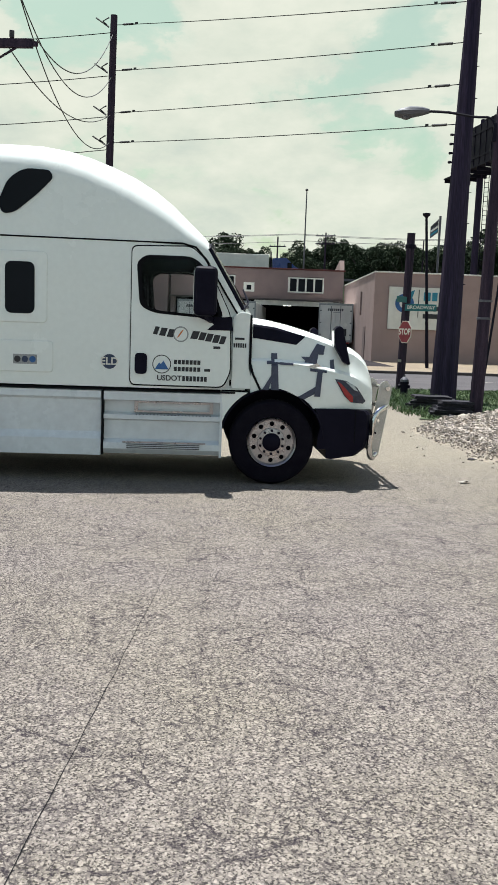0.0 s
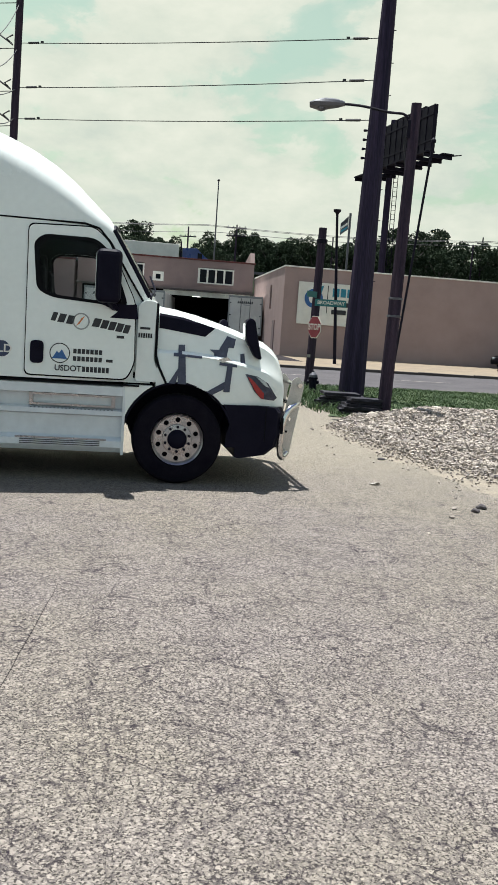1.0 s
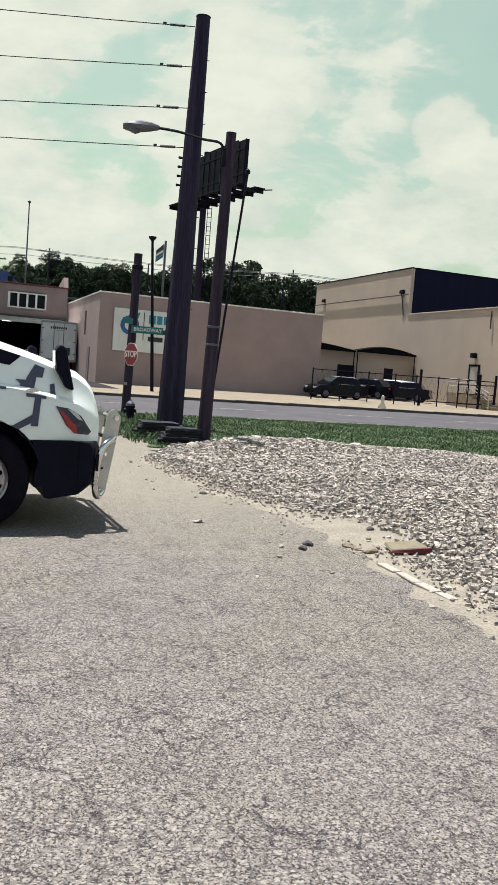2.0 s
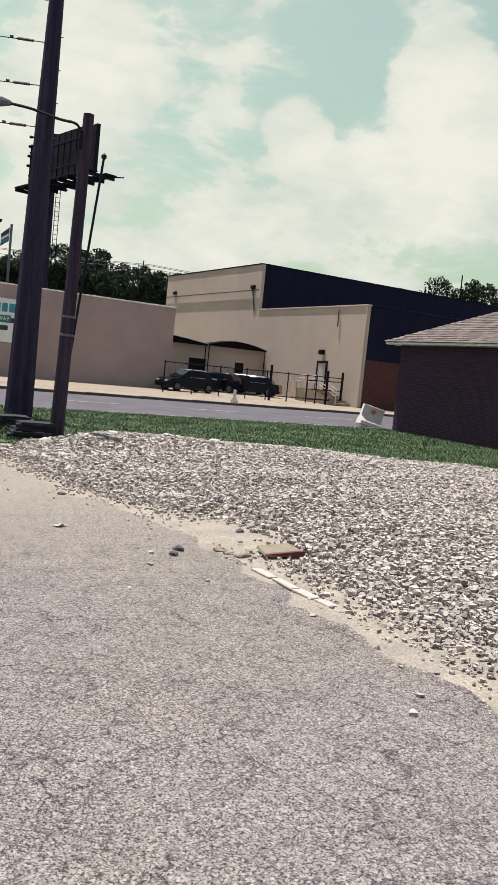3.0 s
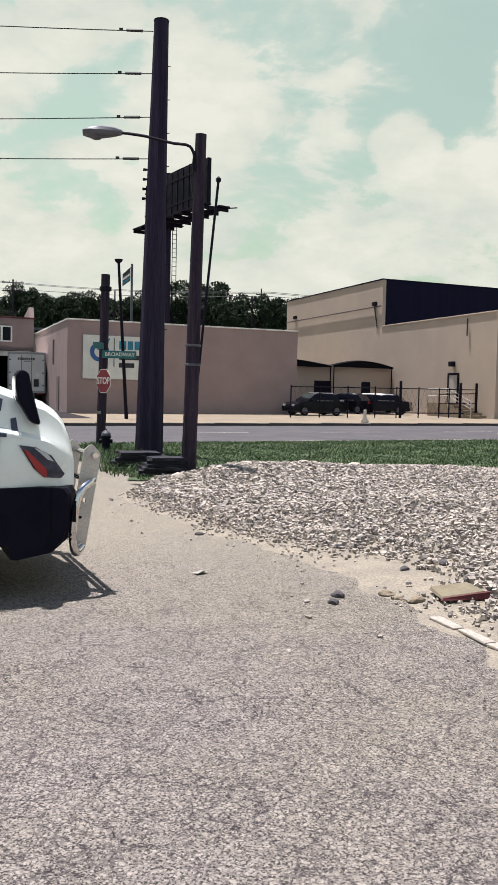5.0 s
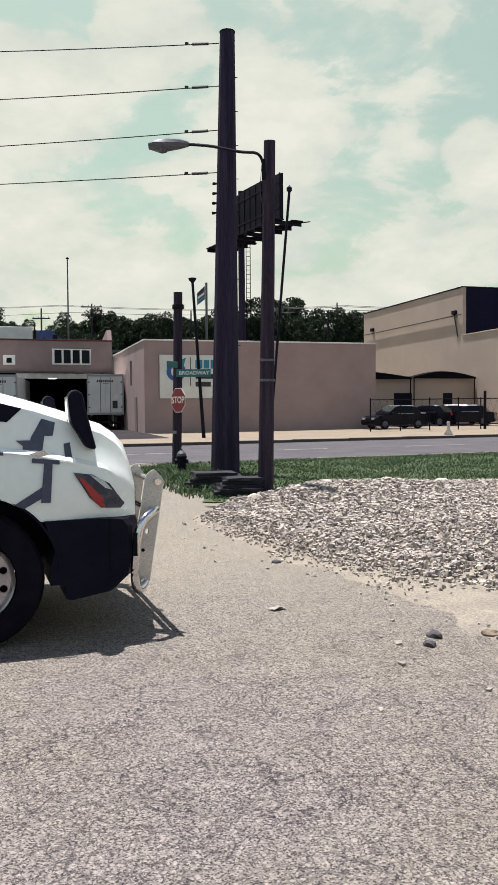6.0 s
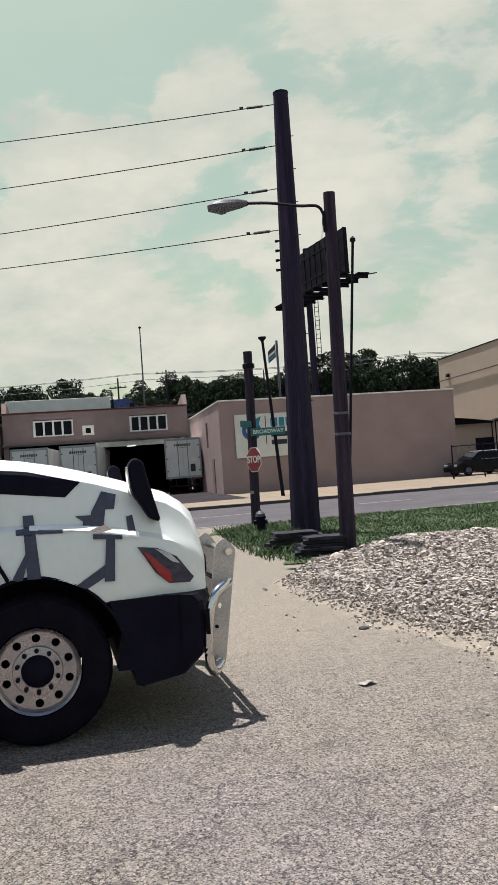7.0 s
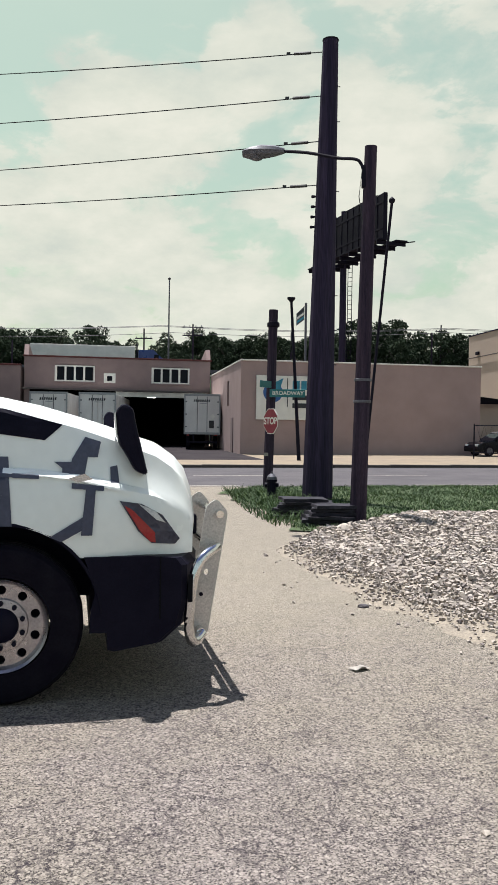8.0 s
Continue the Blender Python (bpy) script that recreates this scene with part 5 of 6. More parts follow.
for p in body.data.polygons:
    if p.center.x > -1.95 and p.normal.dot(p.center - Vector((max(-1.5, min(p.center.x, -0.8)), 0, 2.0))) < 0:
        p.material_index = 1
body.data.polygons.foreach_set("use_smooth", [True] * len(body.data.polygons))
body.data.set_sharp_from_angle(angle=radians(30))
part("windscreen", loft([[(p[0] + 0.004, p[1], p[2] + 0.004) for p in r] for r in ws], caps=False, close=False), "windglass", trk, "raked windscreen glass", smooth=True)
frame_l = [tuple(Vector(r[0]) + Vector((0.0, 0.02, 0.02))) for r in ws]
for s in (1, -1):
    part("windscreen_seal", tube([(p[0], s * abs(p[1]), p[2]) for p in frame_l], 0.028, 6), "black", trk)
part("windscreen_seal", tube([(p[0] + 0.01, p[1], p[2]) for p in ws[-1]], 0.022, 6), "black", trk)
part("windscreen_seal", tube([(p[0], p[1], p[2] + 0.01) for p in ws[0]], 0.022, 6), "black", trk)
part("wiper", tube([(-0.34, -0.9, 2.06), (-0.29, -0.5, 2.12), (-0.34, -0.1, 2.3)], 0.012, 5), "black", trk)
# interior
for s in (-1, 1):
    seat = part("driver_seat", box(-1.55, s * 0.62 - 0.26, 1.45, -1.05, s * 0.62 + 0.26, 1.62, 0.05), "interior", trk, "dark cab seat")
    part("seat_back", box(-1.7, s * 0.62 - 0.24, 1.6, -1.52, s * 0.62 + 0.24, 2.3, 0.06), "interior", seat)
    part("headrest", box(-1.7, s * 0.62 - 0.14, 2.3, -1.6, s * 0.62 + 0.14, 2.5, 0.04), "interior", seat)
part("dashboard", box(-0.72, -1.05, 1.5, -0.3, 1.05, 1.86, 0.06), "interior", trk)
part("steering_wheel", lathe([(0.2, -0.015), (0.235, -0.015), (0.235, 0.015), (0.2, 0.015), (0.2, -0.015)], 24, "x"), "interior", trk, m=pose(-0.8, 0.62, 1.92, 0, 25, 0))
part("cab_floor", box(-1.85, -1.1, 1.13, -0.4, 1.1, 1.2), "interior", trk)
part("sleeper_partition", box(-1.84, -1.12, 1.2, -1.8, 1.12, 3.2), "interior", trk)

for s in (-1, 1):
    y0, y1 = (s * 1.203, s * 1.213)
    DOOR = rounded([(-1.67, 1.12), (-1.67, 2.68), (-1.0, 2.70), (-0.84, 2.56), (-0.54, 1.95), (-0.52, 1.3), (-0.6, 1.12)], 0.07)
    c = Vector((-1.15, 1.95))
    big = [tuple(c + (Vector(p) - c) * 1.018) for p in DOOR]
    dr = part("door", holed(DOOR, WIN, y0 + s * 0.004, y1), "white", trk, "white cab door", smooth=False)
    part("door_seal", holed(big, [tuple(c + (Vector(p) - c) * 0.985) for p in DOOR], y0, y0 + s * 0.006), "seam", dr, "black door gap")
    WC = Vector((-1.12, 2.25))
    part("window_trim", holed([tuple(WC + (Vector(p) - WC) * 1.035) for p in WIN], [tuple(WC + (Vector(p) - WC) * 0.93) for p in WIN], y1 - s * 0.002, y1 + s * 0.004), "seam", dr)
    g = part("door_glass", prism([tuple(WC + (Vector(p) - WC) * 1.0) for p in WIN], s * 1.185, s * 1.19), "glass", dr)
    g.visible_shadow = False
    hd = part("door_handle", prism(rounded([(-1.62, 1.24), (-1.62, 1.48), (-1.48, 1.48), (-1.48, 1.24)], 0.05), y1 - s * 0.005, y1 + s * 0.02, bevel=0.004), "black", dr, "black door handle recess")
    part("lever", box(-1.58, min(y1 + s * 0.021, y1 + s * 0.035), 1.4, -1.52, max(y1 + s * 0.021, y1 + s * 0.035), 1.46, 0.004), "black", hd)
    part("belt_patch", prism([(-0.93, 1.92), (-0.62, 1.92), (-0.52, 1.93), (-0.50, 1.77), (-0.80, 1.77), (-0.72, 1.84)], y1 - s * 0.001, y1 + s * 0.005), "black", dr, "black mirror mount patch")
    part("vent_wing", prism([(-0.84, 2.44), (-0.80, 2.44), (-0.64, 1.96), (-0.68, 1.96)], y1 - s * 0.02, y1 + s * 0.003), "black", dr)
    mr = part("door_mirror", box(-0.96, min(s * 1.28, s * 1.55), 1.92, -0.70, max(s * 1.28, s * 1.55), 2.47, 0.06, seg=3), "black", trk, "tall black door mirror")
    part("mirror_arm", tube([(-0.75, s * 1.19, 1.88), (-0.78, s * 1.3, 1.9), (-0.82, s * 1.4, 1.95)], 0.04, 6), "black", mr)
    part("mirror_glass", box(-0.966, min(s * 1.31, s * 1.52), 1.98, -0.961, max(s * 1.31, s * 1.52), 2.42), "chrome", mr)

# sleeper side details
for s in (-1, 1):
    a, b = s * 1.2, s * 1.214
    part("roof_window", prism(rounded([(-3.12, 2.97), (-3.17, 3.1), (-3.06, 3.36), (-2.88, 3.48), (-2.60, 3.47), (-2.56, 3.39), (-2.72, 3.22), (-2.98, 3.0)], 0.09), a, b), "darkglass", trk, "dark teardrop roof window")
    part("sleeper_window", prism(rounded([(-3.09, 1.88), (-3.09, 2.46), (-2.76, 2.46), (-2.76, 1.88)], 0.08), a, s * 1.224, bevel=0.003), "darkglass", trk, "dark rounded sleeper window")
    part("belt_line", tube([(-4.74, s * 1.2, 2.745), (-1.1, s * 1.197, 2.735), (-0.95, s * 1.18, 2.70), (-0.82, s * 1.15, 2.56), (-0.6, s * 1.13, 2.2), (-0.45, s * 1.115, 1.97)], 0.011, 5), "seam", trk)
    part("pressed_panel", prism(rounded([(-3.24, 1.78), (-3.24, 2.58), (-2.62, 2.58), (-2.62, 1.78)], 0.06), a - s * 0.02, s * 1.216, bevel=0.012), "white", trk)
    hp = part("hatch", prism(rounded([(-3.3, 1.22), (-3.3, 1.58), (-2.55, 1.58), (-2.55, 1.22)], 0.05), a - s * 0.02, s * 1.215, bevel=0.012), "white", trk, "white luggage hatch")
    stk = part("sticker_strip", box(-3.0, min(s * 1.215, s * 1.219), 1.31, -2.73, max(s * 1.215, s * 1.219), 1.42), "greyink", hp, "grey sticker with three dark discs")
    for i in range(3):
        part("disc", lathe([(0.005, s * 1.219), (0.037, s * 1.219), (0.037, s * 1.222), (0.005, s * 1.222)], 12, "y", (-2.95 + i * 0.085, 0, 1.365)), ("ink", "navyink", "blueink")[i], stk)
    part("sleeper_seam", box(-3.339, min(s * 1.2, s * 1.203), 1.07, -3.331, max(s * 1.2, s * 1.204), 3.58), "seam", trk)
    part("lower_seam", box(-4.74, min(s * 1.2, s * 1.206), 1.042, -0.45, max(s * 1.2, s * 1.206), 1.062), "seam", trk)
    eld = part("round_decal", lathe([(0.005, s * 1.201), (0.085, s * 1.201), (0.085, s * 1.206), (0.005, s * 1.206)], 24, "y", (-1.91, 0, 1.37)), "navyink", trk, "dark round log decal")
    text_on("ELD", 0.12, pose(-1.91, s * 1.208, 1.37, 90, 0, 0 if s < 0 else 180), "signwhite", eld)

# lettering on the door, names as plain bars
for s in (-1,):
    yb, yt = s * 1.2135, s * 1.2165
    for k, (x, w) in enumerate([(-1.42, 0.05), (-1.35, 0.07), (-1.26, 0.07), (-0.99, 0.08), (-0.9, 0.07), (-0.82, 0.07), (-0.74, 0.07), (-0.66, 0.06)]):
        z = 1.70 - 0.012 * k
        part("lettering_bar", prism([(x, z), (x + w, z - 0.004), (x + w + 0.03, z + 0.085), (x + 0.03, z + 0.09)], yb, yt), "ink", trk)
    part("lettering_bar", box(-0.72, yt, 1.555, -0.64, yb, 1.585), "ink", trk)
    ring = part("logo_ring", lathe([(0.075, yb), (0.09, yb), (0.09, yt), (0.075, yt), (0.075, yb)], 24, "y", (-1.1, 0, 1.71)), "greyink", trk, "grey ring logo")
    part("logo_slash", prism([(-1.15, 1.66), (-1.12, 1.68), (-1.06, 1.77), (-1.1, 1.74)], yb, yt), "orange", ring, "orange slash")
    r2 = part("logo_ring", lathe([(0.098, yb), (0.108, yb), (0.108, yt), (0.098, yt), (0.098, yb)], 28, "y", (-1.31, 0, 1.36)), "ink", trk, "thin dark ring logo")
    part("logo_peak", prism([(-1.39, 1.30), (-1.34, 1.38), (-1.32, 1.36), (-1.29, 1.40), (-1.23, 1.30)], yb, yt), "blueink", r2, "blue mountain shape")
    for k in range(7):
        part("lettering_bar", box(-1.17 + k * 0.045, yt, 1.365, -1.135 + k * 0.045, yb, 1.415), "ink", trk)
        part("lettering_bar", box(-1.17 + k * 0.045, yt, 1.285, -1.135 + k * 0.045, yb, 1.335), "ink", trk)
    part("lettering_bar", box(-0.82, yt, 1.29, -0.75, yb, 1.32), "ink", trk)
    text_on("USDOT", 0.085, pose(-1.22, yt - 0.001, 1.2, 90, 0, 0), "ink", trk)
    for k in range(7):
        part("lettering_bar", box(-1.07 + k * 0.042, yt, 1.172, -1.038 + k * 0.042, yb, 1.23), "ink", trk)
    for k in range(6):
        part("lettering_bar", box(-0.485 + k * 0.026, -1.153, 1.58, -0.467 + k * 0.026, -1.147, 1.63), "ink", trk)
    part("lettering_bar", box(-0.47, -1.153, 1.67, -0.36, -1.147, 1.695), "ink", trk)

# cowl between the door and the hood
for s in (-1, 1):
    part("cowl", prism(rounded([(-0.50, 1.1), (-0.50, 1.93), (-0.42, 1.99), (-0.30, 1.98), (-0.30, 1.35), (-0.22, 1.1)], 0.03), s * 1.0, s * 1.147, bevel=0.008), "white", trk)
    part("hood_gap", tube([(-0.285, s * 1.10, 1.96), (-0.285, s * 1.15, 1.8), (-0.285, s * 1.16, 1.4), (-0.25, s * 1.17, 1.28), (-0.16, s * 1.18, 1.1)], 0.014, 5), "seam", trk)

# hood with fenders: (x, (side half width, crease height, shoulder width, top height))
HOOD = [(-0.27, (1.16, 1.43, 1.09, 1.93)), (-0.05, (1.18, 1.43, 1.10, 1.90)), (0.2, (1.19, 1.42, 1.10, 1.85)), (0.45, (1.19, 1.39, 1.09, 1.78)), (0.65, (1.18, 1.35, 1.07, 1.71)), (0.82, (1.15, 1.31, 1.03, 1.64)), (0.95, (1.12, 1.28, 0.99, 1.59)), (1.05, (1.08, 1.24, 0.95, 1.51)), (1.12, (1.04, 1.2, 0.90, 1.42)), (1.17, (1.0, 1.14, 0.86, 1.28)), (1.2, (0.97, 1.06, 0.83, 1.12))]


def nose(x, y):
    """How far the rounded nose stands out before its flank."""
    return 0.12 * min(1.0, max(0.0, (x - 0.5) / 0.6)) * max(0.0, 1 - (y / 1.05) ** 2)


def hood_half(x):
    w, zc, sw, zt = interp(HOOD, x)
    return [(w * 0.985, 0.895), (w, 1.05), (w * 0.995, zc - 0.05), (w * 0.985, zc), (w * 0.95, zc + 0.035), (min(sw + 0.015, w * 0.94), zc + (zt - zc) * 0.6), (sw - 0.01, zt - (zt - zc) * 0.17), (sw - 0.06, zt - 0.025), (sw * 0.5, zt + 0.02), (0, zt + 0.03)]


def hood_side(x, z, lift=0.0):
    """The point on the near flank of the hood at x and height z."""
    h = hood_half(x)
    for (y0, z0), (y1, z1) in zip(h, h[1:]):
        if z <= z1 or (y1, z1) == h[-1]:
            k = 0 if z1 == z0 else max(0.0, min(1.0, (z - z0) / (z1 - z0)))
            yy = y0 + (y1 - y0) * k
            return (x + nose(x, yy), -yy - lift, z)
    return (x, -h[-1][0], z)


hood = part("hood", loft([[(x + nose(x, y), y, z) for y, z in hood_half(x)] + [(x + nose(x, y), -y, z) for y, z in hood_half(x)[-2::-1]] for x, _ in HOOD]), "white", trk, "white hood and fenders", smooth=True)
for s in (-1, 1):
    cut(hood, lathe([(0.605, s * 0.55), (0.605, s * 1.4)], 48, "y", (0.0, 0, 0.5)))
hood.data.polygons.foreach_set("use_smooth", [True] * len(hood.data.polygons))
hood.data.set_sharp_from_angle(angle=radians(28))
for s in (-1, 1):
    arch = [(0.61 * math.cos(a), 0.5 + 0.61 * math.sin(a)) for a in [math.pi * (0.02 + 0.96 * j / 24) for j in range(25)]]
    part("wheel_arch_lip", tube([(x, s * 1.178, z) for x, z in arch], 0.012, 6), "black", trk)
    part("wheel_well", loft([[(x * 1.01, s * 1.18, 0.5 + (z - 0.5) * 1.01) for x, z in arch], [(x * 1.01, s * 0.6, 0.5 + (z - 0.5) * 1.01) for x, z in arch]], caps=False, close=False), "black", trk)
part("wheel_well_back", box(-0.55, -0.6, 0.55, 0.9, 0.6, 1.15), "black", trk)


def on_hood(name, pts, material, label="", lift=0.006, n=6, parent=None):
    """A patch that lies on the near flank of the hood."""
    out = []
    for i in range(len(pts)):
        a, b = Vector(pts[i]), Vector(pts[(i + 1) % len(pts)])
        out += [a.lerp(b, k / n) for k in range(n)]
    c = sum(out, Vector((0, 0))) / len(out)
    rows = []
    for f in (1.0, 0.66, 0.33):
        rows.append([hood_side(*(c + (p - c) * f), lift) for p in out])
    bm = loft(rows, caps=False)
    bm.verts.ensure_lookup_table()
    bm.faces.new(bm.verts[-len(out):])
    base = [bm.verts.new(Vector(hood_side(*p, -0.004))) for p in out]
    top = bm.verts[:len(out)]
    for i in range(len(out)):
        j = (i + 1) % len(out)
        bm.faces.new((top[i], top[j], base[j], base[i]))
    return part(name, bm, material, parent or trk, label)


on_hood("hood_vent", [(-0.26, 1.70), (-0.26, 1.86), (0.0, 1.83), (0.36, 1.735), (0.25, 1.635)], "black", "black hood side vent")
on_hood("hood_molding", [(0.0, 1.43), (0.0, 1.462), (0.45, 1.425), (0.82, 1.34), (0.78, 1.30), (0.45, 1.39)], "white", "bright crease moulding", 0.014)
TAPES = [
    [(-0.04, 1.53), (0.03, 1.53), (0.06, 1.1), (-0.03, 1.1)], [(-0.09, 1.44), (0.06, 1.445), (0.07, 1.405), (-0.09, 1.40)], [(-0.03, 1.28), (0.0, 1.3), (-0.06, 1.1), (-0.14, 1.09)],
    [(0.06, 1.43), (0.22, 1.42), (0.22, 1.395), (0.06, 1.4)],
    [(0.5, 1.66), (0.6, 1.63), (0.58, 1.53), (0.52, 1.54), (0.5, 1.42), (0.4, 1.42), (0.42, 1.52)], [(0.31, 1.5), (0.44, 1.5), (0.45, 1.41), (0.36, 1.42), (0.36, 1.46)],
    [(0.42, 1.37), (0.62, 1.35), (0.62, 1.32), (0.42, 1.335)], [(0.51, 1.35), (0.57, 1.35), (0.55, 1.04), (0.48, 1.04)], [(0.5, 1.16), (0.5, 1.08), (0.36, 1.0), (0.29, 1.03)],
    [(0.66, 1.47), (0.705, 1.48), (0.72, 1.36), (0.665, 1.37)],
]
for i, t in enumerate(TAPES):
    on_hood("tape_patch", t, "tape", "crumpled grey duct tape strip", 0.010 + 0.002 * (i % 4))
part("torn_tape", prism([(0.4, 1.40), (0.5, 1.43), (0.55, 1.395), (0.46, 1.375)], -1.215, -1.2), "chrome", trk, "torn shiny tape")
hl = on_hood("headlight", [(0.72, 1.255), (0.86, 1.235), (1.0, 1.16), (1.12, 1.0), (1.09, 0.965), (0.93, 0.98), (0.84, 1.06)], "lens", "swept smoked headlight", 0.012)
on_hood("reflector", [(0.75, 1.225), (0.80, 1.2), (0.95, 1.05), (0.955, 0.985), (0.92, 0.99), (0.85, 1.065)], "redlens", "red orange side reflector", 0.022, parent=hl)
# white highlight on the lens, painted as a pale raised patch
on_hood("headlight_glint", [(0.84, 1.235), (0.95, 1.19), (1.02, 1.11), (0.96, 1.13)], "clearlens_and_glint", "pale patch painted as the headlight's highlight", 0.022, parent=hl)
for s in (-1, 1):
    hm = part("hood_mirror", prism(rounded([(0.71, 1.62), (0.69, 1.83), (0.735, 1.88), (0.80, 1.85), (0.82, 1.74), (0.90, 1.42), (0.82, 1.44), (0.76, 1.55)], 0.04), s * 1.0, s * 1.17, bevel=0.02), "black", trk, "black hood mirror")
    part("mirror_glass", prism(rounded([(0.690, 1.66), (0.680, 1.82), (0.688, 1.82), (0.698, 1.66)], 0.003), min(s * 1.01, s * 1.16), max(s * 1.01, s * 1.16)), "chrome", hm)

# front bumper
def bump(y, f):
    return [(x + (f if x > 0.9 else 0), y, z) for x, z in [(0.50, 0.90), (0.9, 0.905), (1.12, 0.89), (1.16, 0.84), (1.16, 0.60), (1.12, 0.45), (1.0, 0.345), (0.70, 0.30), (0.655, 0.31), (0.65, 0.42), (0.54, 0.42), (0.545, 0.55), (0.58, 0.70)]]


part("bumper", loft([bump(-1.185, -0.04), bump(-1.15, 0.0), bump(-0.95, 0.08), bump(-0.5, 0.15), bump(0, 0.17), bump(0.5, 0.15), bump(0.95, 0.08), bump(1.15, 0.0), bump(1.185, -0.04)]), "black", trk, "black plastic front bumper")
part("bumper_seam", box(0.98, -1.192, 0.5, 0.988, -1.183, 0.9), "seam", trk)
gr = part("grille", box(1.2, -0.45, 0.95, 1.325, 0.45, 1.1, 0.02), "black", trk, "black front grille")
for i in range(3):
    part("slat", box(1.326, -0.42, 0.97 + i * 0.04, 1.335, 0.42, 0.99 + i * 0.04), "alu", gr)

# bull bar
BB = Matrix.Translation((-0.02, 0, 0.0))
for y in (-0.9, -0.12, 0.9):
    PL = rounded([(1.235, 0.29), (1.36, 0.33), (1.49, 1.16), (1.41, 1.25), (1.34, 1.2), (1.215, 0.40)], 0.03)
    hole = [(1.345 + 0.016 * math.cos(a), 0.75 + 0.022 * math.sin(a)) for a in [2 * math.pi * j / 10 for j in range(10)]]
    up = part("guard_upright", holed(PL, hole, y - 0.012, y + 0.012), "plate", trk, "worn steel guard upright", m=BB)
    part("mount", box(1.1, y - 0.05, 0.62, 1.27, y + 0.05, 0.72, 0.01), "darkmetal", up)
    part("bolt", lathe([(0.005, y - 0.022), (0.014, y - 0.022), (0.014, y - 0.012), (0.005, y - 0.012)], 8, "y", (1.31, 0, 0.6)), "darkmetal", up)
for x, z, r in ((1.42, 1.15, 0.026), (1.38, 0.92, 0.026), (1.30, 0.36, 0.03)):
    part("guard_tube", tube([(x, -1.0, z), (x, 1.0, z)], r, 12), "chrome", trk, "polished guard tube", smooth=True, m=BB)
for s in (-1, 1):
    part("guard_loop", tube(curve_pts([(1.40, s * 0.985, 0.93), (1.36, s * 1.05, 0.92), (1.27, s * 1.12, 0.86), (1.22, s * 1.14, 0.72), (1.20, s * 1.14, 0.5), (1.21, s * 1.13, 0.36), (1.25, s * 1.08, 0.32), (1.31, s * 0.985, 0.35)], 5), 0.034, 12), "chrome", trk, "bent polished guard tube", smooth=True, m=BB)
part("guard_scrape", box(1.185, -1.178, 0.6, 1.215, -1.171, 0.78), "seam", trk, "black rub strip", m=BB)

# lower fairings and steps
for s in (-1, 1):
    sd = s
    prof = [(1.0, 1.03), (1.19, 1.03), (1.195, 0.95), (1.16, 0.92), (1.15, 0.55), (1.2, 0.47), (1.2, 0.28), (1.0, 0.28)]
    part("side_fairing", loft([[(-3.31, sd * y, z) for y, z in prof], [(-2.0, sd * y, z) for y, z in prof]]), "whitelow", trk, "white lower side fairing")
    part("side_fairing", loft([[(-4.75, sd * y, z) for y, z in prof], [(-3.335, sd * y, z) for y, z in prof]]), "whitelow", trk, "white lower side fairing")
    part("fairing_seam", box(-1.995, min(sd * 1.0, sd * 1.19), 0.285, -1.975, max(sd * 1.0, sd * 1.19), 1.03), "seam", trk)
    prof2 = [(0.95, 1.03), (1.19, 1.03), (1.19, 0.93), (1.1, 0.92), (1.09, 0.78), (1.18, 0.76), (1.18, 0.71), (1.13, 0.69), (1.12, 0.47), (1.2, 0.43), (1.2, 0.36), (1.14, 0.3), (0.95, 0.28)]
    part("step_fairing", loft([[(x, sd * y, z) for y, z in prof2] for x in (-1.97, -0.62)]), "whitelow", trk, "white moulded step panel")
    part("step_fairing", loft([[(-0.62, sd * y, z) for y, z in [(0.9, 1.05), (1.19, 1.05), (1.2, 0.6), (1.19, 0.28), (0.9, 0.28)]], [(-0.59, sd * y, z) for y, z in [(0.9, 1.05), (1.18, 1.05), (1.19, 0.6), (1.18, 0.28), (0.9, 0.28)]]]), "whitelow", trk)
    part("fender_panel", prism([(-0.612, 1.06), (-0.30, 1.06), (-0.375, 1.01), (-0.441, 0.95), (-0.505, 0.877), (-0.554, 0.80), (-0.585, 0.73), (-0.612, 0.65)], min(sd * 1.06, sd * 1.185), max(sd * 1.06, sd * 1.185)), "white", trk, "white panel behind the front wheel")
    st_ = part("step_tread", box(-1.75, min(sd * 1.12, sd * 1.206), 0.432, -0.78, max(sd * 1.12, sd * 1.206), 0.45, 0.004), "alu", trk, "ribbed aluminium tread")
    for i in range(3):
        part("tread_rib", box(-1.7, min(sd * 1.196, sd * 1.21), 0.37 + i * 0.022, -0.85, max(sd * 1.196, sd * 1.21), 0.38 + i * 0.022), "lampgrey", st_)
    up_ = part("upper_step", holed([(-1.62, 0.79), (-0.7, 0.79), (-0.7, 0.92), (-1.62, 0.92)], [(-1.58, 0.81), (-0.74, 0.81), (-0.74, 0.9), (-1.58, 0.9)], sd * 1.09, sd * 1.14), "alu", trk, "framed upper step")
    for i in range(22):
        part("tread_tooth", box(-1.6 + i * 0.041, min(sd * 1.17, sd * 1.186), 0.762, -1.585 + i * 0.041, max(sd * 1.17, sd * 1.186), 0.77), "lampgrey", up_)
part("chassis", box(-7.2, -0.45, 0.55, 1.0, 0.45, 0.95, 0.03), "darkmetal", trk, "dark steel chassis")
part("underbody", box(-4.7, -0.98, 0.4, -0.6, 0.98, 1.05, 0.03), "darkmetal", trk)
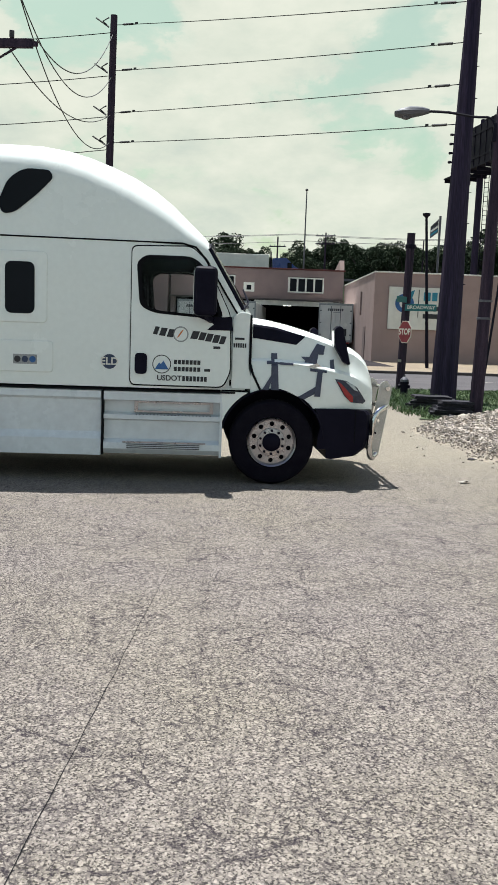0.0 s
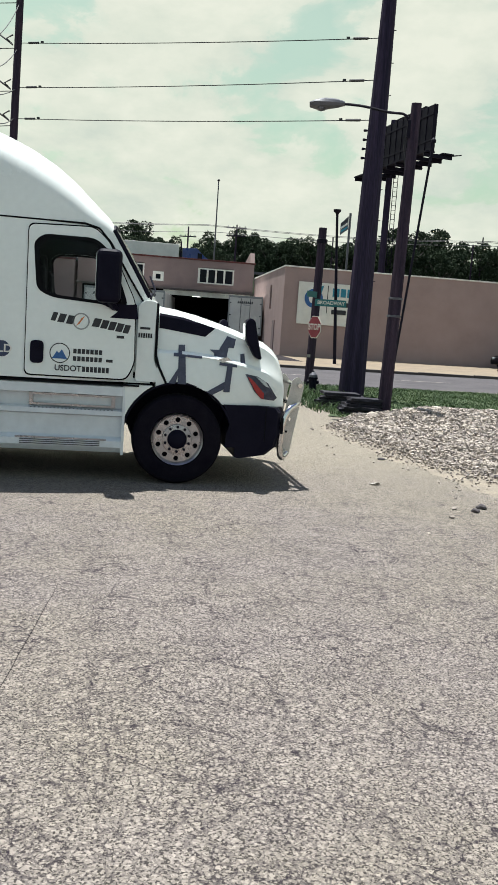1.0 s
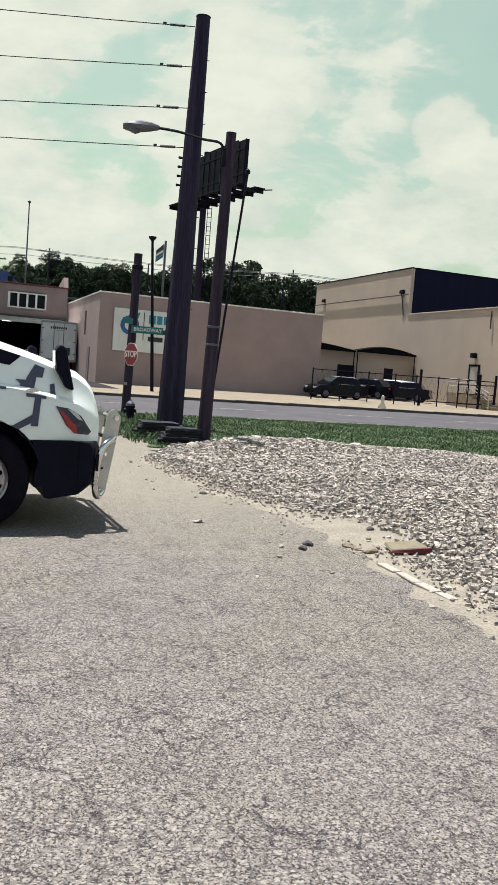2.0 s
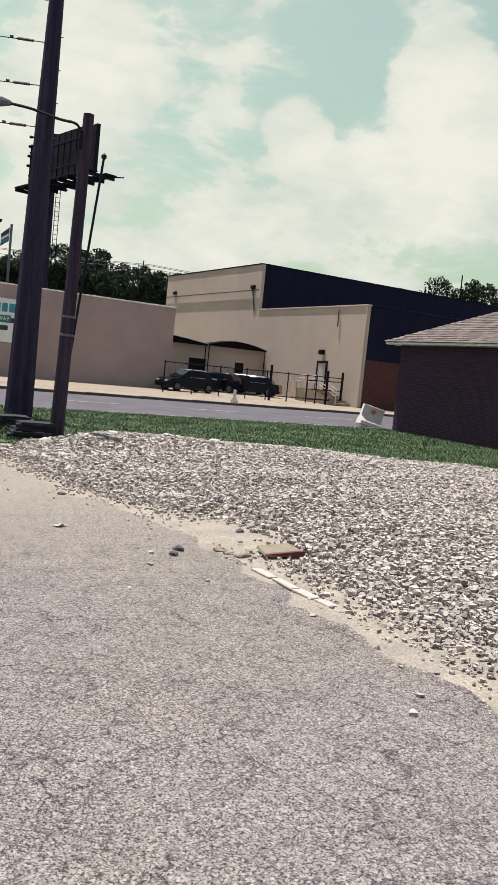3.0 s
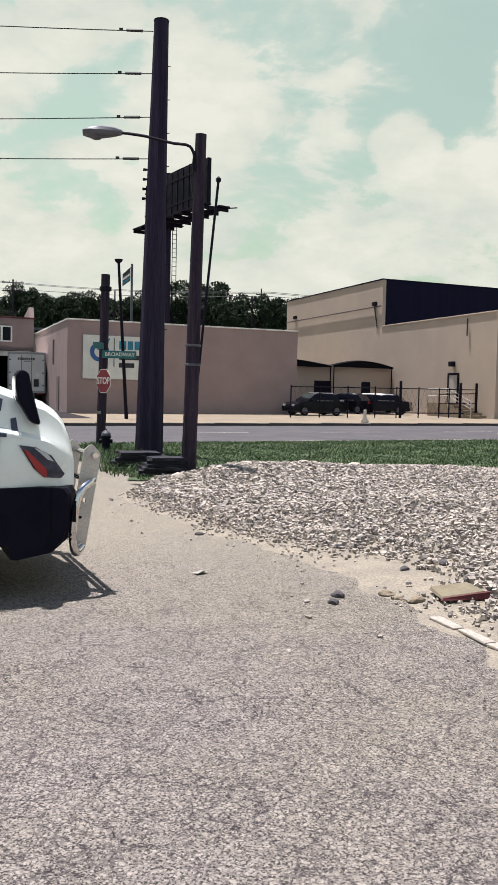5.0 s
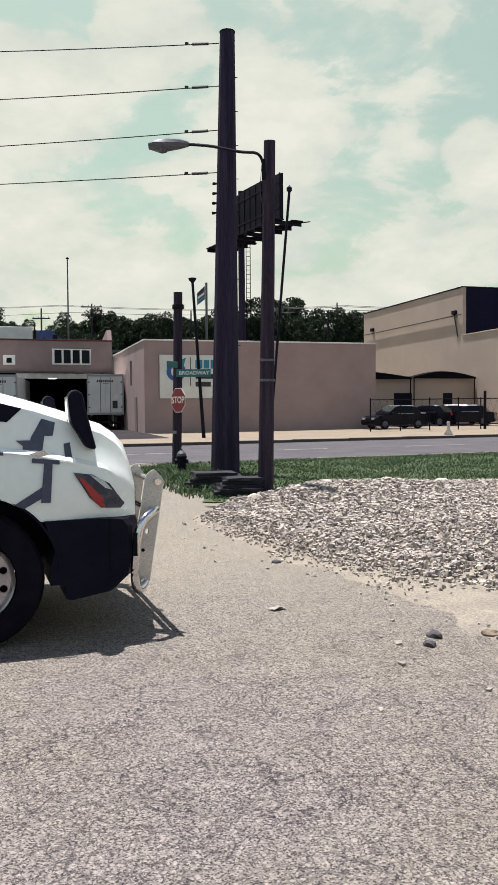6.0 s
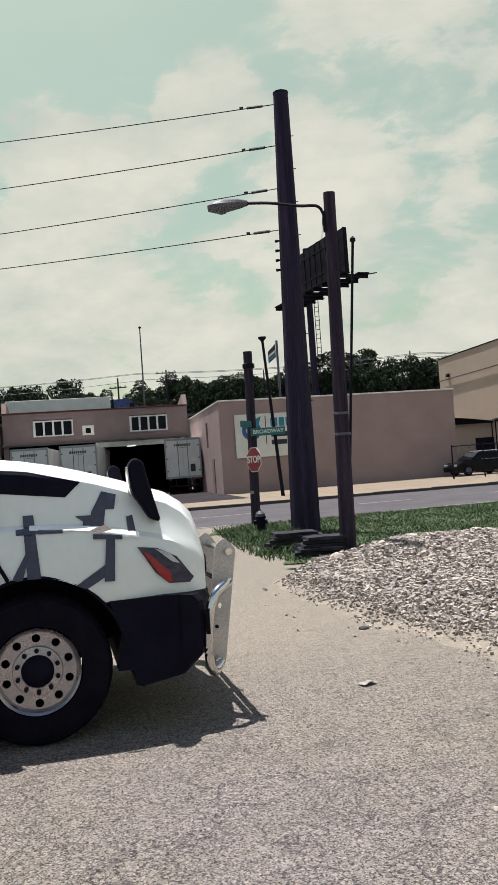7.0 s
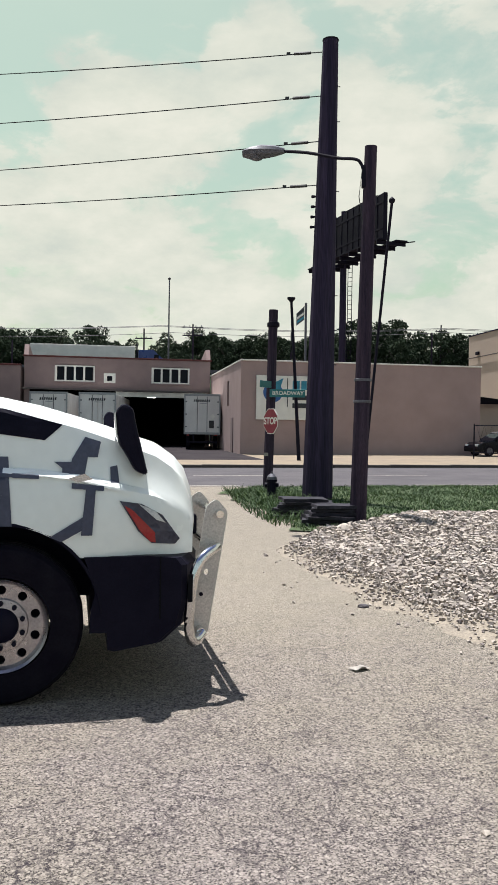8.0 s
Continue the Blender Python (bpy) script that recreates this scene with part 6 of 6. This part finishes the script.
part("front_axle", tube([(0, -0.95, 0.5), (0, 0.95, 0.5)], 0.07, 10), "darkmetal", trk)
part("rear_wall", box(-4.79, -1.1, 1.1, -4.752, 1.1, 3.7), "white", trk)


def truck_wheel(x, side, dual=False):
    tyre = part("wheel", lathe([(0.30, -0.14), (0.42, -0.15), (0.475, -0.135), (0.498, -0.10), (0.502, 0.0), (0.498, 0.10), (0.475, 0.135), (0.42, 0.15), (0.30, 0.14), (0.30, -0.14)], 48, "y"), "rubber", trk, "black truck tyre", smooth=True, m=pose(x, side * 1.05, 0.482, 0, 0, 0 if side < 0 else 180))
    for k in (-0.07, 0.0, 0.07):
        part("tread_groove", lathe([(0.5045, k - 0.006), (0.5045, k + 0.006), (0.48, k + 0.006), (0.48, k - 0.006), (0.5045, k - 0.006)], 40, "y"), "seam", tyre)
    rim = part("rim", lathe([(0.285, -0.135), (0.302, -0.152), (0.304, -0.14), (0.302, 0.0), (0.27, 0.0), (0.268, -0.09), (0.285, -0.135)], 48, "y"), "alu", tyre, "polished aluminium rim", smooth=True, m=Matrix.Diagonal((0.955, 1.0, 0.955, 1.0)))
    bm = bmesh.new()
    for i in range(10):
        a0, a1 = 2 * math.pi * i / 10, 2 * math.pi * (i + 1) / 10
        am = (a0 + a1) / 2
        outer = [(r * math.cos(a), r * math.sin(a)) for r, a in [(0.175, a0), (0.175, am), (0.175, a1), (0.278, a1), (0.278, am), (0.278, a0)]]
        hole = [(0.228 * math.cos(am) + 0.030 * math.cos(t), 0.228 * math.sin(am) + 0.030 * math.sin(t)) for t in [2 * math.pi * j / 14 for j in range(14)]]
        holed(outer, hole, -0.095, -0.07, "y", bm)
    part("rim_disc", bm, "alu", rim)
    part("rim_face", lathe([(0.115, -0.12), (0.17, -0.115), (0.178, -0.094), (0.178, -0.07), (0.115, -0.07), (0.115, -0.12)], 40, "y"), "alu", rim, smooth=True)
    part("hub_cap", lathe([(0.005, -0.155), (0.06, -0.155), (0.085, -0.14), (0.112, -0.12), (0.114, -0.07), (0.005, -0.07)], 28, "y"), "black", rim, "black hub cover", smooth=True)
    part("brake_drum", lathe([(0.02, 0.0), (0.27, 0.0), (0.27, 0.12), (0.02, 0.12)], 24, "y"), "darkmetal", rim)
    for i in range(10):
        a = 2 * math.pi * (i + 0.5) / 10
        part("lug_nut", lathe([(0.003, -0.15), (0.015, -0.148), (0.017, -0.118), (0.003, -0.118)], 8, "y", (0.145 * math.cos(a), 0, 0.145 * math.sin(a))), "darkmetal", rim)


for s in (-1, 1):
    truck_wheel(0.0, s)
    truck_wheel(-5.2, s)
    truck_wheel(-6.5, s)


# ---- gravel, grass and litter ----
FRONT = [(-1.15, 17.2), (-0.4, 15.0), (0.15, 13.55), (0.75, 12.7), (1.35, 11.3), (1.9, 9.5), (2.33, 7.7), (2.6, 6.66), (3.3, 3.6), (4.4, 0.0), (6.0, -4.0)]
BACK = [(24, -4), (24, 17.0), (16, 20.0), (10.5, 21.6), (6.4, 22.9), (2.1, 22.6), (0.6, 20.9), (-0.5, 19.3)]
GRAVEL = FRONT + BACK


def seg_dist(x, y, line):
    d = np.full(np.shape(x), 1e9)
    for (x1, y1), (x2, y2) in zip(line, line[1:]):
        dx, dy = x2 - x1, y2 - y1
        t = np.clip(((x - x1) * dx + (y - y1) * dy) / (dx * dx + dy * dy), 0, 1)
        d = np.minimum(d, np.hypot(x - x1 - t * dx, y - y1 - t * dy))
    return d


def inside(x, y, poly):
    c = np.zeros(np.shape(x), bool)
    for i in range(len(poly)):
        (x1, y1), (x2, y2) = poly[i - 1], poly[i]
        if y1 == y2:
            continue
        c ^= ((y1 > y) != (y2 > y)) & (x < (x2 - x1) * (y - y1) / (y2 - y1) + x1)
    return c


def heap(x, y):
    d = seg_dist(x, y, FRONT)
    b = seg_dist(x, y, BACK[1:])
    ridge = np.exp(-((y - 20.3) / 1.6) ** 2) * np.exp(-((x - 2.5) / 4.0) ** 2)
    wave = 0.03 * np.sin(1.3 * x + 0.6 * y) + 0.02 * np.sin(2.7 * y - 1.1 * x)
    return np.minimum(0.10, 0.05 * d) + ridge * 0.20 * np.minimum(1, b / 0.4) + wave * np.minimum(1, d)


rng = np.random.default_rng(5)
bm = bmesh.new()
gx, gy = np.arange(-1.6, 24.4, 0.2), np.arange(-4.4, 23.4, 0.2)
mx, my = np.meshgrid(gx, gy, indexing="ij")
rim = seg_dist(mx, my, FRONT + BACK + FRONT[:1])
wavy = 0.10 * np.sin(3.1 * mx + 1.7 * my) + 0.08 * np.sin(5.3 * my - 2.2 * mx) + 0.05 * np.sin(9.1 * mx + 7.7 * my)
depth_in = np.where(inside(mx, my, GRAVEL), rim, -rim) + wavy * 0.8
bed = np.where(depth_in > 0, np.maximum(0, heap(mx, my) - 0.01), 0) + np.clip(depth_in * 0.12, -0.06, 0.012) - 0.004
vs = {}
for i in range(len(gx) - 1):
    for j in range(len(gy) - 1):
        if depth_in[i:i + 2, j:j + 2].max() > -0.25:
            f = []
            for a, b in ((i, j), (i + 1, j), (i + 1, j + 1), (i, j + 1)):
                if (a, b) not in vs:
                    vs[a, b] = bm.verts.new((gx[a], gy[b], float(bed[a, b])))
                f.append(vs[a, b])
            bm.faces.new(f)
setting("gravel_bed", bm, "dust", "pale dusty crushed stone bed beside the lot", "gravel", Matrix.Identity(4), True)

CUBE_V = np.array([(x, y, z) for z in (-1, 1) for x, y in ((-1, -1), (1, -1), (1, 1), (-1, 1))]) * 0.66
CUBE_F = np.array([(3, 2, 1, 0), (4, 5, 6, 7), (0, 1, 5, 4), (1, 2, 6, 5), (2, 3, 7, 6), (3, 0, 4, 7)])


def stones(name, px, py, pz, size, material, label):
    """Many angular stones as one mesh."""
    n = len(px)
    k = len(CUBE_V)
    jit = rng.uniform(-0.34, 0.34, (n, k, 3))
    sc = size[:, None, None] * rng.uniform([0.75, 0.6, 0.5], [1.3, 1.05, 0.9], (n, 3))[:, None, :]
    p = (CUBE_V[None] + jit) * sc
    a, b = rng.uniform(0, 6.283, n), rng.normal(0, 0.4, n)
    ca, sa, cb, sb = np.cos(a)[:, None], np.sin(a)[:, None], np.cos(b)[:, None], np.sin(b)[:, None]
    x, y, z = p[..., 0], p[..., 1], p[..., 2]
    y, z = y * cb - z * sb, y * sb + z * cb
    x, y = x * ca - y * sa, x * sa + y * ca
    p = np.stack([x + px[:, None], y + py[:, None], z + pz[:, None]], -1).reshape(-1, 3)
    f = (CUBE_F[None] + (np.arange(n) * k)[:, None, None]).reshape(-1, 4)
    me = bpy.data.meshes.new(name)
    me.from_pydata(p.tolist(), [], f.tolist())
    me.materials.append(material)
    return tagged(new(name, me), label, "gravel", kind="stuff")


sm = M["stone"]
t = sm.node_tree
col = t.nodes["Principled BSDF"].inputs["Base Color"].links[0].from_socket
isl = t.nodes.new("ShaderNodeNewGeometry").outputs["Random Per Island"]
t.links.new(mix(t, 1.0, col, ramp(t, isl, [(0.0, (0.42, 0.40, 0.42)), (0.3, (0.8, 0.77, 0.74)), (1.0, (1.25, 1.22, 1.15))]), "MULTIPLY"), t.nodes["Principled BSDF"].inputs["Base Color"])

N = 190000
px, py = rng.uniform(-1.4, 15, N), rng.uniform(2.0, 23.4, N)
df = seg_dist(px, py, FRONT)
keep = inside(px, py, GRAVEL) & (rng.uniform(0, 1, N) < np.clip(0.10 + df * 1.5, 0, 1))
bare = np.exp(-(((px - 1.9) / 0.9) ** 2 + ((py - 11.1) / 1.4) ** 2))
keep &= rng.uniform(0, 1, N) > bare * 1.15
keep &= ((px - 0.5 * (23 - py)) < 9.5) & (px < 0.66 * (py - 2) + 2.0)
px, py = px[keep], py[keep]
size = np.minimum(rng.gamma(3.0, 0.006, len(px)) + 0.010, 0.042) + 0.014 * np.clip((py - 14) / 8, 0, 1)
size *= np.clip(0.5 + 0.55 * seg_dist(px, py, FRONT), 0.5, 1)
stones("gravel", px, py, heap(px, py) + size * 0.25 + rng.uniform(-0.012, 0.03, len(px)) * np.clip(seg_dist(px, py, FRONT) * 2, 0, 1), size, sm, "loose pale crushed limestone gravel")
N = 900
px, py = rng.uniform(-1.5, 6, N), rng.uniform(4, 19, N)
df = seg_dist(px, py, FRONT)
keep = ~inside(px, py, GRAVEL) & (df < 1.6) & (rng.uniform(0, 1, N) < np.exp(-df * 2.2))
px, py = px[keep], py[keep]
size = rng.uniform(0.008, 0.03, len(px))
stones("scattered_gravel", px, py, size * 0.2 - 0.004, size, sm, "scattered small stones on the lot edge")

# stones that stand out
def rock(x, y, z, s, material, label, flat=0.6, name="loose_stone"):
    bm = bmesh.new()
    bmesh.ops.create_icosphere(bm, subdivisions=2, radius=1.0)
    o = Vector((x * 3.1, y * 1.7, 0))
    for v in bm.verts:
        v.co *= 1 + 0.45 * noise.noise(v.co * 1.1 + o)
        v.co = Vector((v.co.x * s * 1.2, v.co.y * s * 0.8, v.co.z * s * flat))
    ob = part(name, bm, material, m=pose(x, y, z + s * flat * 0.45, 0, 0, (x * 97) % 180))
    return tagged(ob, label, "stone", "single stones")


for x, y, s, mt, lb in [(1.31, 10.26, 0.06, "darkstone", "dark flat broken asphalt lump"), (1.23, 10.02, 0.05, "darkstone", "dark flat broken asphalt lump"), (2.62, 11.45, 0.06, "darkstone", "dark stone on the gravel"), (2.15, 11.2, 0.045, "darkstone", "dark stone on the gravel"),
                        (0.15, 13.4, 0.045, "darkstone", "small dark stone on the lot"), (1.7, 12.4, 0.05, "darkstone", "small dark stone on gravel"), (1.95, 10.05, 0.07, "concrete", "pale broken concrete lump"), (1.76, 10.3, 0.06, "concrete", "pale broken concrete lump"), (1.84, 10.16, 0.04, "concrete", "pale broken concrete lump"), (2.66, 9.9, 0.05, "stone", "pale broken concrete lump"),
                        (1.2, 20.2, 0.11, "stone", "large pale limestone lump"), (2.4, 20.6, 0.12, "stone", "large pale limestone lump"), (0.6, 19.7, 0.1, "stone", "large pale limestone lump"), (3.6, 20.9, 0.12, "stone", "large pale limestone lump"), (-0.2, 18.9, 0.12, "stone", "pale angular limestone lump")]:
    rock(x, y, float(heap(x, y)) if y > 10.9 and x > 0.2 or mt == "stone" else -0.004, s, mt, lb)

# broken kerb pieces along the gravel's edge
for i, (x, y, a, l) in enumerate([(2.0, 9.36, -71, 0.36), (2.11, 9.0, -74, 0.34), (2.2, 8.68, -72, 0.28), (2.29, 8.4, -76, 0.22)]):
    k = thing("kerb_piece", pose(x, y, 0.004, 0, 0, a), "broken pale concrete strip along the gravel", "kerb", "broken strip pieces")
    bm = box(-l / 2, -0.045, 0, l / 2, 0.045, 0.02, 0.006)
    for v in bm.verts:
        v.co += Vector((noise.noise(v.co * 9 + Vector((i, 0, 0))), noise.noise(v.co * 9 + Vector((0, i, 0))), 0)) * 0.03
    part("piece", bm, "stone", k)

rb = thing("flattened_box", pose(2.30, 10.12, 0.05, 0, 0, 14) @ Matrix.Diagonal((0.66, 0.8, 0.45, 1.0)), "flattened tan cardboard box with dark red side", "box")
part("lid", loft([[(-0.32, -0.18, 0.02), (0.34, -0.2, 0.02), (0.36, 0.2, 0.02), (-0.2, 0.24, 0.02)], [(-0.3, -0.16, 0.06), (0.32, -0.18, 0.13), (0.34, 0.2, 0.15), (-0.18, 0.24, 0.08)]]), "cartan", rb, "tan cardboard panel")
part("side_flap", loft([[(-0.34, -0.19, 0.0), (0.34, -0.22, 0.0), (0.36, -0.21, 0.14), (-0.3, -0.18, 0.05)], [(-0.34, -0.21, 0.0), (0.34, -0.24, 0.0), (0.36, -0.23, 0.13), (-0.3, -0.2, 0.045)]]), "cardred", rb, "dark red printed side")
part("torn_flap", prism([(0.3, 0.1), (0.42, 0.22), (0.38, 0.08)], -0.2, -0.19), "ink", rb)
for x, y, s in [(0.13, 11.15, 0.07), (2.72, 10.0, 0.04)]:
    lt2 = thing("paper_scrap", pose(x, y, -0.002, 0, 0, 40), "crumpled white paper scrap on the ground", "litter", "paper scraps")
    bm = bmesh.new()
    bmesh.ops.create_grid(bm, x_segments=5, y_segments=4, size=s)
    for v in bm.verts:
        v.co.z = 0.012 + 0.03 * abs(noise.noise(v.co * 30))
        v.co.y *= 0.6
    g = bmesh.ops.solidify(bm, geom=bm.faces[:], thickness=0.002)
    part("scrap", bm, "paper", lt2)

# grass verge
GRASS = [(-3.9, 29.2), (-3.2, 26.8), (-1.9, 23.0), (-1.35, 20.8), (-0.9, 19.6), (-0.5, 19.3), (0.6, 20.9), (2.1, 22.6), (6.4, 22.9), (10.5, 21.6), (16, 20), (24, 17), (40, 12), (60, 30), (60, 49.4), (14.0, 37.1), (-3.4, 31.4)]
bm = bmesh.new()
vs = {}
gx, gy = np.arange(-4, 60, 0.7), np.arange(12, 49, 0.7)
for i in range(len(gx) - 1):
    for j in range(len(gy) - 1):
        if inside(np.array(gx[i] + 0.35), np.array(gy[j] + 0.35), GRASS):
            f = []
            for a, b in ((i, j), (i + 1, j), (i + 1, j + 1), (i, j + 1)):
                if (a, b) not in vs:
                    vs[a, b] = bm.verts.new((gx[a], gy[b], rise(*uv(gx[a], gy[b])) + 0.02 + 0.03 * noise.noise((gx[a], gy[b], 0))))
                f.append(vs[a, b])
            bm.faces.new(f)
setting("grass_ground", bm, "soil", "dark soil under the green verge", "ground", Matrix.Identity(4))


def blades(name, poly, n, x0, x1, y0, y1, h0, h1, material, label):
    """Grass as crossed curved blades in one mesh."""
    px, py = rng.uniform(x0, x1, n), rng.uniform(y0, y1, n)
    d = rng.uniform(0, 1, n)
    patch = np.sin(px * 1.9) * np.sin(py * 1.6 + px * 0.4)
    keep = inside(px, py, poly) & (d < 0.75 + 0.25 * patch)
    px, py = px[keep], py[keep]
    n = len(px)
    a, h, w = rng.uniform(0, 6.283, n), rng.uniform(h0, h1, n), rng.uniform(0.006, 0.016, n)
    lean = rng.uniform(0.4, 1.4, n) * h
    la = rng.uniform(0, 6.283, n)
    z = np.array([rise(*uv(x, y)) for x, y in zip(px, py)])
    c, s = np.cos(a) * w, np.sin(a) * w
    tx, ty = np.cos(la) * lean, np.sin(la) * lean
    v = np.stack([np.stack([px - c, py - s, z], -1), np.stack([px + c, py + s, z], -1), np.stack([px + c * 0.7 + tx * 0.4, py + s * 0.7 + ty * 0.4, z + h * 0.6], -1), np.stack([px - c * 0.7 + tx * 0.4, py - s * 0.7 + ty * 0.4, z + h * 0.6], -1), np.stack([px + tx, py + ty, z + h], -1)], 1).reshape(-1, 3)
    i = np.arange(n)[:, None] * 5
    quads, tris = (i + [0, 1, 2, 3]).tolist(), (i + [3, 2, 4]).tolist()
    me = bpy.data.meshes.new(name)
    me.from_pydata(v.tolist(), [], quads + tris)
    me.materials.append(material)
    return tagged(new(name, me), label, "grass", kind="stuff")


gm = M["grass"]
t = gm.node_tree
col = t.nodes["Principled BSDF"].inputs["Base Color"].links[0].from_socket
isl = t.nodes.new("ShaderNodeNewGeometry").outputs["Random Per Island"]
t.links.new(mix(t, 1.0, col, ramp(t, isl, [(0.0, (0.5, 0.55, 0.5)), (0.8, (1.1, 1.0, 0.9)), (1.0, (1.9, 1.5, 0.9))]), "MULTIPLY"), t.nodes["Principled BSDF"].inputs["Base Color"])
blades("grass", GRASS, 260000, -4, 22, 17, 40, 0.03, 0.11, gm, "short patchy green grass verge")
blades("weeds", [(-4.1, 29.5), (-2.3, 22.5), (-1.5, 20.4), (-0.9, 21), (-1.2, 27), (-2.4, 30)], 6000, -4.2, -0.8, 20, 30, 0.08, 0.26, gm, "taller weeds round the pole's foot")


# ---- far trees ----
def tree_mesh(seed, height, spread):
    r = np.random.default_rng(seed)
    trunk = tube([(0, 0, 0), (0.1, 0, height * 0.3), (0.0, 0.1, height * 0.6)], 0.28, 7, r2=0.12)
    for i in range(6):
        a = i * 1.05 + r.uniform(0, 0.5)
        z = height * r.uniform(0.25, 0.5)
        tube([(0, 0, z), (spread * 0.35 * math.cos(a), spread * 0.35 * math.sin(a), z + height * 0.18), (spread * 0.6 * math.cos(a), spread * 0.6 * math.sin(a), z + height * 0.3)], 0.1, 5, trunk, 0.04)
    centres = [(r.uniform(-1, 1) * spread * 0.75, r.uniform(-1, 1) * spread * 0.75, height * r.uniform(0.3, 0.88), r.uniform(0.18, 0.36) * spread) for _ in range(22)]
    pts = []
    for cx, cy, cz, cr in centres:
        d = r.normal(0, 1, (210, 3))
        d /= np.linalg.norm(d, axis=1)[:, None]
        pts.append(np.array([cx, cy, cz]) + d * cr * r.uniform(0.55, 1.05, (210, 1)) * [1, 1, 0.8])
    p = np.concatenate(pts)
    n = len(p)
    u, v = r.normal(0, 1, (n, 3)), r.normal(0, 1, (n, 3))
    s = r.uniform(0.11, 0.26, (n, 1))
    u, v = u / np.linalg.norm(u, axis=1)[:, None] * s, v / np.linalg.norm(v, axis=1)[:, None] * s
    q = np.stack([p - u, p - v * 0.7, p + u, p + v * 0.7], 1).reshape(-1, 3)
    crown = bpy.data.meshes.new("crown")
    crown.from_pydata(q.tolist(), [], (np.arange(n)[:, None] * 4 + [0, 1, 2, 3]).tolist())
    crown.materials.append(M["leaf"])
    return trunk, crown


KINDS = []
for i, (h, s) in enumerate([(9.6, 4.6), (8.0, 4.2), (10.6, 4.0)]):
    tr = thing("tree", pose(-60 + i * 9, 128 + i, HILL - 0.2), "broad dark green leafy tree on the embankment", "tree", "trees on the embankment")
    tk, cr = tree_mesh(11 + i, h, s)
    part("trunk", tk, "bark", tr)
    c = new("crown", cr)
    c.parent = tr
    KINDS.append(tr)
r = random.Random(4)
for i in range(66):
    x = -80 + i * 2.3 + r.uniform(-1.2, 1.2)
    y = 134 - 0.03 * x + r.uniform(-7, 9)
    k = 0.9 + 0.18 * math.sin(x * 0.21 + 1.0) + r.uniform(-0.12, 0.12)
    copy_thing(r.choice(KINDS), pose(x, y, HILL - 0.2, 0, 0, r.uniform(0, 360)) @ Matrix.Scale(max(0.5, k), 4))
for i in range(52):
    x = -86 + i * 2.9 + r.uniform(-1.4, 1.4)
    copy_thing(r.choice(KINDS), pose(x, 125 - 0.03 * x + r.uniform(-4, 4), HILL - 0.9, 0, 0, r.uniform(0, 360)) @ Matrix.Scale(r.uniform(0.7, 0.92), 4))
for x, y, k in [(-21, 133, 0.95), (-17, 135, 1.0), (-13, 132, 0.9), (-25, 136, 0.85), (52, 122, 1.2), (57, 119, 1.3), (62, 117, 1.2), (48, 125, 1.1), (68, 113, 1.2), (74, 110, 1.25)]:
    copy_thing(r.choice(KINDS), pose(x, y, HILL - 0.2, 0, 0, r.uniform(0, 360)) @ Matrix.Scale(k, 4))


# ---- joints in the old asphalt ----
def joint(pts, w, label):
    """A narrow open joint with ragged edges, its fill standing just above the surface."""
    ln = curve_pts(pts, 14)
    bm = bmesh.new()
    rows = []
    for i, p in enumerate(ln):
        d = (ln[min(i + 1, len(ln) - 1)] - ln[max(i - 1, 0)]).normalized()
        s = Vector((-d.y, d.x, 0))
        o = 0.012 * noise.noise(p * 3.0)
        k = w * (0.6 + 0.6 * abs(noise.noise(p * 5.0)))
        rows.append([p + s * (o - k), p + s * (o + k)])
    loft(rows, caps=False, close=False, bm=bm)
    setting("asphalt_joint", bm, "seam", label, "joint", Matrix.Identity(4))


joint([(-1.8, 6.0, -0.001), (-1.61, 5.24, -0.001), (-1.35, 4.18, -0.001), (-1.21, 3.64, -0.001), (-1.01, 2.8, -0.001), (-0.8, 2.0, -0.001)], 0.0022, "long thin dark joint across the asphalt")
